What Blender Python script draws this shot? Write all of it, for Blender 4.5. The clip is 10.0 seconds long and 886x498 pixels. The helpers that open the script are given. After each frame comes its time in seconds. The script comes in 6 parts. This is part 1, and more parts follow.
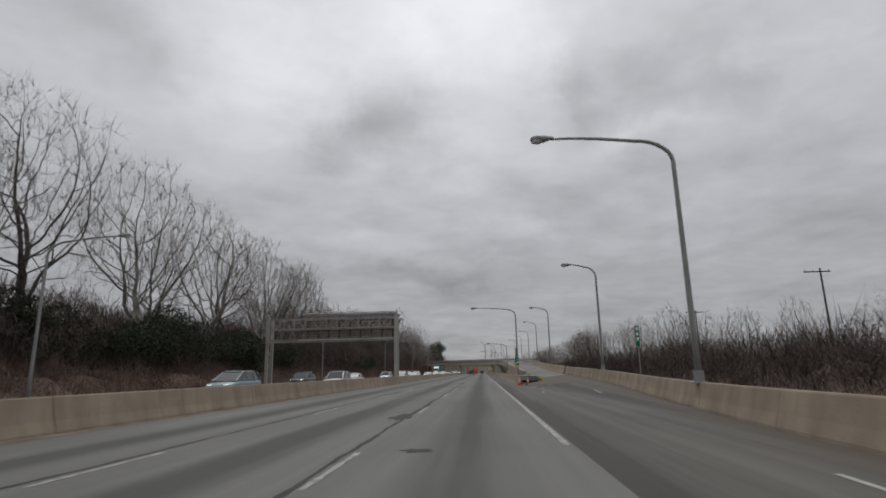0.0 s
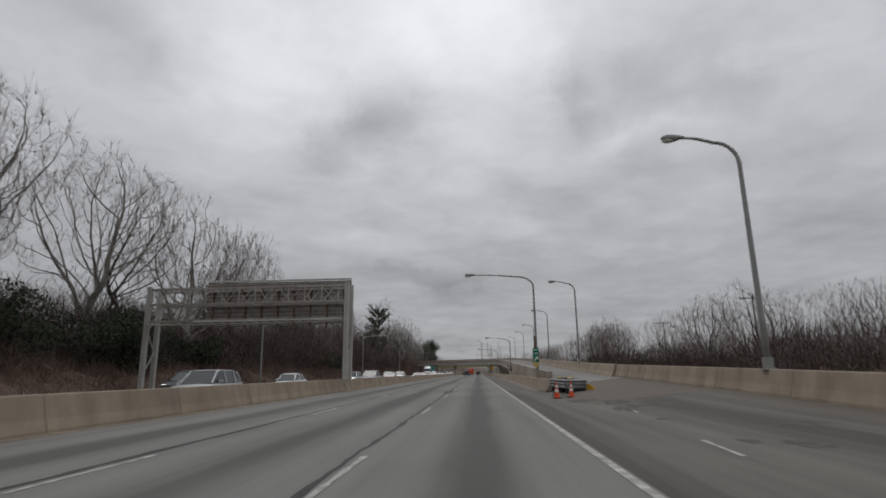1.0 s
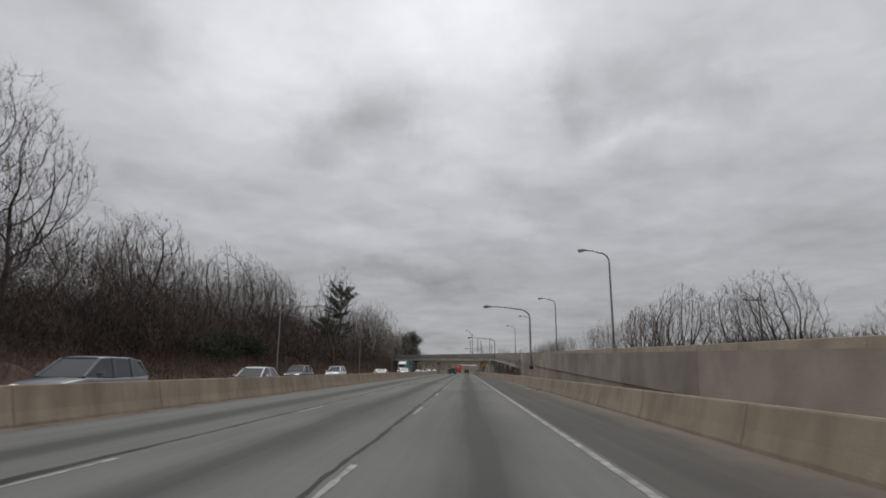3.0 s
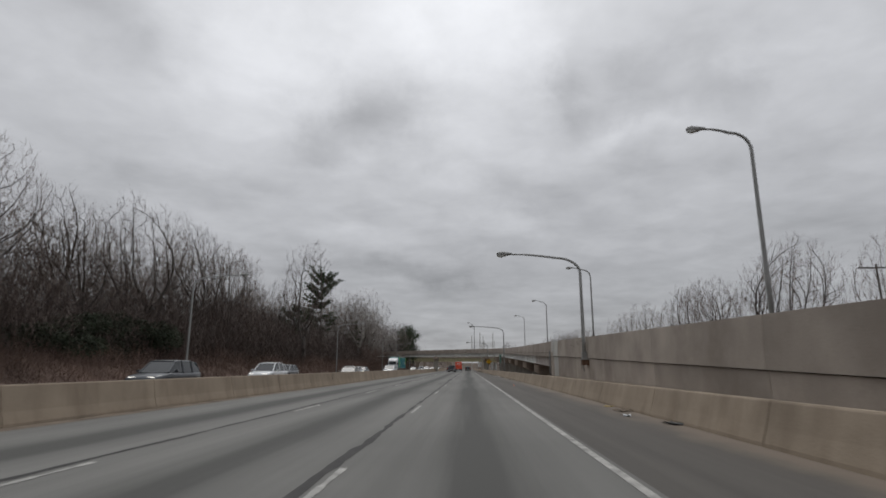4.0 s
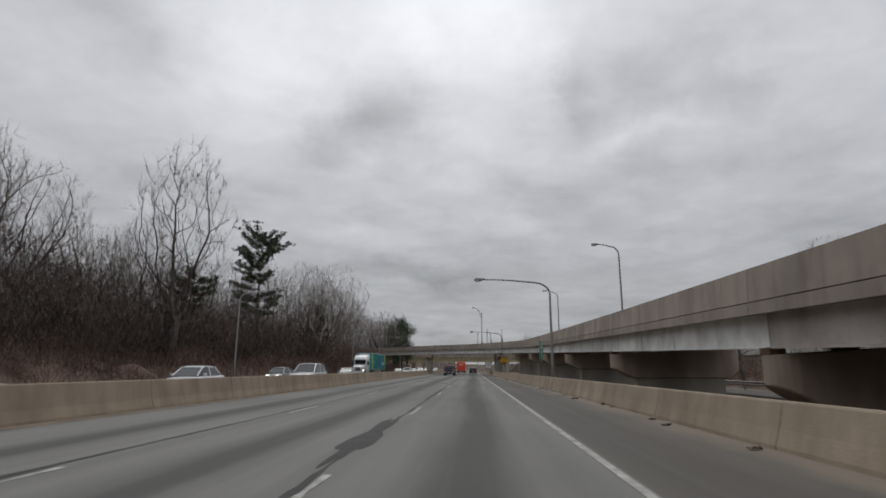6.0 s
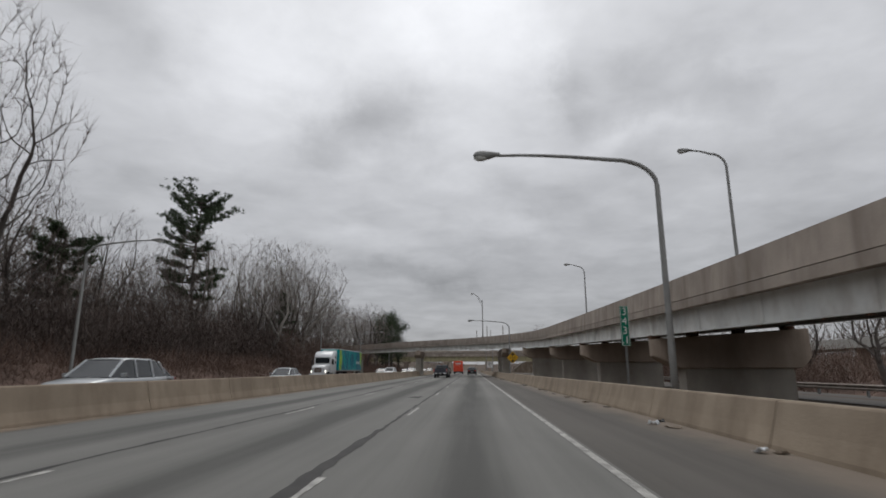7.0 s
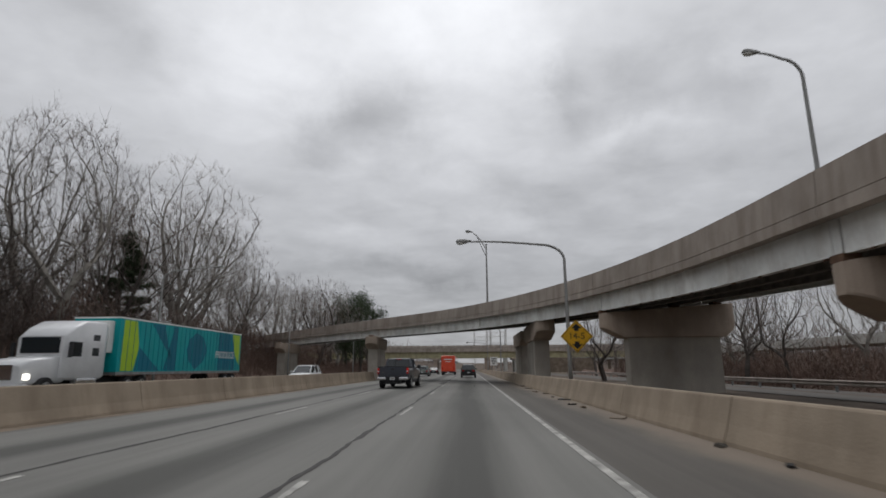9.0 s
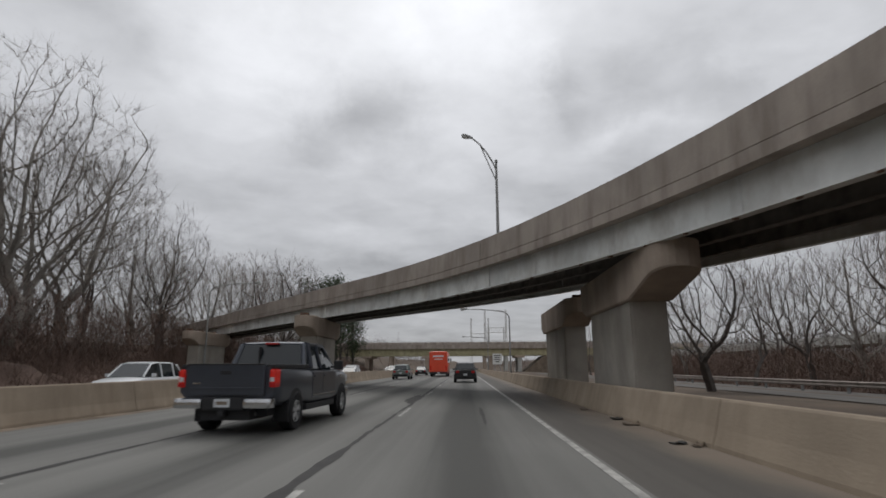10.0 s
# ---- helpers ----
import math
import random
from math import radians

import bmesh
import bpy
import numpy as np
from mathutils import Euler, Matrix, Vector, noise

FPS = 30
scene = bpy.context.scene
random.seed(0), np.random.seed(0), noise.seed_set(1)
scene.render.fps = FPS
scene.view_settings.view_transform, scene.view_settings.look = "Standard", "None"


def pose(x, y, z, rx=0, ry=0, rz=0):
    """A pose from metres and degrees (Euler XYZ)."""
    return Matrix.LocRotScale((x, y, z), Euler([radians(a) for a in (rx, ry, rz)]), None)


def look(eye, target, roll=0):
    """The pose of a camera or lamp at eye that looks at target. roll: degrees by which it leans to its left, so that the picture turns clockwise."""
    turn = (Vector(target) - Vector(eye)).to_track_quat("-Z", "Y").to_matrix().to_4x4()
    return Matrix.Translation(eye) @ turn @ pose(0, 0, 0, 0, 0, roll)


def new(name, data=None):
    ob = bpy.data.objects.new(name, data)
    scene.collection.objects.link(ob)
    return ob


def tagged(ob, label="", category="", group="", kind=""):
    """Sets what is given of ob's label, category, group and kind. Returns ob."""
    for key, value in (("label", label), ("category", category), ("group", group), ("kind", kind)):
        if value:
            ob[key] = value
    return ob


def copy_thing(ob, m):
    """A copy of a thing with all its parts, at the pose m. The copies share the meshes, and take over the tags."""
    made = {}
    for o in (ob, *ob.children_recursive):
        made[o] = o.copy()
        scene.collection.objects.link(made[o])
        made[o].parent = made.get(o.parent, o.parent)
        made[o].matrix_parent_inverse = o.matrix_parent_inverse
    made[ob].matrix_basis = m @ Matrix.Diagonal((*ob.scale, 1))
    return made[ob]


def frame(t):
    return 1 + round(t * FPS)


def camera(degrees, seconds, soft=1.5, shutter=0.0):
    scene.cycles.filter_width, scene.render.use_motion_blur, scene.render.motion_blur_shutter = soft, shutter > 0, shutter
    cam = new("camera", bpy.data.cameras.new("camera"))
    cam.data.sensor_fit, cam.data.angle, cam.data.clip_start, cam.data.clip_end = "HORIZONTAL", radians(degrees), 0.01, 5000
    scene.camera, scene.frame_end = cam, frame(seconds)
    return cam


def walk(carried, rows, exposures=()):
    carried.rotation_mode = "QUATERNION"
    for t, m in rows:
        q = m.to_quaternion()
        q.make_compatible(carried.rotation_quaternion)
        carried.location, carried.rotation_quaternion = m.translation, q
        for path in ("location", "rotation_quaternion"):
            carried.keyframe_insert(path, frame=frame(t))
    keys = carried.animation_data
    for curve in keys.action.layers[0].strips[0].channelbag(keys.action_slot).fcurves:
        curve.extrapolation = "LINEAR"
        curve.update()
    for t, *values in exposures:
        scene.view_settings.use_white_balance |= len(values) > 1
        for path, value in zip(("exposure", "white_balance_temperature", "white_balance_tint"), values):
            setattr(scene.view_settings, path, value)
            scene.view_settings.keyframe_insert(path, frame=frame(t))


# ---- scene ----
import collections

cam = camera(78.0, 10.0, soft=1.7, shutter=0.12)

PATH = [
    (0, (0.476, -0.43, 1.317), (0.348, 1.517, 1.756), -1.2),
    (0.5, (0.285, 12.031, 1.295), (0.164, 13.978, 1.737), -1.1),
    (1, (0.146, 24.467, 1.279), (0.031, 26.414, 1.72), -0.9),
    (2, (-0.094, 49.298, 1.308), (-0.195, 51.249, 1.737), 0.8),
    (2.5, (-0.132, 61.651, 1.317), (-0.218, 63.601, 1.751), 0.6),
    (4, (-0.029, 98.716, 1.324), (-0.115, 100.669, 1.747), 0.1),
    (4.5, (-0.004, 111.09, 1.313), (-0.102, 113.043, 1.736), 0.6),
    (5, (-0.003, 123.417, 1.311), (-0.1, 125.369, 1.734), 0.6),
    (5.5, (0.076, 135.634, 1.295), (-0.03, 137.585, 1.722), 0.3),
    (7, (0.136, 172.295, 1.281), (0.036, 174.246, 1.71), -0.1),
    (7.5, (0.156, 184.48, 1.257), (0.055, 186.431, 1.687), -0.2),
    (8.5, (0.224, 208.91, 1.261), (0.131, 210.861, 1.689), -0.5),
    (9, (0.218, 221.166, 1.269), (0.131, 223.118, 1.694), -0.4),
    (9.5, (0.195, 233.47, 1.275), (0.107, 235.423, 1.7), -0.9),
    (10, (0.118, 245.785, 1.308), (0.044, 247.738, 1.73), -0.3),
]
walk(cam, [(t, look(eye, target, roll)) for t, eye, target, roll in PATH], exposures=[(0, -0.08), (3.5, -0.02), (7, 0.05), (9, 0.07), (10, 0.13)])

# ---- world and light ----
world = bpy.data.worlds.new("overcast_sky")
scene.world = world
world.use_nodes = True
wt = world.node_tree
wt.nodes.clear()


def wnode(kind, **kw):
    n = wt.nodes.new(kind)
    for key, v in kw.items():
        n.inputs[key].default_value = v
    return n


def wmath(op, a, b=None):
    n = wt.nodes.new("ShaderNodeMath")
    n.operation = op
    for i, v in enumerate((a, b)):
        if v is None:
            continue
        if isinstance(v, (int, float)):
            n.inputs[i].default_value = v
        else:
            wt.links.new(v, n.inputs[i])
    return n.outputs[0]


w_out = wt.nodes.new("ShaderNodeOutputWorld")
w_bg = wt.nodes.new("ShaderNodeBackground")
w_sky = wt.nodes.new("ShaderNodeTexSky")
w_sky.sky_type = "NISHITA"
w_sky.sun_disc = False
w_sky.sun_elevation = radians(59.5)
w_sky.sun_rotation = radians(-9)
w_tc = wt.nodes.new("ShaderNodeTexCoord")
w_sep = wt.nodes.new("ShaderNodeSeparateXYZ")
wt.links.new(w_tc.outputs["Generated"], w_sep.inputs[0])
# bearing and height of the view in degrees, bent by noise so that no cloud has a smooth edge
w_warp = wnode("ShaderNodeTexNoise", Scale=5.5, Detail=6.0, Roughness=0.6)
wt.links.new(w_tc.outputs["Generated"], w_warp.inputs["Vector"])
w_wsep = wt.nodes.new("ShaderNodeSeparateColor")
wt.links.new(w_warp.outputs["Color"], w_wsep.inputs[0])
az = wmath("MULTIPLY", wmath("ARCTAN2", w_sep.outputs[0], w_sep.outputs[1]), 180 / math.pi)
el = wmath("MULTIPLY", wmath("ARCSINE", w_sep.outputs[2]), 180 / math.pi)
az = wmath("ADD", az, wmath("MULTIPLY", wmath("SUBTRACT", w_wsep.outputs[0], 0.5), 17.0))
el = wmath("ADD", el, wmath("MULTIPLY", wmath("SUBTRACT", w_wsep.outputs[1], 0.5), 9.0))
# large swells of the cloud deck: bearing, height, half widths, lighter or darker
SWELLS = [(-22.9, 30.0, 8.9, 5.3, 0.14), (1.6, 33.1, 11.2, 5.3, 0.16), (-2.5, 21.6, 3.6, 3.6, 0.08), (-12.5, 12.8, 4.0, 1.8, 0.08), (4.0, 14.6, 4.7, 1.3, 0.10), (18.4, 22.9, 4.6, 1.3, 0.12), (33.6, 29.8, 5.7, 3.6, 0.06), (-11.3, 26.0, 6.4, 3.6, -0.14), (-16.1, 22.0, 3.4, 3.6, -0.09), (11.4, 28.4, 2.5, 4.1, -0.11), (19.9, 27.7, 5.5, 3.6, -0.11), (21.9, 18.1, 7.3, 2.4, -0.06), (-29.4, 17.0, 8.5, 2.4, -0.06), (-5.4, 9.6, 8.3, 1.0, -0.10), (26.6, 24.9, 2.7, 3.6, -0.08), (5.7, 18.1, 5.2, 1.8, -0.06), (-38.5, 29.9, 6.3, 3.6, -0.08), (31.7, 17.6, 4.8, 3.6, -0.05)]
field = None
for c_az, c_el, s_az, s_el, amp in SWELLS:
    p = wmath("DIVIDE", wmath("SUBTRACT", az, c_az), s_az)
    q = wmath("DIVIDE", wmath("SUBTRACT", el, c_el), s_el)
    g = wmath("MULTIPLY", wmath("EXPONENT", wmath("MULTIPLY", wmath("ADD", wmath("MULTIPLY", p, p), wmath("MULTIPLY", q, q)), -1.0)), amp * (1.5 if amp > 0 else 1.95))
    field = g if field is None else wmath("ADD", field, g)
# a flat deck overhead: the billows narrow to streaks at the horizon
w_den = wmath("ADD", wmath("MAXIMUM", w_sep.outputs[2], 0.0), 0.13)
w_flat = wt.nodes.new("ShaderNodeCombineXYZ")
wt.links.new(wmath("DIVIDE", w_sep.outputs[0], w_den), w_flat.inputs[0])
wt.links.new(wmath("DIVIDE", w_sep.outputs[1], w_den), w_flat.inputs[1])
w_n1 = wnode("ShaderNodeTexNoise", Scale=1.5, Detail=6.0, Roughness=0.52, Distortion=0.2)
w_n2 = wnode("ShaderNodeTexNoise", Scale=4.5, Detail=5.0, Roughness=0.55, Distortion=0.3)
wt.links.new(w_flat.outputs[0], w_n1.inputs["Vector"])
wt.links.new(w_flat.outputs[0], w_n2.inputs["Vector"])
cloud = wmath("ADD", wmath("MULTIPLY", wmath("SUBTRACT", w_n1.outputs["Fac"], 0.5), 0.60), wmath("MULTIPLY", wmath("SUBTRACT", w_n2.outputs["Fac"], 0.5), 0.36))
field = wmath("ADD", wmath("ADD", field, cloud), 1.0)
# plain brightness by height, and the glow round the hidden sun
w_ramp = wt.nodes.new("ShaderNodeValToRGB")
for pos in (0.15, 0.3, 0.45, 0.6):
    w_ramp.color_ramp.elements.new(pos)
for e, v in zip(w_ramp.color_ramp.elements, (0.375, 0.42, 0.52, 0.58, 0.55, 0.62)):
    e.color = (v * 0.985, v, v * 1.045, 1)
wt.links.new(w_sep.outputs[2], w_ramp.inputs[0])
w_dot = wt.nodes.new("ShaderNodeVectorMath")
w_dot.operation = "DOT_PRODUCT"
w_dot.inputs[1].default_value = Vector((-0.08, 0.50, 0.86)).normalized()
wt.links.new(w_tc.outputs["Generated"], w_dot.inputs[0])
glow = wmath("POWER", wmath("MAXIMUM", w_dot.outputs["Value"], 0.0), 10.0)
w_add = wt.nodes.new("ShaderNodeVectorMath")
w_add.operation = "ADD"
w_gl = wt.nodes.new("ShaderNodeCombineXYZ")
for i, k in enumerate((0.59, 0.60, 0.615)):
    wt.links.new(wmath("MULTIPLY", glow, k), w_gl.inputs[i])
wt.links.new(w_ramp.outputs[0], w_add.inputs[0])
wt.links.new(w_gl.outputs[0], w_add.inputs[1])
w_mul = wt.nodes.new("ShaderNodeVectorMath")
w_mul.operation = "SCALE"
wt.links.new(w_add.outputs[0], w_mul.inputs[0])
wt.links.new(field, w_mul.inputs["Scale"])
w_scl = wt.nodes.new("ShaderNodeVectorMath")
w_scl.operation = "SCALE"
w_scl.inputs["Scale"].default_value = 0.05
wt.links.new(w_sky.outputs[0], w_scl.inputs[0])
w_mix = wt.nodes.new("ShaderNodeMix")
w_mix.data_type = "RGBA"
w_mix.inputs[0].default_value = 0.94
wt.links.new(w_scl.outputs[0], w_mix.inputs[6])
wt.links.new(w_mul.outputs[0], w_mix.inputs[7])
wt.links.new(w_mix.outputs[2], w_bg.inputs[0])
w_bg.inputs[1].default_value = 1.0
wt.links.new(w_bg.outputs[0], w_out.inputs[0])

sun_data = bpy.data.lights.new("sun", "SUN")
sun_data.energy = 0.6
sun_data.angle = radians(25)
sun_data.color = (1.0, 0.97, 0.93)
sun = new("sun", sun_data)
sun.matrix_world = look((-8, 50, 86), (0, 0, 0))


# ---- materials ----
def mat(name, color, rough=0.85, metal=0.0, var=0.18, scale=3.0, fine=40.0, bump=0.15, tint=None, spec=0.3, stretch=(1, 1, 1), rand=0.0):
    """Plain surface with two scales of uneven colour and a fine relief."""
    m = bpy.data.materials.new(name)
    m.use_nodes = True
    t = m.node_tree
    b = t.nodes["Principled BSDF"]
    b.inputs["Roughness"].default_value = rough
    b.inputs["Metallic"].default_value = metal
    b.inputs["Specular IOR Level"].default_value = spec
    tc = t.nodes.new("ShaderNodeTexCoord")
    mp = t.nodes.new("ShaderNodeMapping")
    mp.inputs["Scale"].default_value = stretch
    t.links.new(tc.outputs["Object"], mp.inputs[0])
    n1 = t.nodes.new("ShaderNodeTexNoise")
    n1.inputs["Scale"].default_value = scale
    n1.inputs["Detail"].default_value = 5
    n2 = t.nodes.new("ShaderNodeTexNoise")
    n2.inputs["Scale"].default_value = fine
    n2.inputs["Detail"].default_value = 3
    for n in (n1, n2):
        t.links.new(mp.outputs[0], n.inputs["Vector"])
    r = t.nodes.new("ShaderNodeValToRGB")
    r.color_ramp.elements[0].position, r.color_ramp.elements[1].position = 0.3, 0.7
    lo = [c * (1 - var) for c in color]
    hi = [min(1, c * (1 + var)) for c in (tint or color)]
    r.color_ramp.elements[0].color, r.color_ramp.elements[1].color = (*lo, 1), (*hi, 1)
    t.links.new(n1.outputs["Fac"], r.inputs[0])
    mx = t.nodes.new("ShaderNodeMix")
    mx.data_type, mx.blend_type = "RGBA", "OVERLAY"
    mx.inputs[0].default_value = min(0.5, var)
    t.links.new(r.outputs[0], mx.inputs[6])
    t.links.new(n2.outputs["Fac"], mx.inputs[7])
    last = mx.outputs[2]
    if rand:
        oi = t.nodes.new("ShaderNodeObjectInfo")
        hs = t.nodes.new("ShaderNodeHueSaturation")
        ma = t.nodes.new("ShaderNodeMapRange")
        ma.inputs[3].default_value, ma.inputs[4].default_value = 1 - rand, 1 + rand
        t.links.new(oi.outputs["Random"], ma.inputs[0])
        t.links.new(ma.outputs[0], hs.inputs["Value"])
        t.links.new(last, hs.inputs["Color"])
        last = hs.outputs[0]
    t.links.new(last, b.inputs["Base Color"])
    if bump:
        bp = t.nodes.new("ShaderNodeBump")
        bp.inputs["Strength"].default_value = bump
        bp.inputs["Distance"].default_value = 0.02
        t.links.new(n2.outputs["Fac"], bp.inputs["Height"])
        t.links.new(bp.outputs[0], b.inputs["Normal"])
    return m


def road_mat(name, base, dark, band=0.0, streak=0.25, centre=0.1, lane=3.66, dust=None):
    """Worn pavement: long streaks along the lanes, an oil band in each lane's middle, patches and aggregate."""
    m = bpy.data.materials.new(name)
    m.use_nodes = True
    t = m.node_tree
    b = t.nodes["Principled BSDF"]
    b.inputs["Roughness"].default_value = 0.8
    b.inputs["Specular IOR Level"].default_value = 0.35
    tc = t.nodes.new("ShaderNodeTexCoord")

    def noise_of(scale, stretch, detail=4.0, rough=0.6):
        mp = t.nodes.new("ShaderNodeMapping")
        mp.inputs["Scale"].default_value = stretch
        t.links.new(tc.outputs["Object"], mp.inputs[0])
        n = t.nodes.new("ShaderNodeTexNoise")
        n.inputs["Scale"].default_value, n.inputs["Detail"].default_value, n.inputs["Roughness"].default_value = scale, detail, rough
        t.links.new(mp.outputs[0], n.inputs["Vector"])
        return n.outputs["Fac"]

    def mth(op, a, c=None, d=None):
        n = t.nodes.new("ShaderNodeMath")
        n.operation = op
        for i, v in enumerate((a, c, d)):
            if v is None:
                continue
            if isinstance(v, (int, float)):
                n.inputs[i].default_value = v
            else:
                t.links.new(v, n.inputs[i])
        return n.outputs[0]

    def smooth(v, lo, hi, a, c):
        n = t.nodes.new("ShaderNodeMapRange")
        n.interpolation_type = "SMOOTHSTEP"
        t.links.new(v, n.inputs[0])
        for i, q in enumerate((lo, hi, a, c)):
            n.inputs[i + 1].default_value = q
        return n.outputs[0]

    sep = t.nodes.new("ShaderNodeSeparateXYZ")
    t.links.new(tc.outputs["Object"], sep.inputs[0])
    wob = mth("MULTIPLY", mth("SUBTRACT", noise_of(0.05, (1, 1, 1), 2), 0.5), 0.5)
    u = mth("DIVIDE", mth("SUBTRACT", mth("ADD", sep.outputs[0], wob), centre - lane / 2), lane)
    fr = mth("ABSOLUTE", mth("SUBTRACT", mth("FRACT", u), 0.5))
    oil = smooth(fr, 0.0, 0.26, 1.0, 0.0)
    oil = mth("MULTIPLY", oil, smooth(noise_of(0.5, (1.2, 0.06, 1), 3), 0.25, 0.6, 0.45, 1.0))
    long_n = smooth(noise_of(1.0, (1.6, 0.035, 1), 5), 0.3, 0.7, 0.0, 1.0)
    patch = smooth(noise_of(0.12, (1, 0.6, 1), 4), 0.35, 0.7, 0.0, 1.0)
    grit = noise_of(55.0, (1, 1, 1), 2)
    f = mth("ADD", mth("MULTIPLY", oil, band), mth("MULTIPLY", long_n, streak))
    f = mth("ADD", f, mth("MULTIPLY", patch, 0.28))
    f = mth("ADD", f, mth("MULTIPLY", mth("SUBTRACT", grit, 0.5), 0.5))
    rp = t.nodes.new("ShaderNodeValToRGB")
    rp.color_ramp.elements[0].color, rp.color_ramp.elements[1].color = (*base, 1), (*dark, 1)
    t.links.new(f, rp.inputs[0])
    last = rp.outputs[0]
    if dust:
        # brown grit swept up against the barrier, by the sheet's own dust value
        at = t.nodes.new("ShaderNodeAttribute")
        at.attribute_name = "dust"
        lay = mth("ADD", at.outputs["Fac"], mth("ADD", mth("MULTIPLY", mth("SUBTRACT", noise_of(0.9, (1, 0.35, 1), 6), 0.5), 1.1), mth("MULTIPLY", mth("SUBTRACT", grit, 0.5), 0.5)))
        mx = t.nodes.new("ShaderNodeMix")
        mx.data_type = "RGBA"
        t.links.new(smooth(lay, 0.25, 0.95, 0.0, 0.95), mx.inputs[0])
        t.links.new(last, mx.inputs[6])
        mx.inputs[7].default_value = (*dust, 1)
        last = mx.outputs[2]
    t.links.new(last, b.inputs["Base Color"])
    bp = t.nodes.new("ShaderNodeBump")
    bp.inputs["Strength"].default_value, bp.inputs["Distance"].default_value = 0.25, 0.01
    t.links.new(grit, bp.inputs["Height"])
    t.links.new(bp.outputs[0], b.inputs["Normal"])
    return m


def weathered(name, base, stain, rough=0.9, amount=0.7, run=(0.9, 0.9, 0.16), scale=1.2, rand=0.10):
    """Concrete with rain runs down the face, blotches and fine pores."""
    m = mat(name, base, rough, var=0.16, scale=0.7, fine=30, bump=0.25, spec=0.2, rand=rand)
    t = m.node_tree
    b = t.nodes["Principled BSDF"]
    old = b.inputs["Base Color"].links[0].from_socket
    tc = t.nodes.new("ShaderNodeTexCoord")
    mp = t.nodes.new("ShaderNodeMapping")
    mp.inputs["Scale"].default_value = run
    t.links.new(tc.outputs["Object"], mp.inputs[0])
    n = t.nodes.new("ShaderNodeTexNoise")
    n.inputs["Scale"].default_value, n.inputs["Detail"].default_value, n.inputs["Roughness"].default_value = scale, 6, 0.65
    t.links.new(mp.outputs[0], n.inputs["Vector"])
    mr = t.nodes.new("ShaderNodeMapRange")
    for i, q in enumerate((0.44, 0.74, 0.0, amount)):
        mr.inputs[i + 1].default_value = q
    t.links.new(n.outputs["Fac"], mr.inputs[0])
    mx = t.nodes.new("ShaderNodeMix")
    mx.data_type = "RGBA"
    t.links.new(mr.outputs[0], mx.inputs[0])
    t.links.new(old, mx.inputs[6])
    mx.inputs[7].default_value = (*stain, 1)
    t.links.new(mx.outputs[2], b.inputs["Base Color"])
    return m


def glass_mat(name, color=(0.02, 0.025, 0.028), rough=0.06):
    m = bpy.data.materials.new(name)
    m.use_nodes = True
    b = m.node_tree.nodes["Principled BSDF"]
    b.inputs["Base Color"].default_value = (*color, 1)
    b.inputs["Roughness"].default_value = rough
    b.inputs["Specular IOR Level"].default_value = 0.6
    return m


def paint_mat(name, color, rough=0.3, metal=0.0, coat=0.5):
    m = mat(name, color, rough, metal, var=0.07, scale=1.5, fine=8, bump=0.0, spec=0.4)
    m.node_tree.nodes["Principled BSDF"].inputs["Coat Weight"].default_value = coat
    m.node_tree.nodes["Principled BSDF"].inputs["Coat Roughness"].default_value = 0.12
    return m


def lamp_mat(name, color, strength):
    m = bpy.data.materials.new(name)
    m.use_nodes = True
    b = m.node_tree.nodes["Principled BSDF"]
    b.inputs["Base Color"].default_value = (*color, 1)
    b.inputs["Emission Color"].default_value = (*color, 1)
    b.inputs["Emission Strength"].default_value = strength
    b.inputs["Roughness"].default_value = 0.2
    return m


M = {}
M["slab"] = road_mat("highway_concrete", (0.192, 0.189, 0.175), (0.072, 0.071, 0.065), band=0.95, streak=0.3)
M["asphalt"] = road_mat("shoulder_asphalt", (0.114, 0.104, 0.092), (0.062, 0.056, 0.049), band=0.0, streak=0.5, dust=(0.20, 0.163, 0.128))
M["ramp_road"] = road_mat("ramp_concrete", (0.23, 0.222, 0.205), (0.115, 0.11, 0.10), band=0.5, streak=0.5, centre=7.0, lane=5.0)
M["exit_road"] = road_mat("stained_exit_concrete", (0.150, 0.138, 0.121), (0.060, 0.054, 0.047), band=0.75, streak=0.6, centre=6.6, lane=4.4, dust=(0.110, 0.090, 0.072))
M["tar"] = mat("crack_sealer", (0.034, 0.032, 0.030), 0.7, var=0.3, scale=2, fine=30)
M["mud"] = mat("dark_mud_stain", (0.085, 0.078, 0.068), 0.9, var=0.35, scale=3, fine=25)
M["line"] = mat("worn_white_paint", (0.36, 0.353, 0.33), 0.75, var=0.45, scale=3, fine=22)
M["barrier"] = weathered("barrier_concrete", (0.335, 0.275, 0.210), (0.165, 0.128, 0.094), amount=0.6, rand=0.03)
M["parapet"] = weathered("parapet_concrete", (0.385, 0.333, 0.288), (0.175, 0.142, 0.118), amount=0.72, run=(1.3, 1.3, 0.2), scale=1.0)
M["wall"] = weathered("retaining_wall_concrete", (0.38, 0.332, 0.286), (0.195, 0.163, 0.136), amount=0.75, run=(0.3, 0.3, 0.3), scale=1.0, rand=0.14)
M["wall_new"] = weathered("patched_wall_concrete", (0.46, 0.455, 0.425), (0.33, 0.32, 0.295), amount=0.45)
M["pier"] = weathered("pier_concrete", (0.40, 0.328, 0.268), (0.19, 0.15, 0.12), amount=0.6, run=(0.35, 0.35, 0.12))
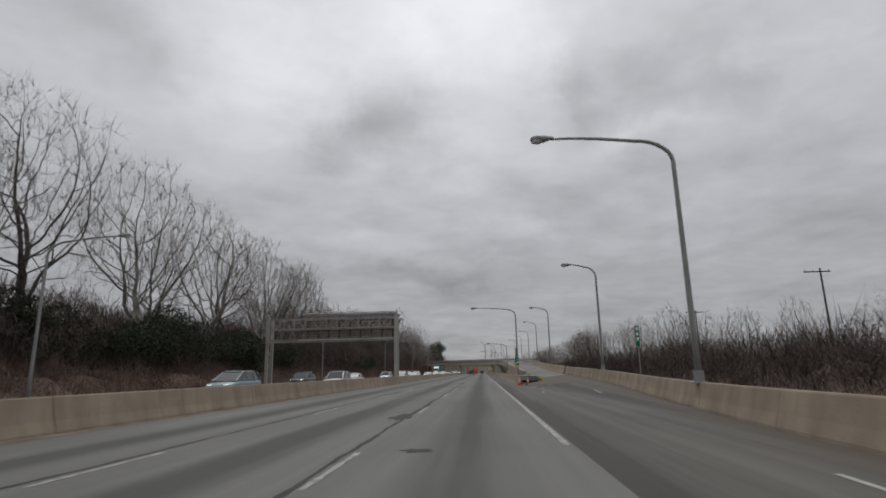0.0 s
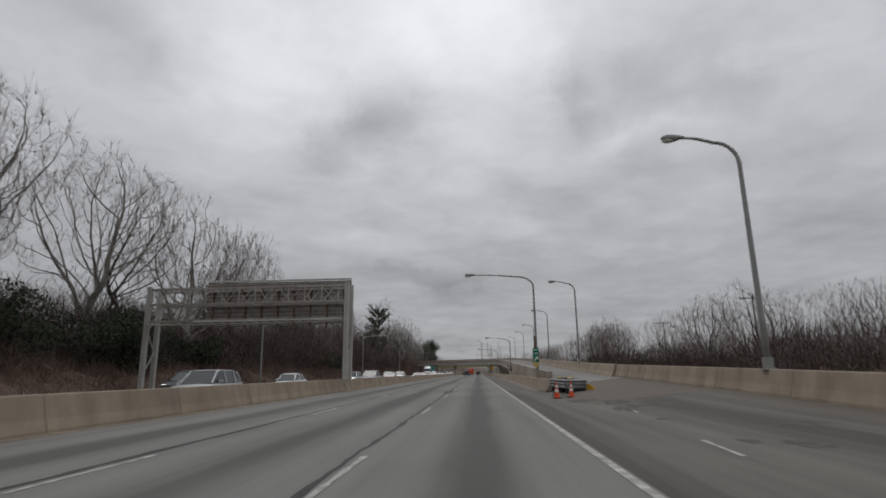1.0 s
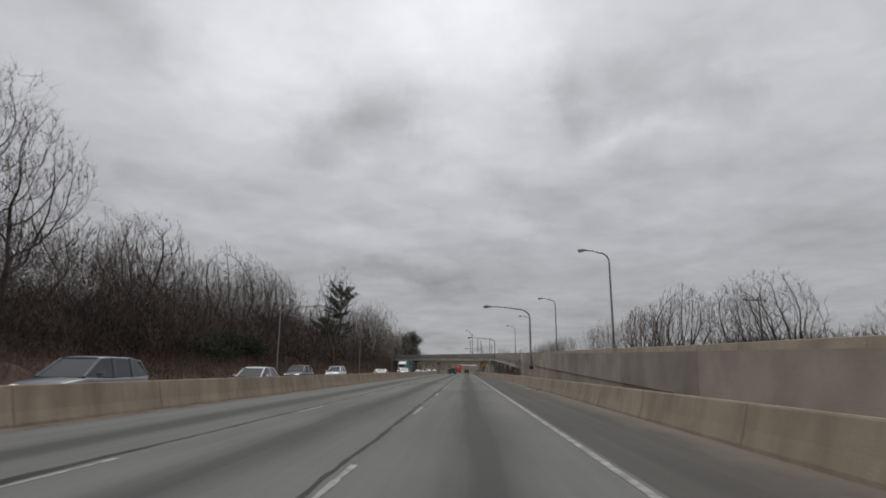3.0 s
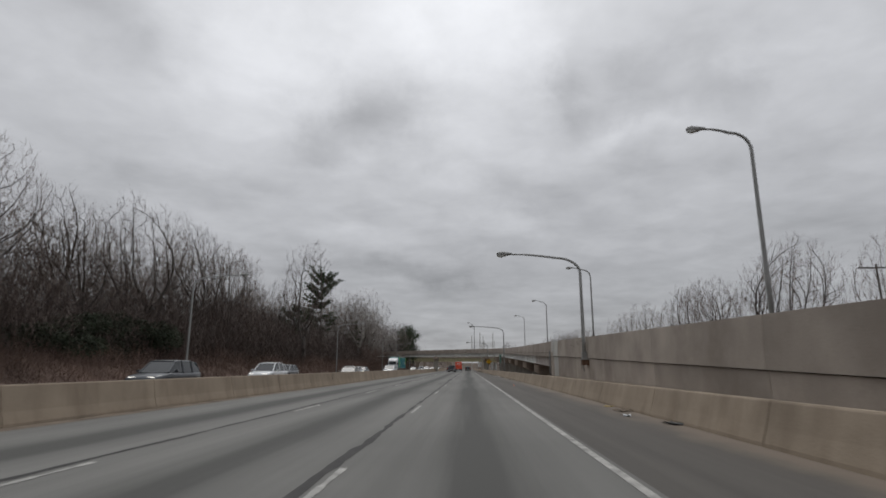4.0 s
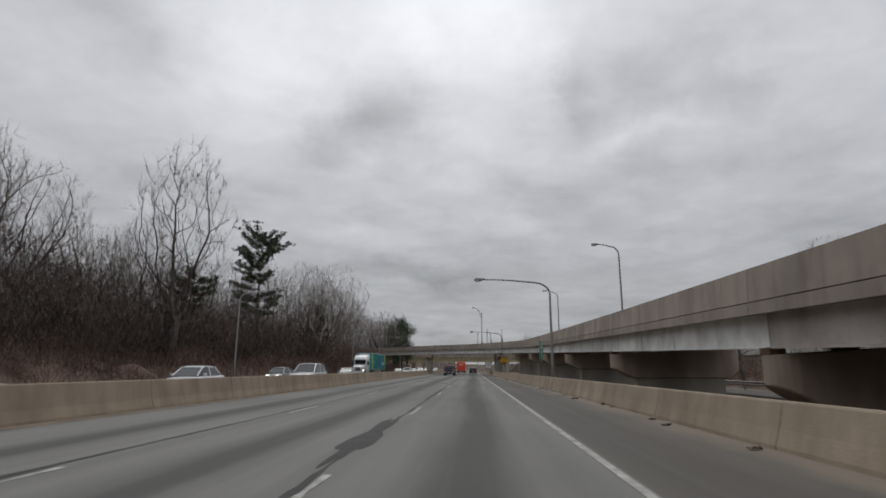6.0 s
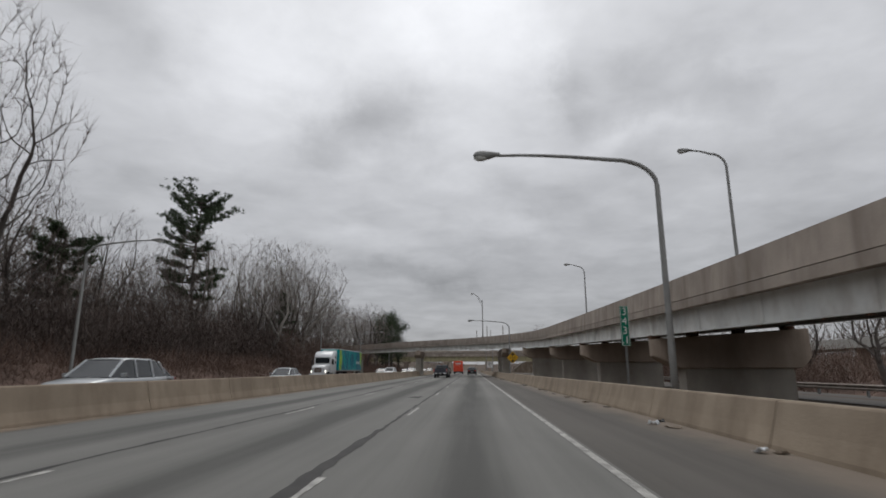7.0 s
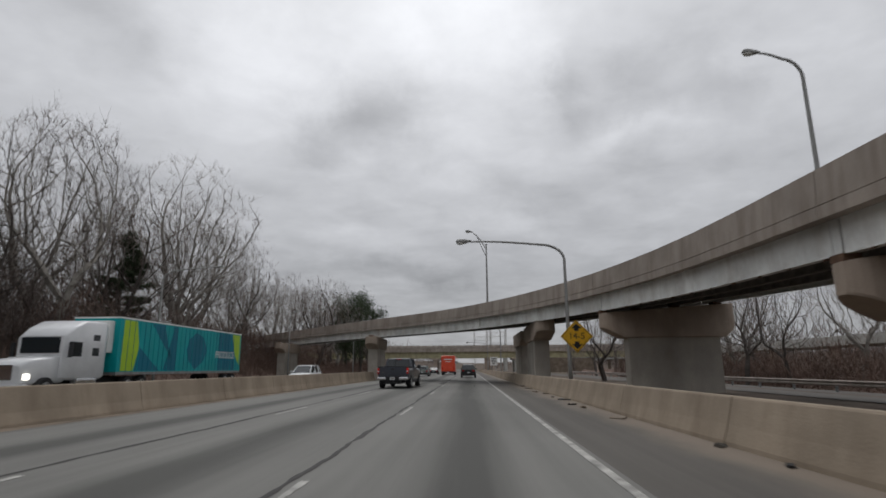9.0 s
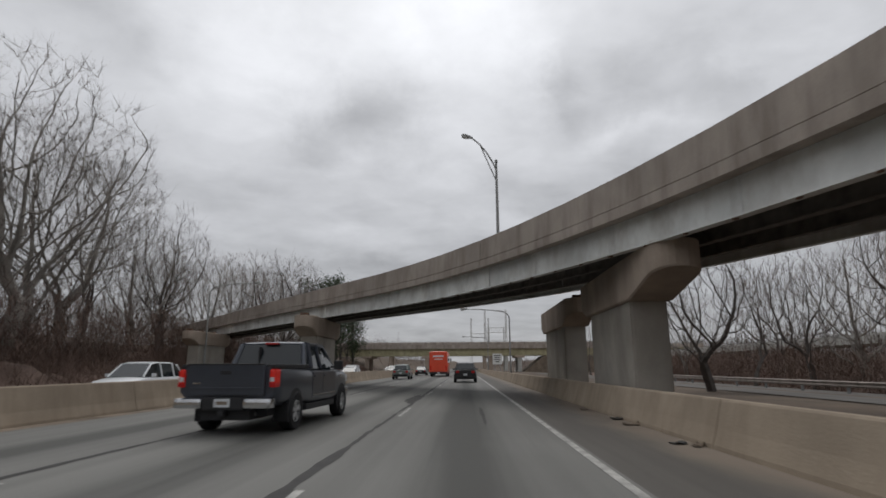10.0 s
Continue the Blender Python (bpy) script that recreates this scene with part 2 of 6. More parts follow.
M["stem"] = weathered("pier_stem_concrete", (0.40, 0.37, 0.325), (0.21, 0.185, 0.155), amount=0.55, run=(0.35, 0.35, 0.14))
M["girder"] = weathered("painted_girder_steel", (0.76, 0.765, 0.74), (0.34, 0.29, 0.24), rough=0.55, amount=0.55, run=(0.5, 0.5, 0.3), scale=2)
M["old_girder"] = weathered("rust_stained_girder", (0.50, 0.455, 0.42), (0.26, 0.205, 0.17), rough=0.6, amount=0.6, run=(0.5, 0.5, 0.3), scale=2)
# deck slab and inner girders: shade beneath the flyover worked into one dark colour
M["shade_soffit"] = mat("shade_toned_underside", (0.17, 0.155, 0.14), 0.9, var=0.3)
M["yellow_girder"] = weathered("faded_yellow_girder", (0.42, 0.385, 0.24), (0.22, 0.19, 0.13), rough=0.6, amount=0.5)
M["galv"] = mat("galvanized_steel", (0.27, 0.275, 0.275), 0.55, 0.6, var=0.25, scale=4, fine=60, bump=0.05)
M["pole"] = mat("grey_aluminium_pole", (0.30, 0.30, 0.29), 0.6, 0.2, var=0.12, scale=2, fine=20, bump=0)
M["lens"] = mat("lamp_glass", (0.55, 0.55, 0.52), 0.25, var=0.05, bump=0)
M["gantry"] = weathered("weathered_gantry_steel", (0.40, 0.395, 0.37), (0.22, 0.16, 0.11), rough=0.6, amount=0.5)
M["gantry_dark"] = weathered("stained_gantry_chords", (0.31, 0.29, 0.265), (0.15, 0.105, 0.075), rough=0.7, amount=0.6)
M["signback"] = mat("sign_back_aluminium", (0.25, 0.215, 0.19), 0.6, 0.3, var=0.25, scale=2)
M["rib"] = mat("aluminium_sign_ribs", (0.43, 0.40, 0.37), 0.55, 0.4, var=0.3, scale=3)
M["rust"] = mat("rusty_steel", (0.15, 0.09, 0.06), 0.85, 0.2, var=0.3, scale=5)
M["green"] = mat("green_sign_sheeting", (0.0, 0.17, 0.10), 0.45, var=0.12, scale=3, bump=0)
M["white_sign"] = mat("white_sign_sheeting", (0.72, 0.73, 0.71), 0.5, var=0.06, bump=0)
M["yellow"] = mat("yellow_sign_sheeting", (0.72, 0.40, 0.02), 0.5, var=0.1, bump=0)
M["pale_yellow"] = mat("faded_yellow_sheeting", (0.55, 0.42, 0.15), 0.6, var=0.12, bump=0)
M["black"] = mat("black_paint", (0.018, 0.018, 0.018), 0.5, var=0.2, bump=0)
M["orange"] = mat("cone_orange", (0.80, 0.11, 0.03), 0.55, var=0.1, bump=0)
M["rubber"] = mat("black_rubber", (0.022, 0.022, 0.023), 0.85, var=0.2, fine=60)
M["rim"] = mat("alloy_rim", (0.55, 0.56, 0.57), 0.3, 0.85, var=0.08, bump=0)
M["chrome"] = mat("chrome", (0.62, 0.63, 0.64), 0.18, 1.0, var=0.05, bump=0)
M["plastic"] = mat("black_plastic", (0.03, 0.03, 0.032), 0.6, var=0.15, bump=0.05)
M["glass"] = glass_mat("tinted_glass")
M["taillight"] = lamp_mat("lit_tail_light", (0.45, 0.018, 0.012), 0.2)
M["redlens"] = mat("red_lens", (0.45, 0.02, 0.02), 0.2, var=0.05, bump=0)
M["headlight"] = lamp_mat("lit_headlight", (1.0, 0.95, 0.85), 2.2)
M["clear"] = mat("clear_lens", (0.6, 0.61, 0.62), 0.15, var=0.05, bump=0)
M["plate"] = mat("plate_white", (0.62, 0.64, 0.66), 0.5, var=0.05, bump=0)
M["dirt"] = mat("roadside_dirt", (0.19, 0.153, 0.118), 0.95, var=0.35, scale=0.8, fine=18, bump=0.5)
M["ground"] = mat("leaf_litter_ground", (0.10, 0.075, 0.055), 0.95, var=0.35, scale=0.25, fine=6, bump=0.6)
M["bark"] = mat("grey_bark", (0.105, 0.092, 0.083), 0.95, var=0.35, scale=2, fine=25, bump=0.4, rand=0.25)
M["pale_bark"] = mat("pale_sycamore_bark", (0.24, 0.222, 0.197), 0.9, var=0.4, scale=1.5, fine=20, bump=0.3, rand=0.15)
M["dark_bark"] = mat("dark_bark", (0.075, 0.065, 0.058), 0.95, var=0.3, scale=2, fine=25, bump=0.4)
M["twig"] = mat("grey_brown_twigs", (0.175, 0.142, 0.126), 0.95, var=0.3, scale=0.5, bump=0, rand=0.25)
M["pale_twig"] = mat("pale_sycamore_twigs", (0.27, 0.24, 0.22), 0.95, var=0.3, scale=0.5, bump=0, rand=0.15)
M["brush"] = mat("red_brown_brush", (0.150, 0.103, 0.083), 0.95, var=0.4, scale=0.3, fine=5, bump=0)
M["dark_brush"] = mat("dark_vines", (0.088, 0.068, 0.060), 0.95, var=0.4, scale=0.3, fine=5, bump=0)
M["needles"] = mat("pine_needles", (0.055, 0.078, 0.042), 0.8, var=0.35, scale=0.6, bump=0)
M["evergreen"] = mat("dark_evergreen_leaves", (0.040, 0.050, 0.030), 0.8, var=0.4, scale=0.8, bump=0)
M["ivy"] = mat("ivy_leaves", (0.035, 0.055, 0.022), 0.7, var=0.4, scale=0.8, bump=0)


# ---- mesh helpers ----
def part(name, bm, material, parent=None, label="", smooth=False):
    me = bpy.data.meshes.new(name)
    bmesh.ops.recalc_face_normals(bm, faces=bm.faces)
    bm.to_mesh(me)
    bm.free()
    me.materials.append(material)
    if smooth:
        for p in me.polygons:
            p.use_smooth = True
    ob = new(name, me)
    if parent is not None:
        ob.parent = parent
    if label:
        ob["label"] = label
    return ob


def mesh_of(name, verts, faces, material, parent=None, smooth=False):
    me = bpy.data.meshes.new(name)
    me.from_pydata([tuple(map(float, v)) for v in verts], [], [tuple(map(int, f)) for f in faces])
    me.update()
    me.materials.append(material)
    if smooth:
        for p in me.polygons:
            p.use_smooth = True
    ob = new(name, me)
    if parent is not None:
        ob.parent = parent
    return ob


def thing(name, label, category, at=(0, 0, 0), rz=0.0, group=""):
    ob = new(name)
    ob.matrix_world = pose(*at, 0, 0, rz)
    return tagged(ob, label, category, group)


def box(bm, x0, x1, y0, y1, z0, z1, bevel=0.0):
    r = bmesh.ops.create_cube(bm, size=1.0)
    vs = r["verts"]
    for v in vs:
        v.co = Vector((x0 + (v.co.x + 0.5) * (x1 - x0), y0 + (v.co.y + 0.5) * (y1 - y0), z0 + (v.co.z + 0.5) * (z1 - z0)))
    if bevel:
        es = list({e for v in vs for e in v.link_edges})
        bmesh.ops.bevel(bm, geom=es, offset=bevel, segments=2, affect="EDGES", profile=0.7)
    return vs


def boxes(*args, bevel=0.0):
    bm = bmesh.new()
    for a in args:
        box(bm, *a, bevel=bevel)
    return bm


def prism(bm, profile, axis, a, b, inset=None):
    """A closed profile (pairs) swept straight along an axis from a to b. axis x: pairs are (y, z); y: (x, z); z: (x, y)."""
    def pt(p, s):
        return {"x": (s, p[0], p[1]), "y": (p[0], s, p[1]), "z": (p[0], p[1], s)}[axis]
    v0 = [bm.verts.new(pt(p, a)) for p in profile]
    v1 = [bm.verts.new(pt(p, b)) for p in (inset or profile)]
    n = len(profile)
    for i in range(n):
        bm.faces.new((v0[i], v0[(i + 1) % n], v1[(i + 1) % n], v1[i]))
    bm.faces.new(v0[::-1])
    bm.faces.new(v1)
    return v0 + v1


def tube(bm, pts, radii, n=8, cap=True):
    """A round bar through points, with a radius at each."""
    rings = []
    pts = [Vector(p) for p in pts]
    for i, p in enumerate(pts):
        d = (pts[min(i + 1, len(pts) - 1)] - pts[max(i - 1, 0)]).normalized()
        a = d.orthogonal().normalized() if abs(d.z) > 0.95 else d.cross(Vector((0, 0, 1))).normalized()
        if abs(d.z) > 0.95:
            a = Vector((1, 0, 0)) - d * d.x
            a.normalize()
        b = d.cross(a)
        r = radii[i] if isinstance(radii, (list, tuple)) else radii
        rings.append([bm.verts.new(p + (a * math.cos(2 * math.pi * k / n) + b * math.sin(2 * math.pi * k / n)) * r) for k in range(n)])
    for q, s in zip(rings, rings[1:]):
        for k in range(n):
            bm.faces.new((q[k], q[(k + 1) % n], s[(k + 1) % n], s[k]))
    if cap:
        bm.faces.new(rings[0][::-1])
        bm.faces.new(rings[-1])


def wheel_like(bm, c, r0, r1, width, axis="x", n=24):
    """A ring (r0 inside, r1 outside) round an axis."""
    cx, cy, cz = c
    prof = [(r0, -width / 2), (r1 - 0.03, -width / 2), (r1, -width / 2 + 0.035), (r1, width / 2 - 0.035), (r1 - 0.03, width / 2), (r0, width / 2)]
    rings = []
    for k in range(n):
        a = 2 * math.pi * k / n
        rings.append([bm.verts.new((cx + w, cy + r * math.cos(a), cz + r * math.sin(a))) for r, w in prof])
    m = len(prof)
    for k in range(n):
        q, s = rings[k], rings[(k + 1) % n]
        for i in range(m):
            bm.faces.new((q[i], q[(i + 1) % m], s[(i + 1) % m], s[i]))


def sheet(name, rows, material, kind="structure", label="", category="", parent=None):
    """A surface through rows of points, all of one length."""
    n = len(rows[0])
    verts = [p for r in rows for p in r]
    faces = [(i * n + j, i * n + j + 1, (i + 1) * n + j + 1, (i + 1) * n + j) for i in range(len(rows) - 1) for j in range(n - 1)]
    ob = mesh_of(name, verts, faces, material, parent)
    return tagged(ob, label, category, "", kind)


def loft(name, sections, material, parent=None, closed=True, ends=True):
    """A solid through closed sections of one length."""
    n = len(sections[0])
    verts = [p for r in sections for p in r]
    faces = []
    for i in range(len(sections) - 1):
        for j in range(n if closed else n - 1):
            k = (j + 1) % n
            faces.append((i * n + j, i * n + k, (i + 1) * n + k, (i + 1) * n + j))
    if ends:
        faces.append(tuple(range(n))[::-1])
        faces.append(tuple((len(sections) - 1) * n + j for j in range(n)))
    ob = mesh_of(name, verts, faces, material, parent)
    bm = bmesh.new()
    bm.from_mesh(ob.data)
    bmesh.ops.recalc_face_normals(bm, faces=bm.faces)
    bm.to_mesh(ob.data)
    bm.free()
    return ob


# ---- the plan of the ramp ----
# s: metres along the ramp's highway-side edge from y = 102
ARC_R, ARC_Y, ARC_X, ARC_TURN = 68.0, 237.5, 8.45, radians(38.6)


def edge(s):
    """The highway-side edge of the ramp at s: x, y, heading (radians to the left of ahead)."""
    y = 102 + s
    if y < 143.5:
        return 6.65 - 0.0185 * (143.5 - y), y, -0.0185
    if y < ARC_Y:
        return ARC_X - (ARC_Y - y) ** 2 * 2.04e-4, y, -2 * 2.04e-4 * (ARC_Y - y)
    a = (y - ARC_Y) / ARC_R
    if a < ARC_TURN:
        return ARC_X - ARC_R * (1 - math.cos(a)), ARC_Y + ARC_R * math.sin(a), a
    d = (a - ARC_TURN) * ARC_R
    return (ARC_X - ARC_R * (1 - math.cos(ARC_TURN)) - d * math.sin(ARC_TURN), ARC_Y + ARC_R * math.sin(ARC_TURN) + d * math.cos(ARC_TURN), ARC_TURN)


def top_of(s):
    """Height of the highway-side parapet's top: a steady grade that eases over the highway."""
    return sum(float(np.interp(s + d, (-60, -36, 0, 41.5, 96, 131.5, 150, 158.5, 181, 200, 270), (0.62, 1.25, 2.17, 3.37, 4.81, 5.78, 6.33, 6.50, 6.84, 6.99, 7.16))) for d in (-6, -3, 0, 3, 6)) / 5


def ramp_width(s):
    k = min(1, max(0, (s + 20) / 60))
    return 5.1 + 1.8 * k * k * (3 - 2 * k)



def at_ramp(s, off, z):
    """A point off metres to the right of the ramp's edge, z above the parapet's top, with the ramp's cross fall."""
    x, y, h = edge(s)
    return (x + off * math.cos(h), y + off * math.sin(h), top_of(s) + z + 0.45 * off / ramp_width(s))


def knots(v, ys, xs):
    """Smooth curve through a few turning points."""
    return float(np.interp(v, ys, xs))


def exit_edge(y):
    """The exit lane's outer barrier before the ramp leaves the highway: x and the road's height there."""
    x = sum(knots(y + d, (-60, -14, 8.5, 18, 24, 42, 72), (5.0, 5.05, 6.1, 7.15, 7.95, 9.55, 10.15)) for d in (-6, -3, 0, 3, 6)) / 5
    z = sum(knots(y + d, (-60, 18, 25, 44, 72), (0.0, 0.0, 0.06, 0.42, 0.98)) for d in (-6, -3, 0, 3, 6)) / 5
    return x, z


def near_edge(y):
    """Base line of the barrier between highway and ramp."""
    return sum(knots(y + d, (60, 72, 84, 110, 140, 185, 220, 248, 270, 420, 700), (4.35, 4.5, 4.75, 5.05, 5.1, 5.0, 4.55, 4.1, 4.0, 3.9, 2.0)) for d in (-10, -5, 0, 5, 10)) / 5


# ---- ground and roads ----
def hill(x, y):
    """Height of the land beside the roads."""
    z = -0.06
    if x < -26:
        k = min(1, (-26 - x) / 26)
        z += (6.5 + 1.5 * math.sin(y * 0.013)) * k * k * (3 - 2 * k)
        z += 0.35 * noise.noise((x * 0.09, y * 0.09, 0)) * k
        z += min(1, max(0, (-60 - x) / 300)) * 12
    elif x > 18:
        k = min(1, (x - 18) / 14)
        z -= 0.9 * k
        far = max(0.0, x - 90)
        z += min(1, far / 420) * 26 * (0.7 + 0.3 * math.sin(y * 0.004 + 1))
    return z + max(0.0, y - 900) * 0.012


gx = [-2600, -1400, -700, -360, -200, -130, -95, -75, -62, -55, -49, -44, -40, -36, -33, -30, -28, -26, -20, -12, -4, 2, 8, 13, 18, 22, 26, 32, 42, 60, 90, 140, 220, 360, 700, 1400, 2600]
gy = [-900, -300, -120] + list(range(-60, 480, 12)) + [520, 600, 720, 900, 1200, 1800, 2800]
ground = sheet("ground", [[(x, y, hill(x, y)) for x in gx] for y in gy], M["ground"], label="brown leaf-littered ground rising beside the highway", category="ground")
for p in ground.data.polygons:
    p.use_smooth = True

ys = list(range(-60, 712, 12))
sheet("road", [[(-9.95, y, 0), (-4, y, 0), (2.06, y, 0)] for y in ys], M["slab"], label="worn grey concrete highway lanes with dark oil bands", category="road")
sheet("oncoming_road", [[(-25.2, y, -0.02), (-18, y, -0.02), (-11.0, y, -0.02)] for y in ys], M["slab"], label="worn concrete lanes of the oncoming carriageway", category="road")
def dusty(ob, barrier_x, reach):
    """Give a road sheet its dust value: 1 at the barrier's foot, 0 at reach metres from it."""
    at = ob.data.attributes.new("dust", "FLOAT", "POINT")
    for i, v in enumerate(ob.data.vertices):
        at.data[i].value = max(0.0, min(1.0, 1 - (barrier_x(v.co.y) - v.co.x) / reach))
    return ob


rows = []
for y in range(63, 702, 3):
    xe = near_edge(y) + 0.5
    rows.append([(2.06 + (xe - 2.06) * k / 8, y, 0.0) for k in range(9)])
dusty(sheet("shoulder", rows, M["asphalt"], label="dark asphalt shoulder with brown grit along the barrier", category="road"), near_edge, 1.5)


def lane_z(x, y):
    """Height of the exit lane's surface: flat beside the highway, climbing past the gore."""
    xe, ze = exit_edge(y)
    xe += 0.1
    lx = min(5.3, xe - 0.4)
    zl = knots(y, (40, 63), (0.0, 0.30))
    if x < lx:
        return zl * max(0.0, ((x - 2.06) / (lx - 2.06) - 0.75) * 4)
    return zl + (ze - zl) * (x - lx) / (xe - lx)


rows = []
for y in range(-60, 66, 3):
    xe = exit_edge(y)[0] + 0.1
    lx = min(5.3, xe - 0.4)
    xs = [2.06 + (lx - 2.06) * k for k in (0, 0.25, 0.5, 0.75, 1)] + [lx + (xe - lx) * k for k in (0.25, 0.5, 0.75, 1)]
    rows.append([(x, y, lane_z(x, y)) for x in xs])
dusty(sheet("exit_lane", rows, M["exit_road"], label="stained concrete exit lane climbing away from the gore", category="road"), lambda y: exit_edge(y)[0] if y < 48 else 4.7, 1.6)


def ramp_rows(offs, z, s0, s1, step=3.0):
    n = int((s1 - s0) / step)
    return [[at_ramp(s0 + (s1 - s0) * i / n, o(s0 + (s1 - s0) * i / n) if callable(o) else o, z) for o in offs] for i in range(n + 1)]


R0, R1 = -39.2, 262.0
sheet("ramp_surface", ramp_rows((0.15, lambda s: ramp_width(s) * 0.5, lambda s: ramp_width(s) - 0.1), -0.85, R0, R1), M["ramp_road"], label="concrete roadway on the curving ramp", category="road")




# painted lines
def strip(name, pts, width, z, material, label, category="road marking", parent=None, kind="structure"):
    rag = 0.9 if category == "dirt" else 0.0
    rows = []
    for x, y in pts:
        w = width * (1 + rag * (noise.noise((y * 0.35, x, 2)) + 0.5 * noise.noise((y * 1.3, x, 6))))
        zz = z(x, y) + 0.006 if callable(z) else z
        rows.append([(x - w / 2, y, zz), (x + width / 2, y, zz)])
    return sheet(name, rows, material, kind, label, category, parent)


strip("edge_line", [(1.93 + 0.02 * math.sin(y * 0.05), y) for y in range(10, 702, 4)], 0.125, 0.006, M["line"], "continuous worn white edge line")
strip("edge_line", [(exit_edge(y)[0] - 1.35, y) for y in range(-20, 9, 3)], 0.10, 0.006, M["line"], "worn white line along the exit lane")
strip("edge_line", [(exit_edge(y)[0] - 1.75, y) for y in range(30, 36, 2)], 0.09, lane_z, M["line"], "faded white line along the exit lane")
strip("edge_line", [(4.04 + 0.06 * k, 33.3 + k * 0.66) for k in range(4)], 0.09, lane_z, M["line"], "worn white dash between highway and exit lane")
strip("edge_line", [(4.92 + 0.12 * k, 42.0 + k * 0.8) for k in range(3)], 0.08, lane_z, M["line"], "nearly worn-off white dash before the gore")
dash_mesh = None
for lane_x, off in ((-1.69, 0.0), (-5.33, 0.3), (-14.6, 4.0), (-18.3, 1.0)):
    mark = tagged(new("lane_line"), "broken white lane line of worn paint dashes", "road marking", "", "structure")
    for k in range(-4, 30 if lane_x > -10 else 26):
        y1 = 9.3 + off + 12.14 * k
        if dash_mesh is None:
            bm = bmesh.new()
            for i in range(8):
                y0_, y1_ = -3.0 + i * 0.375, -3.0 + (i + 1) * 0.375
                w = 0.045 + 0.012 * math.sin(i * 2.1)
                vs = [bm.verts.new(p) for p in ((-w, y0_, 0), (w, y0_, 0), (w * 0.95, y1_, 0), (-w, y1_, 0))]
                bm.faces.new(vs)
            bmesh.ops.remove_doubles(bm, verts=bm.verts, dist=0.004)
            d = part("dash", bm, M["line"], mark)
            dash_mesh = d.data
        else:
            d = new("dash", dash_mesh)
            d.parent = mark
        d.location = (lane_x, y1, 0.006)

# sealed cracks along the lane joints
rng = np.random.default_rng(5)
for jx, seed in ((-1.86, 2.0), (-5.56, 9.0)):
    rows = []
    for i in range(0, 1600):
        y = -30 + i * 0.25
        a = noise.noise((y * 0.07, seed, 0))
        w = max(0.03, 0.09 + 0.26 * max(0, a) + 0.10 * noise.noise((y * 0.6, seed, 3)) + 0.08 * noise.noise((y * 1.9, seed, 5)))
        c = jx + 0.07 * noise.noise((y * 0.25, seed, 7)) + 0.04 * noise.noise((y * 1.3, seed, 8))
        rows.append([(c - w / 2, y, 0.004), (c + w / 2, y, 0.004)])
    sheet("crack_sealer", rows, M["tar"], label="ragged black tar sealing along the lane joint", category="road repair")


def patch(x, y, rx, ry, seed, material=None, zfun=lambda x, y: 0.0, label="dark irregular tar patch on worn concrete"):
    """A thin uneven stain or repair with a ragged outline."""
    bm = bmesh.new()
    mid = bm.verts.new((x, y, zfun(x, y) + 0.010))
    rings = []
    for f in (0.45, 1.0):
        vs = []
        for k in range(44):
            a = 2 * math.pi * k / 44
            r = 1 + 0.55 * noise.noise((math.cos(a) * 1.6, math.sin(a) * 1.6, seed)) + 0.3 * noise.noise((math.cos(a) * 3.5, math.sin(a) * 3.5, seed + 3)) + 0.12 * noise.noise((math.cos(a) * 9, math.sin(a) * 9, seed + 9))
            px, py = x + rx * r * f * math.cos(a), y + ry * r * f * math.sin(a)
            vs.append(bm.verts.new((px, py, zfun(px, py) + 0.005 + 0.004 * (f < 1))))
        rings.append(vs)
    for k in range(44):
        m = (k + 1) % 44
        bm.faces.new((mid, rings[0][k], rings[0][m]))
        bm.faces.new((rings[0][k], rings[1][k], rings[1][m], rings[0][m]))
    return tagged(part("road_patch", bm, material or M["tar"]), label, "road repair", "", "structure")


for q in ((-2.0, 17.0, 0.3, 1.2), (-1.95, 62.5, 0.32, 2.6), (-1.95, 159, 0.26, 3.2), (-2.5, 198.5, 0.32, 0.7), (-2.0, 270, 0.28, 3.0), (-0.7, 9.5, 0.25, 0.25), (-2.3, 144.5, 0.22, 0.5), (0.6, 262, 0.07, 2.4)):
    patch(*q, seed=q[1])
for q in ((5.2, 46.5, 0.55, 1.3), (6.1, 44.2, 0.9, 0.5), (4.5, 48.8, 0.6, 1.2), (6.9, 37.0, 0.5, 0.4), (5.6, 34.5, 0.2, 0.5), (5.0, 43.5, 0.35, 1.0), (6.9, 47.0, 1.1, 0.3), (4.4, 53.4, 0.5, 1.1), (3.9, 57.6, 0.28, 0.3), (4.2, 61.0, 0.35, 1.6), (4.97, 39.8, 0.28, 0.34), (5.45, 44.6, 0.25, 0.4), (4.95, 35.1, 0.16, 0.3)):
    patch(*q, seed=q[1], material=M["mud"], zfun=lane_z, label="dark mud stain smeared over the gore")


# ---- barriers ----
def jersey(h=0.81, base=0.30, top=0.075):
    """Half profile pairs (out, z) of a safety-shape barrier."""
    return [(base, 0.0), (base - 0.01, 0.07), (base - 0.095, 0.33), (top + 0.02, h - 0.03), (top, h)]


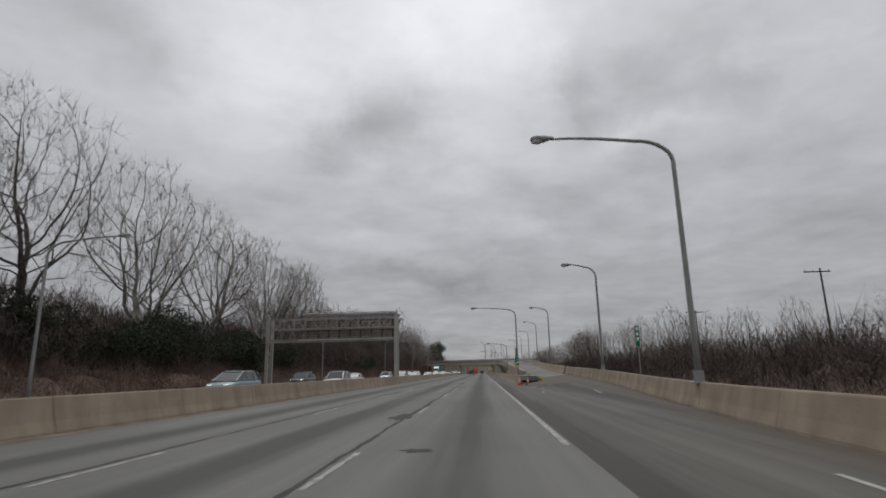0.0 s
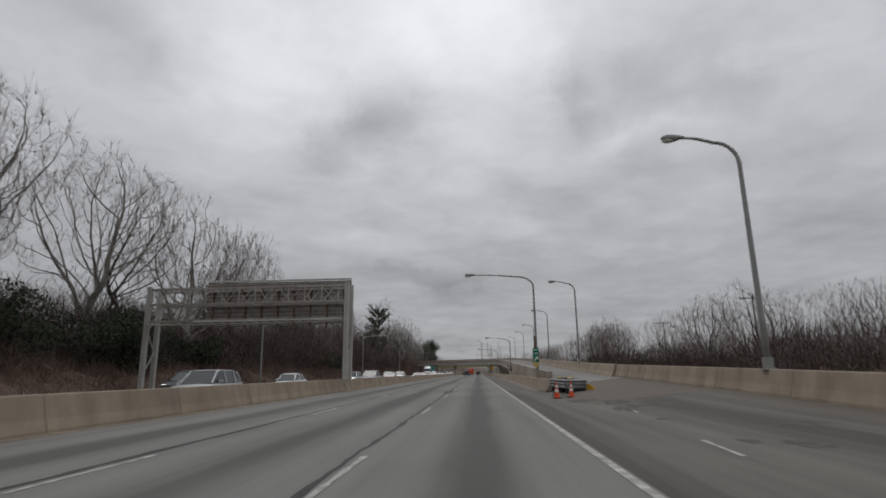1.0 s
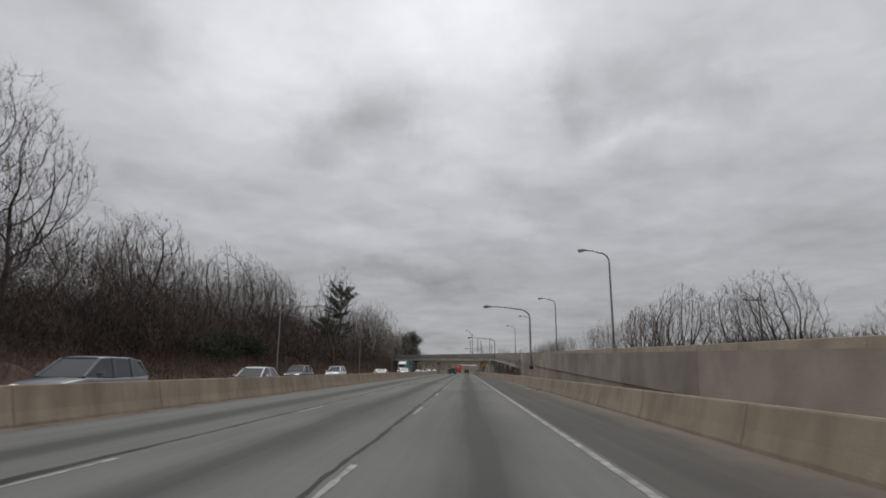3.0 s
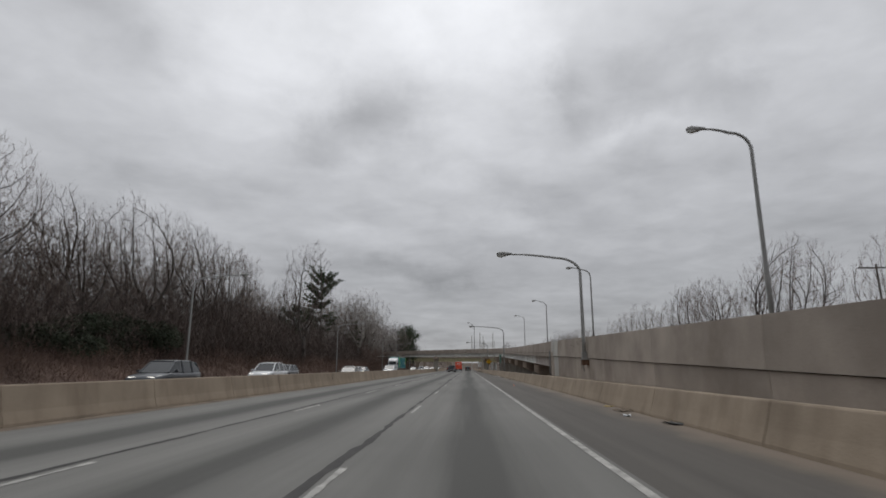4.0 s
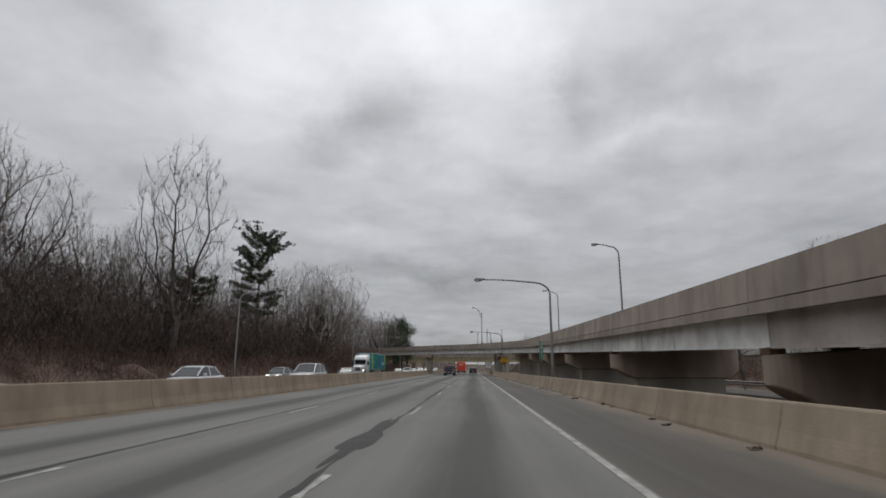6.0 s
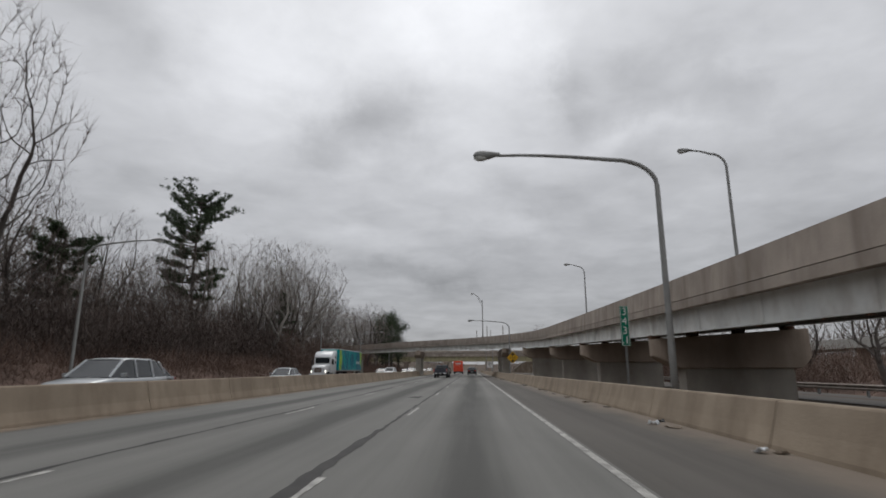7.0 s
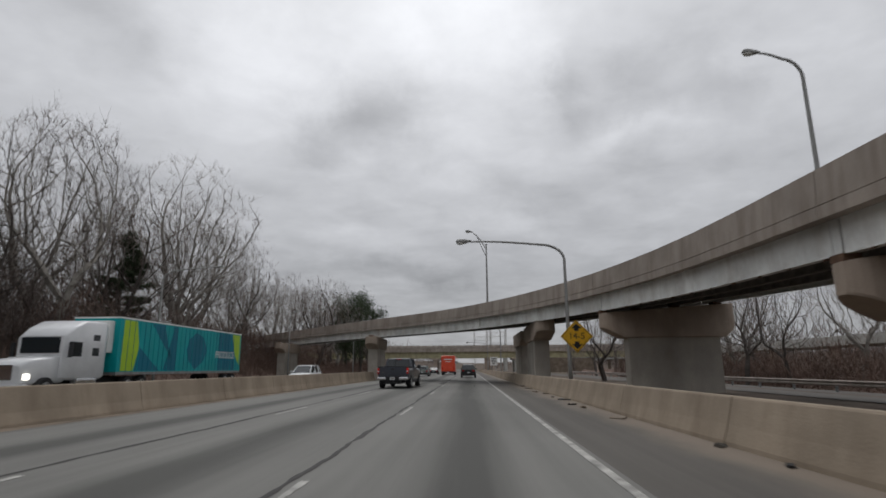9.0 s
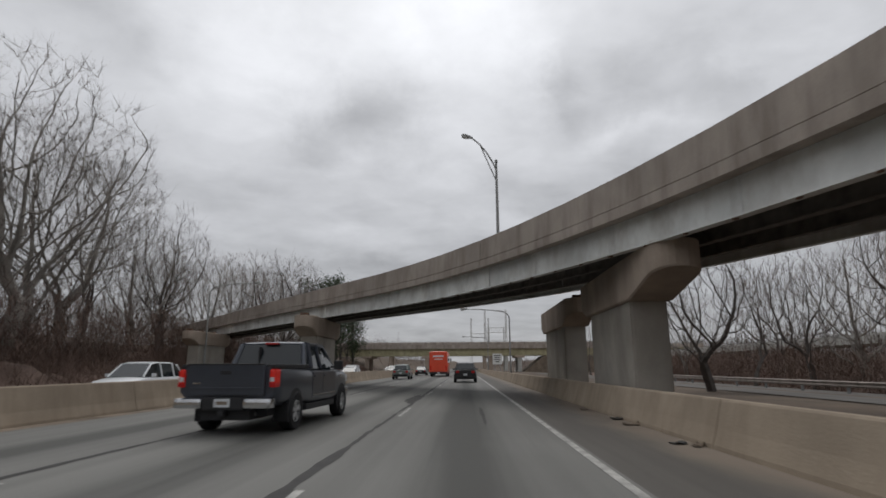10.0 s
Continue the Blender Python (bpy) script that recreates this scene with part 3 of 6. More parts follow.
def barrier_run(name, label, centre, y0, y1, seg, h, zbase=lambda y: 0.0, base=0.30):
    run = tagged(new(name), label, "barrier", "", "structure")
    prof = jersey(h, base)
    ring = [(-o, z) for o, z in prof] + [(o, z) for o, z in prof[::-1]]
    y = y0
    while y < y1 - 0.1:
        e = min(y1, y + seg)
        secs = []
        m = 3
        for i in range(m + 1):
            yy = y + 0.016 + (e - y - 0.032) * i / m
            secs.append([(centre(yy) + o, yy, zbase(yy) + z - 0.02 * (z == 0)) for o, z in ring])
        loft("barrier_segment", secs, M["barrier"], run)
        y = e
    return run


barrier_run("median_barrier", "long stained concrete median barrier with joints", lambda y: -10.5, -60, 420, 6.1, 0.92)
barrier_run("exit_barrier", "stained concrete barrier along the exit lane", lambda y: exit_edge(y)[0] + 0.32, -54, 66, 6.0, 0.82, lambda y: exit_edge(y)[1])
barrier_run("highway_barrier", "tan concrete barrier between shoulder and ramp", lambda y: near_edge(y) + 0.3, 60.0, 424, 6.1, 0.775)
strip("gutter_dirt", [(-9.95 - 0.1 * noise.noise((y * 0.2, 4, 0)), y) for y in np.arange(-40, 400, 1.5)], 0.5, 0.007, M["dirt"], "brown grit washed against the median", "dirt")
# ---- ramp: retaining wall, deck, parapets, piers ----
WALL_END = 41.6   # s at which the wall gives way to the bridge
wall = tagged(new("retaining_wall"), "stained concrete retaining wall carrying the ramp", "wall", "", "structure")
s = -36.0
while s < WALL_END - 0.1:
    e = min(WALL_END, s + 7.4)
    for nm, o0, o1, z0, z1 in (("wall_panel", 0.06, 0.42, None, -1.15), ("parapet_panel", 0.0, 0.36, -1.125, 0.0)):
        secs = []
        for i in range(4):
            q = s + 0.01 + (e - s - 0.02) * i / 3
            a, b = at_ramp(q, o0, 0), at_ramp(q, o1, 0)
            lo = -0.1 if z0 is None else top_of(q) + z0
            lo = max(lo, -0.1)
            hi = max(top_of(q) + z1, lo + 0.03)
            secs.append([(a[0], a[1], lo), (b[0], b[1], lo), (b[0], b[1], hi), (a[0] + (0.05 if z0 else 0), a[1], hi)])
        loft(nm, secs, M["wall_new"] if s > 34 else M["wall"], wall)
    s = e
# faded paint marks on the wall, too worn to read
for s0, s1, z0, z1 in ((29.82, 29.95, 2.7, 2.85), (29.34, 29.95, 2.69, 2.66), (31.62, 32.06, 2.67, 2.69), (30.94, 31.2, 2.58, 2.61), (27.93, 28.58, 2.84, 2.77), (27.92, 28.02, 2.65, 2.76), (28.15, 28.53, 2.61, 2.6), (28.81, 28.93, 1.27, 1.43), (28.57, 28.87, 1.39, 1.43), (28.13, 28.36, 1.13, 1.58), (27.78, 27.9, 2.08, 2.25)):
    o = -0.004 if z1 > top_of(s0) - 1.125 else 0.056
    secs = []
    for q in (s0, s1):
        a, b = at_ramp(q, o, 0), at_ramp(q, o + 0.05, 0)
        secs.append([(a[0] + 0.05 * max(0, (z0 - top_of(q) + 1.125) / 1.125) * (o < 0), a[1], z0), (b[0], b[1], z0), (b[0], b[1], z1), (a[0] + 0.05 * max(0, (z1 - top_of(q) + 1.125) / 1.125) * (o < 0), a[1], z1)])
    loft("paint_mark", secs, M["mud"], wall)
secs = []
for q in (40.3, 41.7):
    a = at_ramp(q, -0.03, 0)
    secs.append([(a[0], a[1], -0.1), (a[0] + 0.42, a[1], -0.1), (a[0] + 0.42, a[1], top_of(q) - 0.82), (a[0] + 0.02, a[1], top_of(q) - 0.82)])
loft("pilaster", secs, M["wall"], wall)
sheet("backfill_dirt", [[(near_edge(y) + 0.42, y, 0.02 + 0.60 * min(1, (y - 62) / 5)), (edge(y - 102)[0] + 0.16, y, 0.30 + (0.42 if y > 90 else 0.36) * min(1, (y - 62) / 5))] for y in [62, 63, 64, 64.6, 65.5, 66.5, 67.5] + list(range(70, 148, 4))], M["dirt"], label="bare dirt strip between barrier and wall", category="dirt")


def ramp_solid(name, ring, s0, s1, material, parent, step=3.0, wide=True):
    n = max(2, int((s1 - s0) / step))
    secs = []
    for i in range(n + 1):
        q = s0 + (s1 - s0) * i / n
        secs.append([at_ramp(q, o if o < 5 else (ramp_width(q) if wide else ramp_width(q)) - (10 - o), z) for o, z in ring])
    return loft(name, secs, material, parent)


deck = tagged(new("ramp_bridge"), "curving concrete flyover on pale steel girders", "bridge", "", "structure")
PIERS = [60.5, 78.5, 96.5, 114.3, 131.9, 149.3]
joints = [WALL_END] + PIERS + [168, 186, 202, 218, 234, R1]
# offsets past 5 count back from the far edge: 10 is the far edge itself
for a, b in zip(joints, joints[1:]):
    ramp_solid("parapet", [(0.0, -0.865), (0.34, -0.865), (0.30, 0.0), (0.05, 0.0)], a + 0.015, b - 0.015, M["parapet"], deck)
    ramp_solid("slab_edge", [(-0.03, -1.20), (0.40, -1.20), (0.40, -0.895), (-0.03, -0.895)], a + 0.015, b - 0.015, M["parapet"], deck)
    ramp_solid("deck_slab", [(0.402, -1.14), (9.58, -1.14), (9.58, -0.86), (0.40, -0.86)], a + 0.015, b - 0.015, M["shade_soffit"], deck)
    ramp_solid("outer_parapet", [(9.66, -0.86), (10.0, -0.86), (9.96, -0.05), (9.72, -0.05)], a + 0.015, b - 0.015, M["parapet"], deck)
    ramp_solid("girder", [(0.30, -2.08), (0.62, -2.08), (0.62, -2.04), (0.48, -2.03), (0.48, -1.17), (0.44, -1.17), (0.44, -2.03), (0.30, -2.04)], a + 0.04, b - 0.04, M["girder"] if a > 45 else M["old_girder"], deck)
    for frac in (0.32, 0.62):
        n = 8
        secs = []
        for i in range(n + 1):
            q = a + 0.04 + (b - a - 0.08) * i / n
            o = ramp_width(q) * frac
            secs.append([at_ramp(q, o + d, z) for d, z in ((-0.16, -2.08), (0.16, -2.08), (0.16, -2.04), (0.02, -2.03), (0.02, -1.15), (-0.02, -1.15), (-0.02, -2.03), (-0.16, -2.04))])
        # inner girders darker than the outer ones: under-deck shade put in their colour
        loft("girder", secs, M["shade_soffit"], deck)
    ramp_solid("girder", [(9.38, -2.08), (9.70, -2.08), (9.70, -2.04), (9.56, -2.03), (9.56, -1.17), (9.52, -1.17), (9.52, -2.03), (9.38, -2.04)], a + 0.04, b - 0.04, M["girder"], deck)
q = 68.0
while q < 215:
    for nm, ds, o0, o1, z0, z1, mk in (("splice_plate", 0.16, 0.405, 0.438, -2.02, -1.19, "girder"), ("flange_clip", 0.05, 0.29, 0.40, -2.13, -2.085, "rust")):
        secs = [[at_ramp(q + d, o, z) for o, z in ((o0, z0), (o1, z0), (o1, z1), (o0, z1))] for d in (-ds, ds)]
        loft(nm, secs, M[mk], deck)
    for k in (1, 2):
        loft("flange_clip", [[at_ramp(q + k * 1.5 + d, o, z) for o, z in ((0.29, -2.12), (0.36, -2.12), (0.36, -2.085), (0.29, -2.085))] for d in (-0.04, 0.06)], M["rust"], deck)
    q += 4.6
far_par = tagged(new("ramp_parapet"), "tan concrete parapet along the ramp's outer side", "barrier", "", "structure")
s = -36.0
while s < WALL_END - 0.1:
    e = min(WALL_END, s + 7.76)
    ramp_solid("parapet_panel", [(9.46, -0.86), (10.0, -0.86), (9.96, 0.0), (9.80, 0.0), (9.78, -0.02), (9.62, -0.52), (9.48, -0.78)], s + 0.012, e - 0.012, M["barrier"], far_par, 2.7, False)
    s = e
# the ramp's outer slope and end face of the wall
sheet("ramp_fill", [[at_ramp(q, ramp_width(q) - 0.15, -0.9), (at_ramp(q, ramp_width(q) + 0.2, 0)[0], at_ramp(q, 0, 0)[1], -0.2)] for q in np.arange(-40, WALL_END + 1, 3.9)], M["wall"], label="concrete outer face of the ramp", category="wall")
bm = bmesh.new()
a, b = at_ramp(WALL_END - 0.4, 0.1, 0), at_ramp(WALL_END - 0.4, 6.8, 0)
prism(bm, [(a[0], a[1] - 0.6), (b[0], b[1] - 0.6), (b[0], b[1]), (a[0], a[1])], "z", -0.1, top_of(WALL_END) - 1.0)
tagged(part("abutment", bm, M["pier"]), "concrete bridge abutment at the wall's end", "abutment", "", "structure")
bm = bmesh.new()
x, y, h = edge(WALL_END - 0.2)
tube(bm, [(x - 0.12, y, top_of(WALL_END) - 0.75), (x - 0.14, y, 0.95), (x - 0.05, y + 0.25, 0.75), (x - 0.02, y + 0.5, 0.72)], 0.06, 10)
tagged(part("drain_pipe", bm, M["galv"]), "grey drain pipe down the abutment", "pipe")


def hammer_pier(s, length=None, turn=None, at=None, top=None, stem0=None, stem1=None, label="concrete hammerhead pier under the ramp"):
    """A wall pier with a cap that tapers to both ends. Local x runs along the cap from its tip."""
    if at is None:
        x, y, h = edge(s)
        rz, w, zt = min(0.0, math.degrees(h)), 7.3, top_of(s) - 2.24
    else:
        (x, y), rz, w, zt = at, turn, length, top
    t = thing("bridge_pier", label, "bridge pier", (x, y, 0), rz, "piers of the ramp bridge")
    i0, i1 = (1.6, w - 1.0) if stem0 is None else (stem0, stem1)
    slope = 0.45 / ramp_width(s) if at is None else 0.0
    bm = bmesh.new()
    prism(bm, [(i0, -0.55), (i1, -0.55), (i1, 0.55), (i0, 0.55)], "z", -0.15, zt - 1.25)
    bmesh.ops.bevel(bm, geom=[e for e in bm.edges if abs((e.verts[0].co - e.verts[1].co).z) > 1], offset=0.06, segments=2, affect="EDGES")
    part("stem", bm, M["stem"], t)
    R, secs = 0.68, []
    xa, xb = (0.24, w) if at is None else (-0.12, w + 0.12)
    near = [0.02, 0.08, 0.18, 0.32, 0.5, R]
    for xx in [xa + d for d in near] + [i0 - 0.25, i0 + 0.05, i1 - 0.05, i1 + 0.25] + [xb - d for d in near[::-1]]:
        d = min(xx - xa, xb - xx, R)
        hw = math.sqrt(R * R - (R - d) ** 2)
        zb = zt - float(np.interp(xx, (xa, i0 - 0.25, i1 + 0.25, xb), (0.72, 1.3, 1.3, 0.72)))
        lift = slope * xx
        secs.append([(xx, -hw, zb + 0.05), (xx, -hw + min(0.05, hw * 0.5), zb), (xx, hw - min(0.05, hw * 0.5), zb), (xx, hw, zb + 0.05), (xx, hw, zt + lift - 0.04), (xx, hw - min(0.04, hw * 0.5), zt + lift), (xx, -hw + min(0.04, hw * 0.5), zt + lift), (xx, -hw, zt + lift - 0.04)])
    loft("cap", secs, M["pier"], t)
    rw = w
    if at is None:
        rw = ramp_width(s)
    for o in (0.46, rw * 0.32, rw * 0.62, rw - 0.46):
        part("bearing", boxes((o - 0.2, o + 0.2, -0.25, 0.25, zt + slope * o - 0.01, zt + slope * o + 0.17)), M["rust"], t)
    return t


for s in PIERS:
    hammer_pier(s)
# piers set along the highway where the flyover crosses it
hammer_pier(0, 9.4, 90, (5.62, 259.6), 4.5, 2.7, 7.9, "tan concrete hammerhead pier beside the shoulder")
hammer_pier(0, 9.4, 90, (5.75, 272.6), 4.6, 1.5, 7.9, "shaded concrete pier under the flyover")
hammer_pier(0, 8.6, 90, (-10.5, 281.5), 4.72, 1.7, 7.2, "shaded concrete pier standing in the median")
hammer_pier(0, 8.6, 90, (-26.3, 297.5), 4.85, 1.4, 7.4, "concrete pier beyond the oncoming lanes")

# ---- street lamps ----
def street_lamp(x, y, z, h, arm, side=-1, label="tall grey street lamp with a long curved arm", rz=0.0, truss=False):
    t = thing("street_lamp", label, "street lamp", (x, y, z), rz, "highway lamps")
    r = min(1.3, arm * 0.35)
    bm = bmesh.new()
    hb = h - 1.15
    pts, rad = [(0, 0, 0.05)], [0.11]
    for k in range(1, 5):
        pts.append((0, 0, hb * k / 4))
        rad.append(0.11 - 0.035 * k / 4)
    if truss:
        for dx, dz in ((0.04, 0.12), (0.25, 0.55), (0.75, 1.15), (1.3, 1.6), (1.75, 1.82), (arm - 0.45, 1.88)):
            pts.append((side * dx, 0, hb - 0.75 + dz))
            rad.append(0.05)
    else:
        for k in range(1, 8):
            a = math.pi / 2 * k / 7
            pts.append((side * r * (1 - math.cos(a)), 0, hb + (0.85) * math.sin(a)))
            rad.append(0.075 - 0.012 * k / 7)
        for k in range(1, 6):
            pts.append((side * (r + (arm - r - 0.45) * k / 5), 0, hb + 0.85 + 0.22 * math.sin(math.pi * 0.55 * k / 5)))
            rad.append(0.063 - 0.02 * k / 5)
    tube(bm, pts, rad, 10)
    part("pole", bm, M["pole"], t, smooth=True)
    if truss:
        bm = bmesh.new()
        tube(bm, [(side * 0.03, 0, hb - 1.35), (side * 0.5, 0, hb - 0.55), (side * 1.2, 0, hb + 0.72)], 0.035, 8)
        part("brace", bm, M["pole"], t)
        bm = bmesh.new()
        tube(bm, [(0, 0, hb - 0.1), (0, 0, hb + 0.05)], 0.1, 10)
        part("post_cap", bm, M["pole"], t)
    part("base_plate", boxes((-0.2, 0.2, -0.2, 0.2, -0.02, 0.05), (-0.13, 0.13, -0.13, 0.13, 0.05, 0.4), bevel=0.02), M["pole"], t)
    ex, ez = pts[-1][0], pts[-1][2]
    bm = bmesh.new()
    prof = [(0.0, 0.05), (0.15, 0.08), (0.35, 0.13), (0.6, 0.15), (0.78, 0.11), (0.84, 0.03)]
    tube(bm, [(ex + side * (d - 0.1), 0, ez + 0.02 + 0.02 * (d < 0.2)) for d, _ in prof], [q for _, q in prof], 10)
    part("lamp_head", bm, M["pole"], t, smooth=True)
    bm = bmesh.new()
    bmesh.ops.create_uvsphere(bm, u_segments=12, v_segments=8, radius=0.13)
    for v in bm.verts:
        v.co = Vector((ex + side * 0.5 + v.co.x * 1.7, v.co.y, ez - 0.07 + v.co.z * 0.75))
    part("lens", bm, M["lens"], t, "clouded lamp glass", smooth=True)
    return t


for x, y, z, h, arm in ((7.5, 18.4, 0.80, 8.8, 4.7), (4.90, 69.7, 1.27, 8.0, 5.35), (6.24, 128.9, 1.75, 5.85, 4.3), (5.85, 188.5, 0, 7.9, 5.3), (5.42, 250.2, 0, 8.05, 5.5)):
    street_lamp(x, y, z, h, arm)
t = thing("lamp_bracket", "rusty steel bracket carrying a lamp on the wall", "bracket", (6.24, 128.9, 1.45), 0)
part("arm", boxes((-0.16, 0.42, -0.18, 0.18, 0.0, 0.30), bevel=0.03), M["rust"], t)
x, z = exit_edge(43.8)
street_lamp(x + 0.32, 43.8, z + 0.8, 8.45, 2.4, label="grey street lamp with a short arm on the barrier")
for x, y, head, turn in ((10.73, 82.18, 10.51, -1.4), (12.07, 121.95, 11.83, -2.9), (13.67, 160.34, 12.52, -1.8), (14.57, 202.95, 13.77, -0.6), (14.96, 243.8, 14.65, 8.8), (2.1, 279.63, 15.54, 34.7)):
    q = min(range(-40, 262), key=lambda k: (at_ramp(k, ramp_width(k), 0)[0] - x) ** 2 + (at_ramp(k, ramp_width(k), 0)[1] - y) ** 2)
    px, py, pz = at_ramp(q, ramp_width(q) - 0.16, -0.08)
    street_lamp(px, py, pz, head - pz, 2.4, label="grey street lamp with a short arm on the parapet", rz=turn, truss=y > 275)
for y in (30.3, 89.5, 148.5, 207.0, 266.0, 300.0, 345.0):
    street_lamp(-25.6, y, hill(-25.6, y), 9.9, 4.9, side=1, label="tall grey street lamp beyond the oncoming lanes")

for y in (309.0, 368.0):
    street_lamp(near_edge(y) + 1.3, y, 0, 7.9, 5.3)


# ---- signs and roadside things ----
def lettering(name, text, size, material, parent, m, align="CENTER"):
    """Flat letters of the built-in font as a mesh."""
    cu = bpy.data.curves.new(name, "FONT")
    cu.body, cu.size, cu.align_x, cu.align_y, cu.extrude = text, size, align, "CENTER", 0.004
    tmp = bpy.data.objects.new(name, cu)
    scene.collection.objects.link(tmp)
    me = bpy.data.meshes.new_from_object(tmp.evaluated_get(bpy.context.evaluated_depsgraph_get()))
    bpy.data.objects.remove(tmp)
    me.materials.clear()
    me.materials.append(material)
    ob = new(name, me)
    ob.parent = parent
    ob.matrix_local = m
    return ob


FACE = pose(0, 0, 0, 90, 0, 0)   # letters upright, facing back along the road


def mile_marker(x, y, zt, text, z0=0.0):
    t = thing("mile_marker", "narrow green mile marker with white numerals on a post", "road sign", (x, y, z0), 3)
    h, w = 1.38, 0.30
    zc = zt - z0 - h / 2
    part("panel", boxes((-w / 2, w / 2, -0.012, 0.012, zc - h / 2, zc + h / 2), bevel=0.008), M["green"], t)
    bm = bmesh.new()
    for a in ((-w / 2 + 0.012, w / 2 - 0.012, zc + h / 2 - 0.03, zc + h / 2 - 0.015), (-w / 2 + 0.012, w / 2 - 0.012, zc - h / 2 + 0.015, zc - h / 2 + 0.03), (-w / 2 + 0.012, -w / 2 + 0.027, zc - h / 2 + 0.015, zc + h / 2 - 0.015), (w / 2 - 0.027, w / 2 - 0.012, zc - h / 2 + 0.015, zc + h / 2 - 0.015)):
        box(bm, a[0], a[1], -0.018, -0.0125, a[2], a[3])
    part("border", bm, M["white_sign"], t)
    for i, c in enumerate(text):
        zi = zc + h / 2 - 0.20 - 0.325 * i
        if c == "bar":
            part("numeral_bar", boxes((-0.07, 0.07, -0.017, -0.0125, zi - 0.11, zi + 0.11)), M["white_sign"], t)
        else:
            lettering("numeral", c, 0.36, M["white_sign"], t, pose(0, -0.017, zi) @ FACE)
    bm = bmesh.new()
    prism(bm, [(-0.035, 0.015), (0.035, 0.015), (0.02, 0.05), (-0.02, 0.05)], "z", 0, zt - z0 - 0.05)
    part("post", bm, M["galv"], t)


mile_marker(5.45, 191.7, 3.42, ("3", "4", "3", ".1"), 0.0)
mile_marker(exit_edge(36)[0] + 1.5, 36.0, 4.0, ("bar",) * 3, hill(11, 36))

# exit sign fixed to the lamp post at the gore
t = thing("exit_sign", "green exit sign with white arrow and bent edge", "road sign", (4.80, 69.4, 0.226), 0)
t.scale = (0.88, 0.88, 0.88)
part("panel", boxes((-0.28, 0.28, -0.015, 0.015, 2.02, 3.28), bevel=0.03), M["green"], t)
lettering("word", "EXIT", 0.25, M["white_sign"], t, pose(0, -0.021, 3.10) @ FACE)
lettering("numeral", "342", 0.29, M["white_sign"], t, pose(0.02, -0.021, 2.77) @ FACE)
bm = bmesh.new()
for c in ([(-0.24, 2.12), (-0.15, 2.10), (0.08, 2.32), (0.0, 2.40)], [(-0.08, 2.46), (0.22, 2.52), (0.18, 2.20), (0.05, 2.34)]):
    prism(bm, c, "y", -0.021, -0.016)
part("arrow", bm, M["white_sign"], t)
part("backing_post", boxes((-0.13, 0.05, 0.02, 0.06, 2.1, 4.35), bevel=0.008), M["rust"], t, "rusty post behind the sign")
for z in (2.3, 2.9):
    part("bracket", boxes((-0.25, 0.25, 0.0155, 0.09, z, z + 0.06)), M["galv"], t)
t = thing("object_marker", "faded yellow bent marker plate below the exit sign", "road sign", (4.78, 69.38, 0.21), 4)
t.scale = (0.88, 0.88, 0.88)
bm = bmesh.new()
prism(bm, [(-0.34, 2.0), (0.33, 2.0), (0.36, 1.88), (0.06, 1.52), (-0.02, 1.50), (-0.36, 1.86)], "y", -0.012, 0.012)
part("panel", bm, M["pale_yellow"], t)
t = thing("concrete_pedestal", "dark broken concrete pedestal at the gore lamp", "pedestal", (4.92, 69.8, 0), 0)
bm = bmesh.new()
prism(bm, [(-0.17, -0.3), (0.26, -0.3), (0.26, 0.3), (-0.17, 0.3)], "z", 0.6, 1.28, [(-0.16, -0.25), (0.2, -0.25), (0.2, 0.25), (-0.16, 0.25)])
bmesh.ops.bevel(bm, geom=list(bm.edges), offset=0.04, segments=2, affect="EDGES")
part("block", bm, M["pier"], t)

# clearance sign
t = thing("clearance_sign", "yellow diamond low-clearance sign with black arrows", "road sign", (5.80, 249.95, 2.82), 0)
d = 0.84
bm = bmesh.new()
prism(bm, [(0, -d), (d, 0), (0, d), (-d, 0)], "y", -0.015, 0.015)
part("panel", bm, M["yellow"], t)
bm = bmesh.new()
for k in range(4):
    a, b = [(0, -1), (1, 0), (0, 1), (-1, 0)][k], [(0, -1), (1, 0), (0, 1), (-1, 0)][(k + 1) % 4]
    o, i = d - 0.05, d - 0.085
    prism(bm, [(a[0] * o, a[1] * o), (b[0] * o, b[1] * o), (b[0] * i, b[1] * i), (a[0] * i, a[1] * i)], "y", -0.02, -0.0155)
part("border", bm, M["black"], t)
for sg in (1, -1):
    bm = bmesh.new()
    prism(bm, [(0, sg * 0.66), (0.27, sg * 0.40), (0.11, sg * 0.40), (0.11, sg * 0.27), (-0.11, sg * 0.27), (-0.11, sg * 0.40), (-0.27, sg * 0.40)], "y", -0.02, -0.0155)
    part("arrow", bm, M["black"], t)
lettering("wording", "14-5", 0.46, M["black"], t, pose(0, -0.02, 0.0) @ FACE)
for z in (-0.3, 0.25):
    part("bracket", boxes((-0.42, 0.3, 0.0155, 0.12, z, z + 0.05)), M["galv"], t)

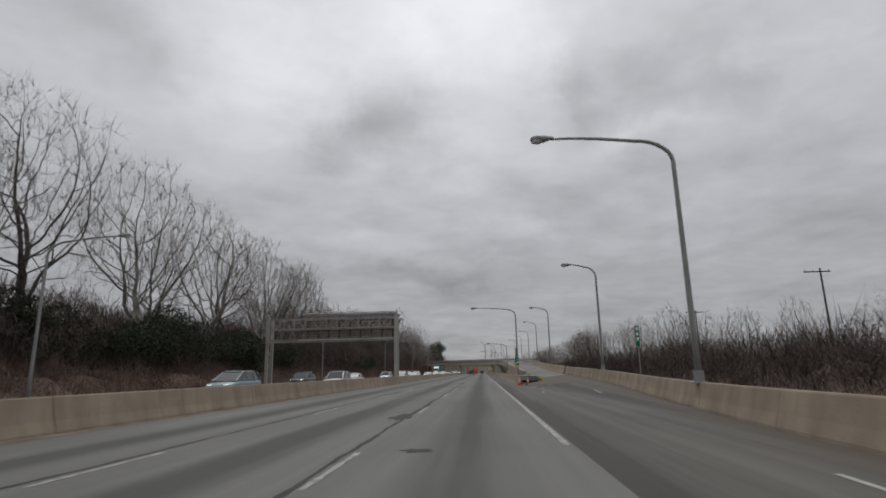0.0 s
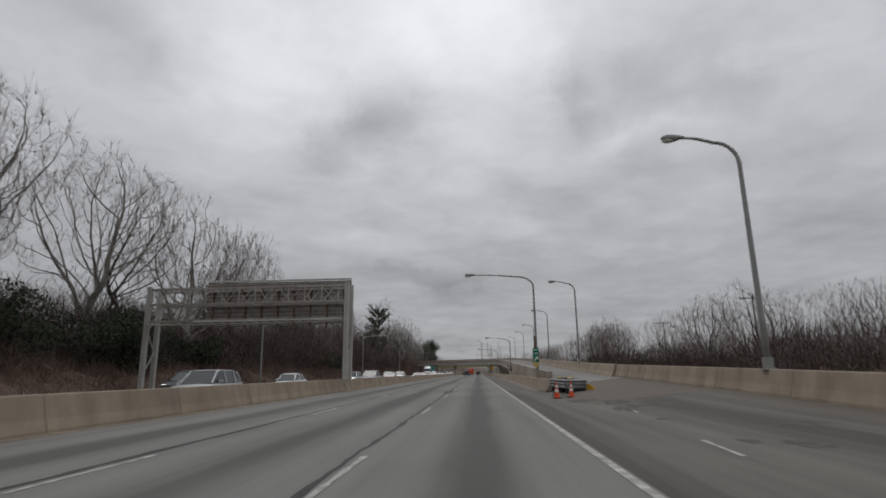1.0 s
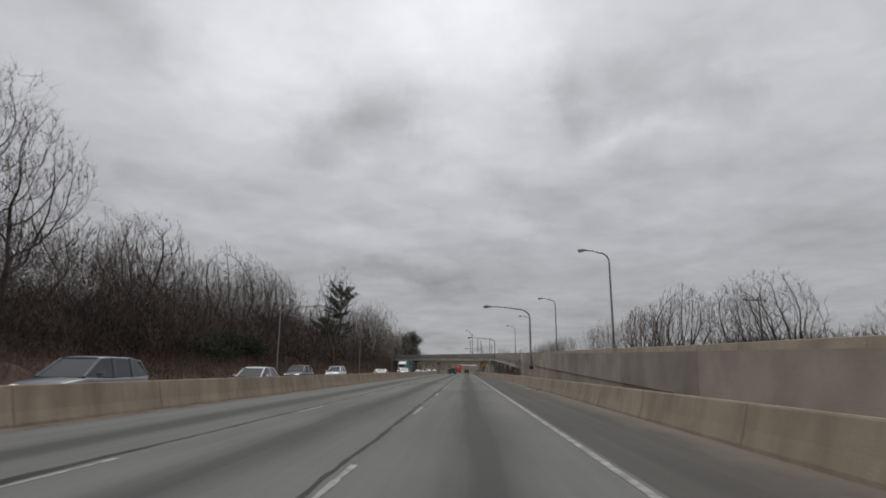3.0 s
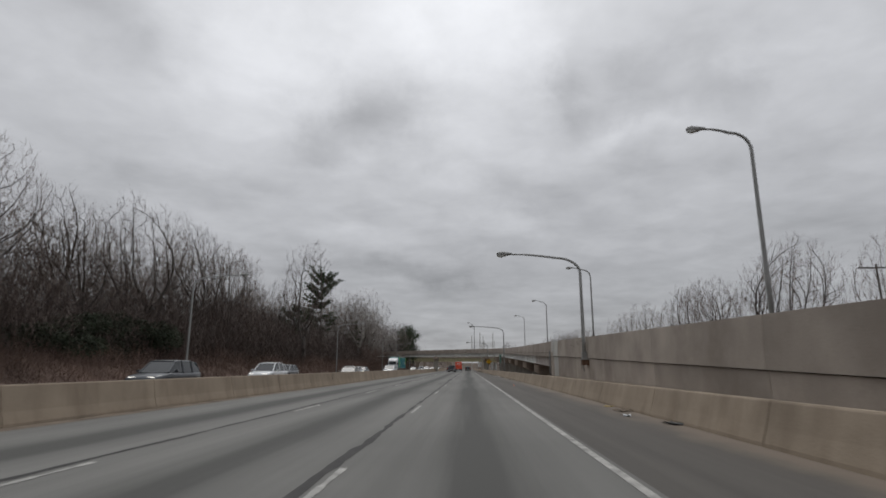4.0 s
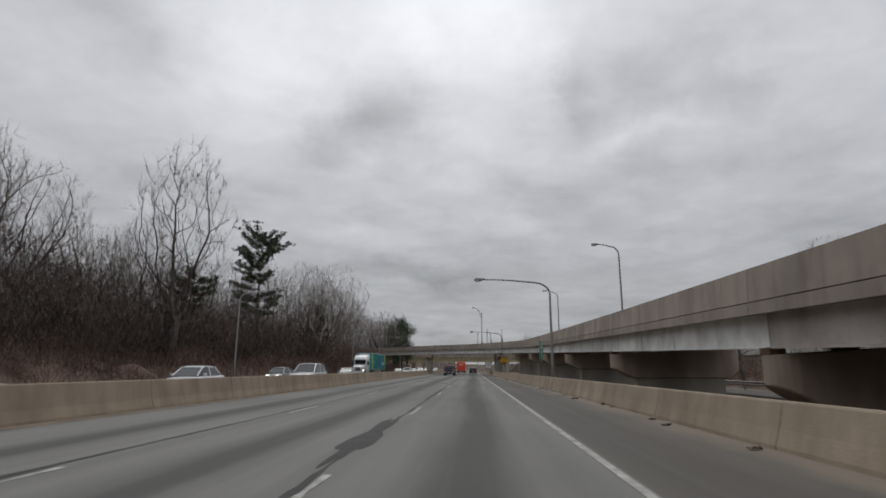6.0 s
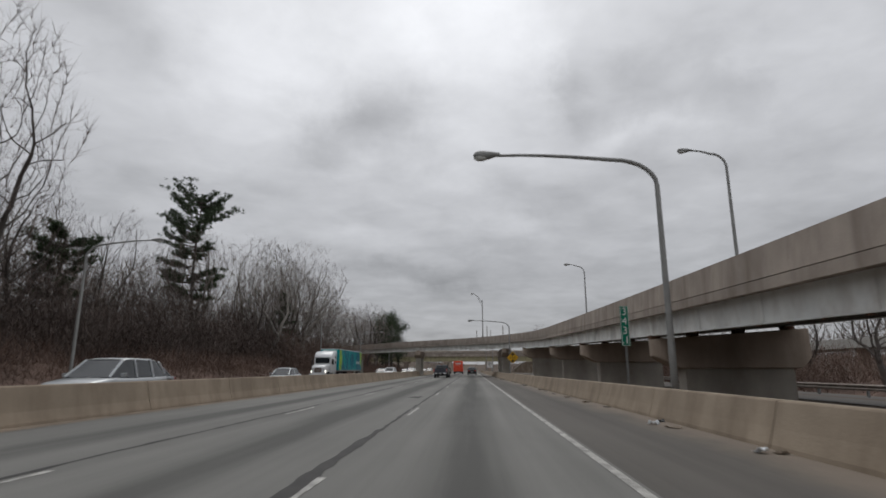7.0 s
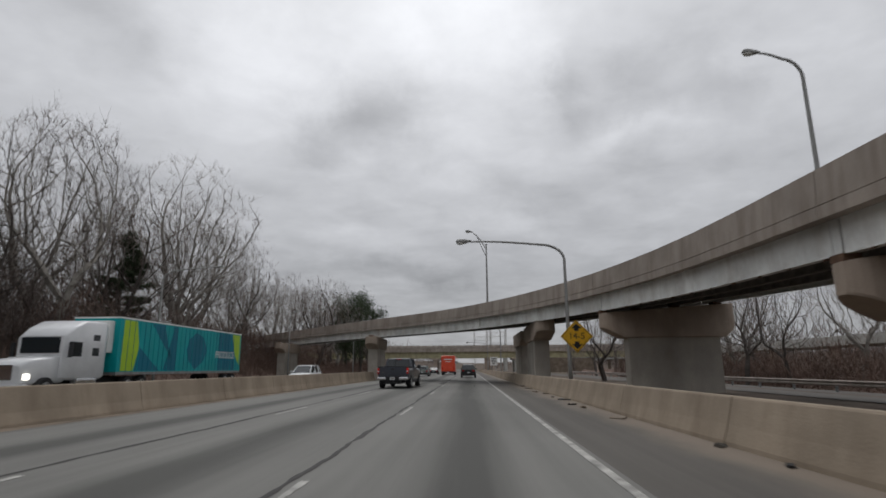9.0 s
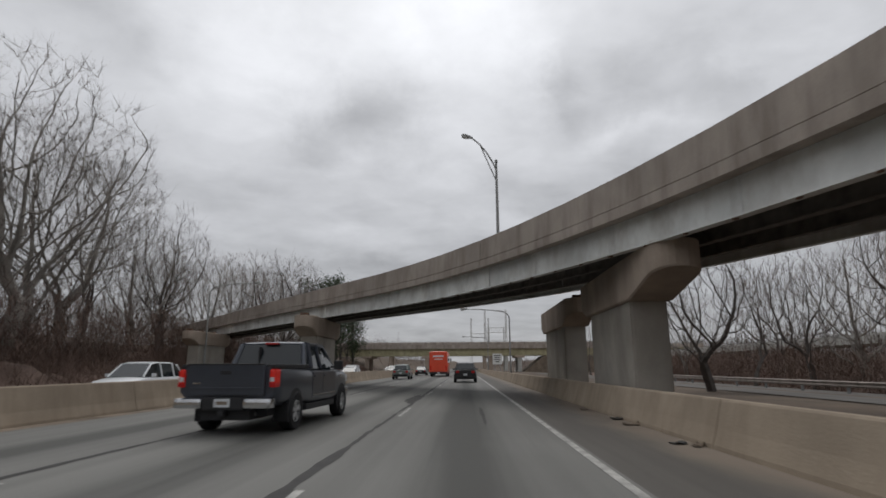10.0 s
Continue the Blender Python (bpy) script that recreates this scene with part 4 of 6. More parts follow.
t = thing("regulatory_sign", "small white road sign on two posts", "road sign", (near_edge(336) + 1.4, 336, 0), 0)
part("panel", boxes((-0.75, 0.75, -0.015, 0.015, 1.7, 3.4), bevel=0.01), M["white_sign"], t)
part("writing", boxes((-0.5, 0.5, -0.02, -0.0155, 3.0, 3.15), (-0.45, 0.45, -0.02, -0.0155, 2.7, 2.82), (-0.5, 0.5, -0.02, -0.0155, 2.4, 2.52), (-0.3, 0.3, -0.02, -0.0155, 2.05, 2.2)), M["black"], t)
part("post", boxes((-0.5, -0.42, 0.016, 0.08, 0, 3.3)), M["galv"], t)
part("post", boxes((0.42, 0.5, 0.016, 0.08, 0, 3.3)), M["galv"], t)


# traffic cones
def cone(x, y, z=0.0):
    t = thing("traffic_cone", "orange traffic cone with white bands on a black base", "traffic cone", (x, y, z), 12 * x, "cones at the gore")
    part("base", boxes((-0.18, 0.18, -0.18, 0.18, 0, 0.035), bevel=0.012), M["rubber"], t, "black rubber base")
    def r(zz):
        return 0.135 - 0.105 * (zz - 0.035) / 0.70
    bm = bmesh.new()
    tube(bm, [(0, 0, 0.035), (0, 0, 0.735)], [r(0.035), r(0.735)], 20)
    part("body", bm, M["orange"], t, smooth=False)
    for z0, z1 in ((0.30, 0.42), (0.50, 0.60)):
        bm = bmesh.new()
        tube(bm, [(0, 0, z0), (0, 0, z1)], [r(z0) + 0.003, r(z1) + 0.003], 20)
        part("reflective_band", bm, M["white_sign"], t, "dirty white reflective band")


cone(3.85, 51.6, 0.01)
cone(4.65, 52.3, 0.02)


def thrie(w0, length, n_seg=1):
    """Corrugated rail profile (depth, z) from z = 0 to 0.5."""
    return [(0.0, 0.0), (0.075, 0.045), (0.075, 0.085), (0.0, 0.14), (0.0, 0.18), (0.075, 0.225), (0.075, 0.265), (0.0, 0.32), (0.0, 0.35), (0.075, 0.40), (0.075, 0.44), (0.0, 0.49)]


# crash cushion of stacked corrugated rails
t = thing("crash_cushion", "galvanized corrugated crash cushion with a dirty top", "crash cushion", (5.25, 57.2, 0), 1.5)
for sg in (-1, 1):
    for k in range(3):
        bm = bmesh.new()
        prof = thrie(0, 0)
        pr = [(sg * (0.52 + 0.02 * k + d), z + 0.34) for d, z in prof]
        pr += [(sg * (0.512 + 0.02 * k + d), z + 0.34) for d, z in prof[::-1]]
        prism(bm, pr, "y", -2.4 + 1.62 * k, -0.70 + 1.62 * k)
        part("side_rail", bm, M["galv"], t)
bm = bmesh.new()
prof = thrie(0, 0)
prism(bm, [(-2.42 - d, z + 0.34) for d, z in prof] + [(-2.41 - d, z + 0.34) for d, z in prof[::-1]], "x", -0.56, 0.56)
part("nose_rail", bm, M["galv"], t)
# diaphragms coloured near black to carry the shade below the rails
for y in (-2.3, -0.7, 0.9, 2.4):
    part("diaphragm", boxes((-0.5, 0.5, y - 0.06, y + 0.06, 0.0, 0.82)), M["plastic"], t)
bm = bmesh.new()
bmesh.ops.create_grid(bm, x_segments=8, y_segments=28, size=1.0)
for v in bm.verts:
    v.co = Vector((v.co.x * 0.5, v.co.y * 2.38, 0.74 + 0.07 * noise.noise((v.co.x * 3, v.co.y * 6, 2))))
part("debris_fill", bm, M["dirt"], t, "dark grit lying on the cushion")
# black base also paints the shadow in the gap beneath the cushion
part("skid_base", boxes((-0.42, 0.42, -2.2, 2.6, 0.0, 0.13)), M["black"], t)
t = thing("marker_panel", "bent yellow plastic marker leaning on the cushion", "road marker", (6.2, 55.2, 0.05), -25)
bm = bmesh.new()
prism(bm, [(-0.3, 0.0), (0.35, 0.0), (0.32, 0.2), (-0.1, 0.52), (-0.3, 0.5)], "y", -0.02, 0.02)
part("panel", bm, M["yellow"], t)


def litter(x, y, w, l, h, material, label, seed, z=0.008):
    bm = bmesh.new()
    bmesh.ops.create_grid(bm, x_segments=4, y_segments=4, size=0.5)
    for v in bm.verts:
        v.co = Vector((v.co.x * w, v.co.y * l, h * (0.5 + noise.noise((v.co.x * 5, v.co.y * 5, seed)))))
    r = bmesh.ops.extrude_face_region(bm, geom=list(bm.faces))
    for v in [g for g in r["geom"] if isinstance(g, bmesh.types.BMVert)]:
        v.co.z = max(0.002, v.co.z - 0.02)
    ob = part("litter", bm, material)
    ob.matrix_world = pose(x, y, z, 0, 0, seed * 37)
    return tagged(ob, label, "litter")


for x, y, w, l, h, k, lab, sd in ((4.75, 116.5, 0.5, 0.35, 0.08, "dirt", "crumpled brown litter beside the barrier", 1), (4.4, 114.8, 0.35, 0.2, 0.06, "plate", "torn pale scrap on the shoulder", 2),
                                  (4.9, 112.6, 0.5, 0.3, 0.06, "black", "black rubber scrap by the barrier", 3), (4.85, 118.6, 0.3, 0.12, 0.04, "pale_yellow", "yellow plastic strip on the shoulder", 4),
                                  (4.4, 186.0, 0.22, 0.18, 0.1, "plate", "white crumpled cup on the shoulder", 5), (4.6, 181.5, 0.2, 0.16, 0.09, "plate", "white paper scrap on the shoulder", 6),
                                  (3.5, 141.9, 0.3, 0.12, 0.03, "orange", "red plastic shard on the shoulder", 7), (4.3, 218.0, 0.6, 0.2, 0.05, "black", "shredded tyre strip by the barrier", 8),
                                  (3.95, 243.6, 0.5, 0.18, 0.06, "black", "shredded tyre strip on the shoulder", 9), (3.9, 258.9, 0.4, 0.2, 0.08, "dirt", "clod of dirt at the barrier's foot", 10),
                                  (4.0, 255.5, 0.35, 0.15, 0.06, "dirt", "clod of dirt on the shoulder", 11), (8.6, 27.5, 0.6, 0.3, 0.06, "plate", "pale board lying by the exit barrier", 12)):
    litter(x, y, w, l, h, M[k], lab, sd)
for x, y, w, l, h, k, lab, sd, z in ((5.15, 59.0, 0.38, 0.35, 0.2, "pale_yellow", "crumpled yellow plastic on the crash cushion", 13, 0.79), (5.45, 57.3, 0.35, 0.4, 0.18, "pale_yellow", "crumpled yellow plastic on the crash cushion", 14, 0.79), (5.2, 58.2, 0.35, 0.6, 0.16, "black", "dark rubber scrap on the crash cushion", 15, 0.79),
                                     (4.35, 58.4, 0.1, 0.34, 0.05, "lens", "pale splintered board at the barrier's end", 16, 0.01), (4.3, 56.6, 0.08, 0.3, 0.04, "lens", "pale splintered board beside the cushion", 17, 0.01), (4.5, 57.4, 0.22, 0.25, 0.08, "mud", "clod of dirt beside the cushion", 18, 0.01), (4.5, 59.6, 0.35, 0.5, 0.14, "mud", "heap of dirt at the barrier's end", 19, 0.01), (4.3, 55.4, 0.2, 0.2, 0.05, "mud", "clod of dirt beside the cushion", 20, 0.01)):
    litter(x, y, w, l, h, M[k], lab, sd, z)

rng = np.random.default_rng(77)
for k in range(34):
    y = 150 + k * 3.4 + rng.uniform(-1.5, 1.5)
    litter(near_edge(y) - rng.uniform(0.1, 0.5), y, rng.uniform(0.1, 0.28), rng.uniform(0.12, 0.36), rng.uniform(0.03, 0.07), M[("mud", "dirt", "dirt", "black")[k % 4]], ("dark clod of mud along the barrier's foot", "brown clod of dirt along the barrier's foot", "brown clod of dirt along the barrier's foot", "black rubber scrap along the barrier's foot")[k % 4], 30 + k)

# sign gantry over the oncoming lanes, seen from behind
t = thing("sign_gantry", "weathered steel gantry carrying the backs of highway signs", "sign gantry", (0.35, 67.3, 0), 0)
for x in (-26.3, -10.3):
    for y in (-0.75, 0.75):
        part("post", boxes((x - 0.17, x + 0.17, y - 0.17, y + 0.17, 0.0 if x < -20 else 0.88, 8.35), bevel=0.03), M["gantry"], t)
    bm = bmesh.new()
    tube(bm, [(x, -0.6, 1.6), (x, 0.6, 3.2), (x, -0.6, 4.8), (x, 0.6, 6.2)], 0.06, 6)
    part("brace", bm, M["gantry"], t)
for y in (-0.75, 0.75):
    for z in (8.1, 6.9, 5.55):
        part("chord", boxes((-26.1, -10.5, y - 0.08, y + 0.08, z - 0.09, z + 0.09)), M["gantry_dark"], t)
for k in range(9):
    x = -25.4 + k * 1.66
    bm = bmesh.new()
    tube(bm, [(x, -0.75, 6.95), (x + 0.8, -0.75, 8.05)], 0.05, 6)
    part("diagonal", bm, M["gantry"], t)
    bm = bmesh.new()
    tube(bm, [(x, -0.75, 8.05), (x, 0.75, 6.95)], 0.045, 6)
    part("cross_brace", bm, M["rust"], t)
bm = bmesh.new()
tube(bm, [(-26.2, -0.95, 5.28), (-18, -0.95, 5.24), (-10.5, -0.95, 5.30)], 0.07, 8)
part("conduit", bm, M["gantry_dark"], t)
for k in range(17):
    x = -25.0 + k * 0.87
    part("walkway_bracket", boxes((x - 0.03, x + 0.03, -1.0, 0.9, 5.36, 5.44)), M["rust"], t)
    bm = bmesh.new()
    tube(bm, [(x, 0.75, 5.6), (x + 0.8 * (k % 2) - 0.4, 0.75, 6.85)], 0.035, 5)
    part("lattice_bar", bm, M["gantry_dark"], t)
for k in range(9):
    x = -21.8 + k * 1.36
    part("sign_hanger", boxes((x - 0.06, x + 0.06, 0.85, 0.98, 5.1, 8.5)), M["rust"], t)
for k in range(10):
    z = 5.72 + k * 0.31
    pk = part("sign_plank", boxes((-22.4, -10.35, 1.02, 1.06, z, z + 0.295)), M["signback"], t, "brown-grey aluminium sign plank")
    part("rib", boxes((-22.4, -10.35, 0.965, 1.0195, z + 0.13, z + 0.185)), M["rib"], pk)
part("walkway", boxes((-22.0, -10.6, 1.1, 1.7, 5.35, 5.42), (-22.0, -10.6, 1.62, 1.66, 5.42, 5.5)), M["gantry"], t)

for k in range(18):
    x = -26.0 + k * 0.86
    bm = bmesh.new()
    tube(bm, [(x, -0.80, 6.98 if k % 2 else 8.02), (x + 0.86, -0.80, 8.02 if k % 2 else 6.98)], 0.032, 5)
    part("web_bar", bm, M["rib"], t)
for k in range(12):
    x = -25.6 + k * 1.33
    part("web_post", boxes((x - 0.035, x + 0.035, -0.86, -0.79, 6.9, 8.1)), M["gantry"], t)
part("cap_rail", boxes((-22.4, -10.35, 0.9, 1.1, 8.86, 8.98)), M["wall_new"], t, "pale aluminium rail along the signs' top")
part("light_rail", boxes((-22.4, -10.6, -1.12, -1.0, 5.42, 5.56)), M["wall_new"], t, "pale conduit along the walkway")

# utility poles beyond the exit lane
for x, y, h in ((43, 70, 14.0), (44, 114, 13.5), (45, 160, 13.5)):
    t = thing("utility_pole", "dark wooden utility pole with a crossarm", "utility pole", (x, y, hill(x, y)), 0, "utility poles")
    bm = bmesh.new()
    tube(bm, [(0, 0, -0.3), (0, 0, h)], [0.16, 0.10], 10)
    part("pole", bm, M["dark_bark"], t, smooth=True)
    part("crossarm", boxes((-2.0, 1.2, -0.06, 0.06, h - 0.5, h - 0.36)), M["dark_bark"], t)
    for dx in (-1.8, -0.9, 1.0):
        bm = bmesh.new()
        tube(bm, [(dx, 0, h - 0.36), (dx, 0, h - 0.22), (dx, 0, h - 0.16)], [0.03, 0.06, 0.02], 8)
        part("insulator", bm, M["pole"], t)

# guide rails of the parallel road under the flyover
for gxx, zz in ((19.5, -0.25),):
    t = thing("guide_rail", "galvanized guide rail along the parallel road", "guide rail", (gxx, 0, zz), 0, "guide rails")
    bm = bmesh.new()
    pr = [(0, 0.45), (-0.05, 0.50), (-0.05, 0.54), (0, 0.59), (0, 0.62), (-0.05, 0.67), (-0.05, 0.71), (0, 0.76), (0.01, 0.76), (0.01, 0.45)]
    prism(bm, pr, "y", 165, 330)
    part("rail", bm, M["signback"], t)
    pm = None
    for k in range(42):
        if pm is None:
            o = part("post", boxes((0.012, 0.12, -0.06, 0.06, -0.3, 0.74)), M["galv"], t)
            pm = o.data
        else:
            o = new("post", pm)
            o.parent = t
        o.location = (0, 166 + 3.9 * k, 0)
sheet("parallel_road", [[(14.5 if y > 150 else 17, y, -0.02 if y > 150 else -0.3), (19, y, -0.08), (31, y, -0.82)] for y in range(120, 380, 10)], M["asphalt"], label="grey road running beside the highway", category="road")

# low viaduct beyond the parallel road
t = thing("distant_viaduct", "pale concrete viaduct beyond the bare trees", "viaduct", (0, 0, 0), 0)
bm = bmesh.new()
prism(bm, [(56, 4.2), (66, 4.2), (66, 5.6), (56, 5.6)], "y", 180, 520)
part("deck", bm, M["wall_new"], t)
for k in range(18):
    part("column", boxes((58, 59.2, 186 + 18 * k, 187.2 + 18 * k, -1.5, 4.2)), M["pier"], t)

# bridges farther up the highway
for y0, zb, zt, mkey, lab in ((402.0, 4.4, 6.3, "yellow_girder", "road bridge with faded yellow girders across the highway"), (452.0, 7.4, 9.2, "parapet", "second grey road bridge behind the first")):
    t = thing("highway_bridge", lab, "bridge", (0, y0, 0), 0)
    for k in range(3):
        bm = bmesh.new()
        prism(bm, [(0.0 + 4 * k, zb), (0.4 + 4 * k, zb), (0.25 + 4 * k, zb + 0.06), (0.25 + 4 * k, zt), (0.15 + 4 * k, zt), (0.15 + 4 * k, zb + 0.06)], "x", -75, 62)
        part("girder", bm, M[mkey], t)
    part("deck", boxes((-80, 66, -0.5, 9.5, zt, zt + 0.35)), M["parapet"], t)
    part("parapet", boxes((-80, 66, -0.5, -0.2, zt + 0.35, zt + 1.15)), M["parapet"], t)
    part("railing", boxes((-80, 66, -0.42, -0.34, zt + 1.4, zt + 1.46), *[(x, x + 0.07, -0.42, -0.34, zt + 1.15, zt + 1.4) for x in range(-78, 66, 3)]), M["galv"], t)
    for bx in (-27.5, -10.5, 7.5, 15.5, 30):
        for k in range(2):
            part("column", boxes((bx - 0.55, bx + 0.55, 0.4 + 7.2 * k, 1.5 + 7.2 * k, -0.3, zb - 0.6), bevel=0.05), M["wall_new"] if bx == 15.5 else M["pier"], t)
        part("cap_beam", boxes((bx - 1.4, bx + 1.4, 0.0, 9.3, zb - 0.6, zb - 0.02), bevel=0.05), M["pier"], t)
t = thing("bridge_abutment", "dark abutment slope under the far bridge", "abutment", (0, 400, 0), 0)
bm = bmesh.new()
prism(bm, [(16, -0.3), (40, -0.3), (40, 4.2), (22, 4.2)], "y", 0, 12)
part("slope", bm, M["dirt"], t)

# railway catenary frames far ahead
for x, y, h in ((8.5, 470, 24), (3.5, 520, 25), (14, 560, 23)):
    t = thing("catenary_frame", "distant grey railway catenary frame", "catenary mast", (x, y, 0), 0, "catenary frames")
    for dx in (0, 8.5):
        bm = bmesh.new()
        for a, b in ((-0.4, -0.4), (0.4, -0.4), (0.4, 0.4), (-0.4, 0.4)):
            tube(bm, [(dx + a, b, 0), (dx + a * 0.5, b * 0.5, h)], 0.09, 4)
        for k in range(10):
            z0_, z1_ = h * k / 10, h * (k + 1) / 10
            s_ = 1 if k % 2 else -1
            tube(bm, [(dx - 0.4 * s_ * (1 - k / 20), -0.3, z0_), (dx + 0.4 * s_ * (1 - k / 20), -0.3, z1_)], 0.05, 4)
        part("mast", bm, M["gantry"], t)
    bm = bmesh.new()
    for z in (h * 0.62, h * 0.70):
        tube(bm, [(-0.3, 0, z), (8.8, 0, z)], 0.09, 4)
    for k in range(8):
        tube(bm, [(k * 1.08, 0, h * (0.62 if k % 2 else 0.70)), (k * 1.08 + 1.08, 0, h * (0.70 if k % 2 else 0.62))], 0.05, 4)
    part("cross_truss", bm, M["gantry"], t)


# ---- vehicles ----
def ring_of(y, w, zb, zt, r=0.12, crown=0.02):
    return [(-w * 0.88, y, zb), (-w, y, zb + r), (-w, y, zt - r), (-w * 0.97, y, zt - r * 0.35), (-w * 0.85, y, zt), (0, y, zt + crown),
            (w * 0.85, y, zt), (w * 0.97, y, zt - r * 0.35), (w, y, zt - r), (w, y, zb + r), (w * 0.88, y, zb), (0, y, zb)]


def hull(name, stations, material, parent, label=""):
    """Body shell through stations (y, half width, underside, top)."""
    ob = loft(name, [ring_of(*s) for s in stations], material, parent)
    for p in ob.data.polygons:
        p.use_smooth = len(p.vertices) == 4
    if label:
        ob["label"] = label
    return ob


def cabin(parent, stations, paint, roof_t=0.05):
    """Glasshouse through stations (y, half width low, half width high, z low, z high), roof skin and pillars."""
    secs = [[(-wl, y, zl), (-wh, y, zh), (wh, y, zh), (wl, y, zl)] for y, wl, wh, zl, zh in stations]
    loft("glass", secs, M["glass"], parent)["label"] = "dark tinted glass"
    top = [s for s in stations if s[4] > max(q[4] for q in stations) - 0.14]
    loft("roof", [[(-wh - 0.015, y, zh - 0.02), (-wh * 0.9, y, zh + roof_t * 0.7), (0, y, zh + roof_t), (wh * 0.9, y, zh + roof_t * 0.7), (wh + 0.015, y, zh - 0.02)] for y, wl, wh, zl, zh in top], paint, parent)
    return secs


def pillar(parent, a, b, w, paint):
    bm = bmesh.new()
    tube(bm, [a, b], w, 6)
    part("pillar", bm, paint, parent)


_wheels = {}


def wheel(parent, x, y, r, width, side):
    """Tyre with an alloy rim, hub and spokes. side: +1 faces +x."""
    key = (round(r, 2), round(width, 2), side)
    if key not in _wheels:
        bm = bmesh.new()
        wheel_like(bm, (0, 0, 0), r * 0.60, r, width, n=28)
        ty = part("tyre", bm, M["rubber"], None, "black tyre", smooth=False)
        bm = bmesh.new()
        wheel_like(bm, (side * width * 0.30, 0, 0), r * 0.52, r * 0.63, width * 0.36, n=28)
        o = side * width * 0.36
        for k in range(5):
            a = 2 * math.pi * k / 5 + 0.3
            for da in (-0.16, 0.16):
                p0 = (o, 0.10 * r * math.cos(a), 0.10 * r * math.sin(a))
                p1 = (o, 0.57 * r * math.cos(a + da), 0.57 * r * math.sin(a + da))
                tube(bm, [p0, p1], [r * 0.085, r * 0.065], 5)
        tube(bm, [(o - side * 0.04, 0, 0), (o + side * 0.02, 0, 0)], r * 0.16, 12)
        rm = part("rim", bm, M["rim"], None, "silver alloy rim")
        bm = bmesh.new()
        tube(bm, [(side * width * 0.05, 0, 0), (side * width * 0.12, 0, 0)], r * 0.58, 20)
        dk = part("brake_disc", bm, M["plastic"])
        _wheels[key] = [o.data for o in (ty, rm, dk)]
        for ob in (ty, rm, dk):
            bpy.data.objects.remove(ob)
    w = new("wheel", _wheels[key][0])
    w.parent = parent
    w.location = (x, y, r)
    for nm, me in (("rim", _wheels[key][1]), ("brake_disc", _wheels[key][2])):
        o = new(nm, me)
        o.parent = w
    return w


def well_shades(parent, w, ys, r, zc):
    for y in ys:
        for sg in (-1, 1):
            # dark disc on the body side stands for the wheel well's shaded hollow
            bm = bmesh.new()
            pts = [(y + math.cos(a) * r * 1.16, zc + math.sin(a) * r * 1.16) for a in np.linspace(-0.5, math.pi + 0.5, 16)]
            prism(bm, pts, "x", sg * (w - 0.03), sg * (w + 0.006))
            part("wheel_well_shade", bm, M["plastic"], parent)


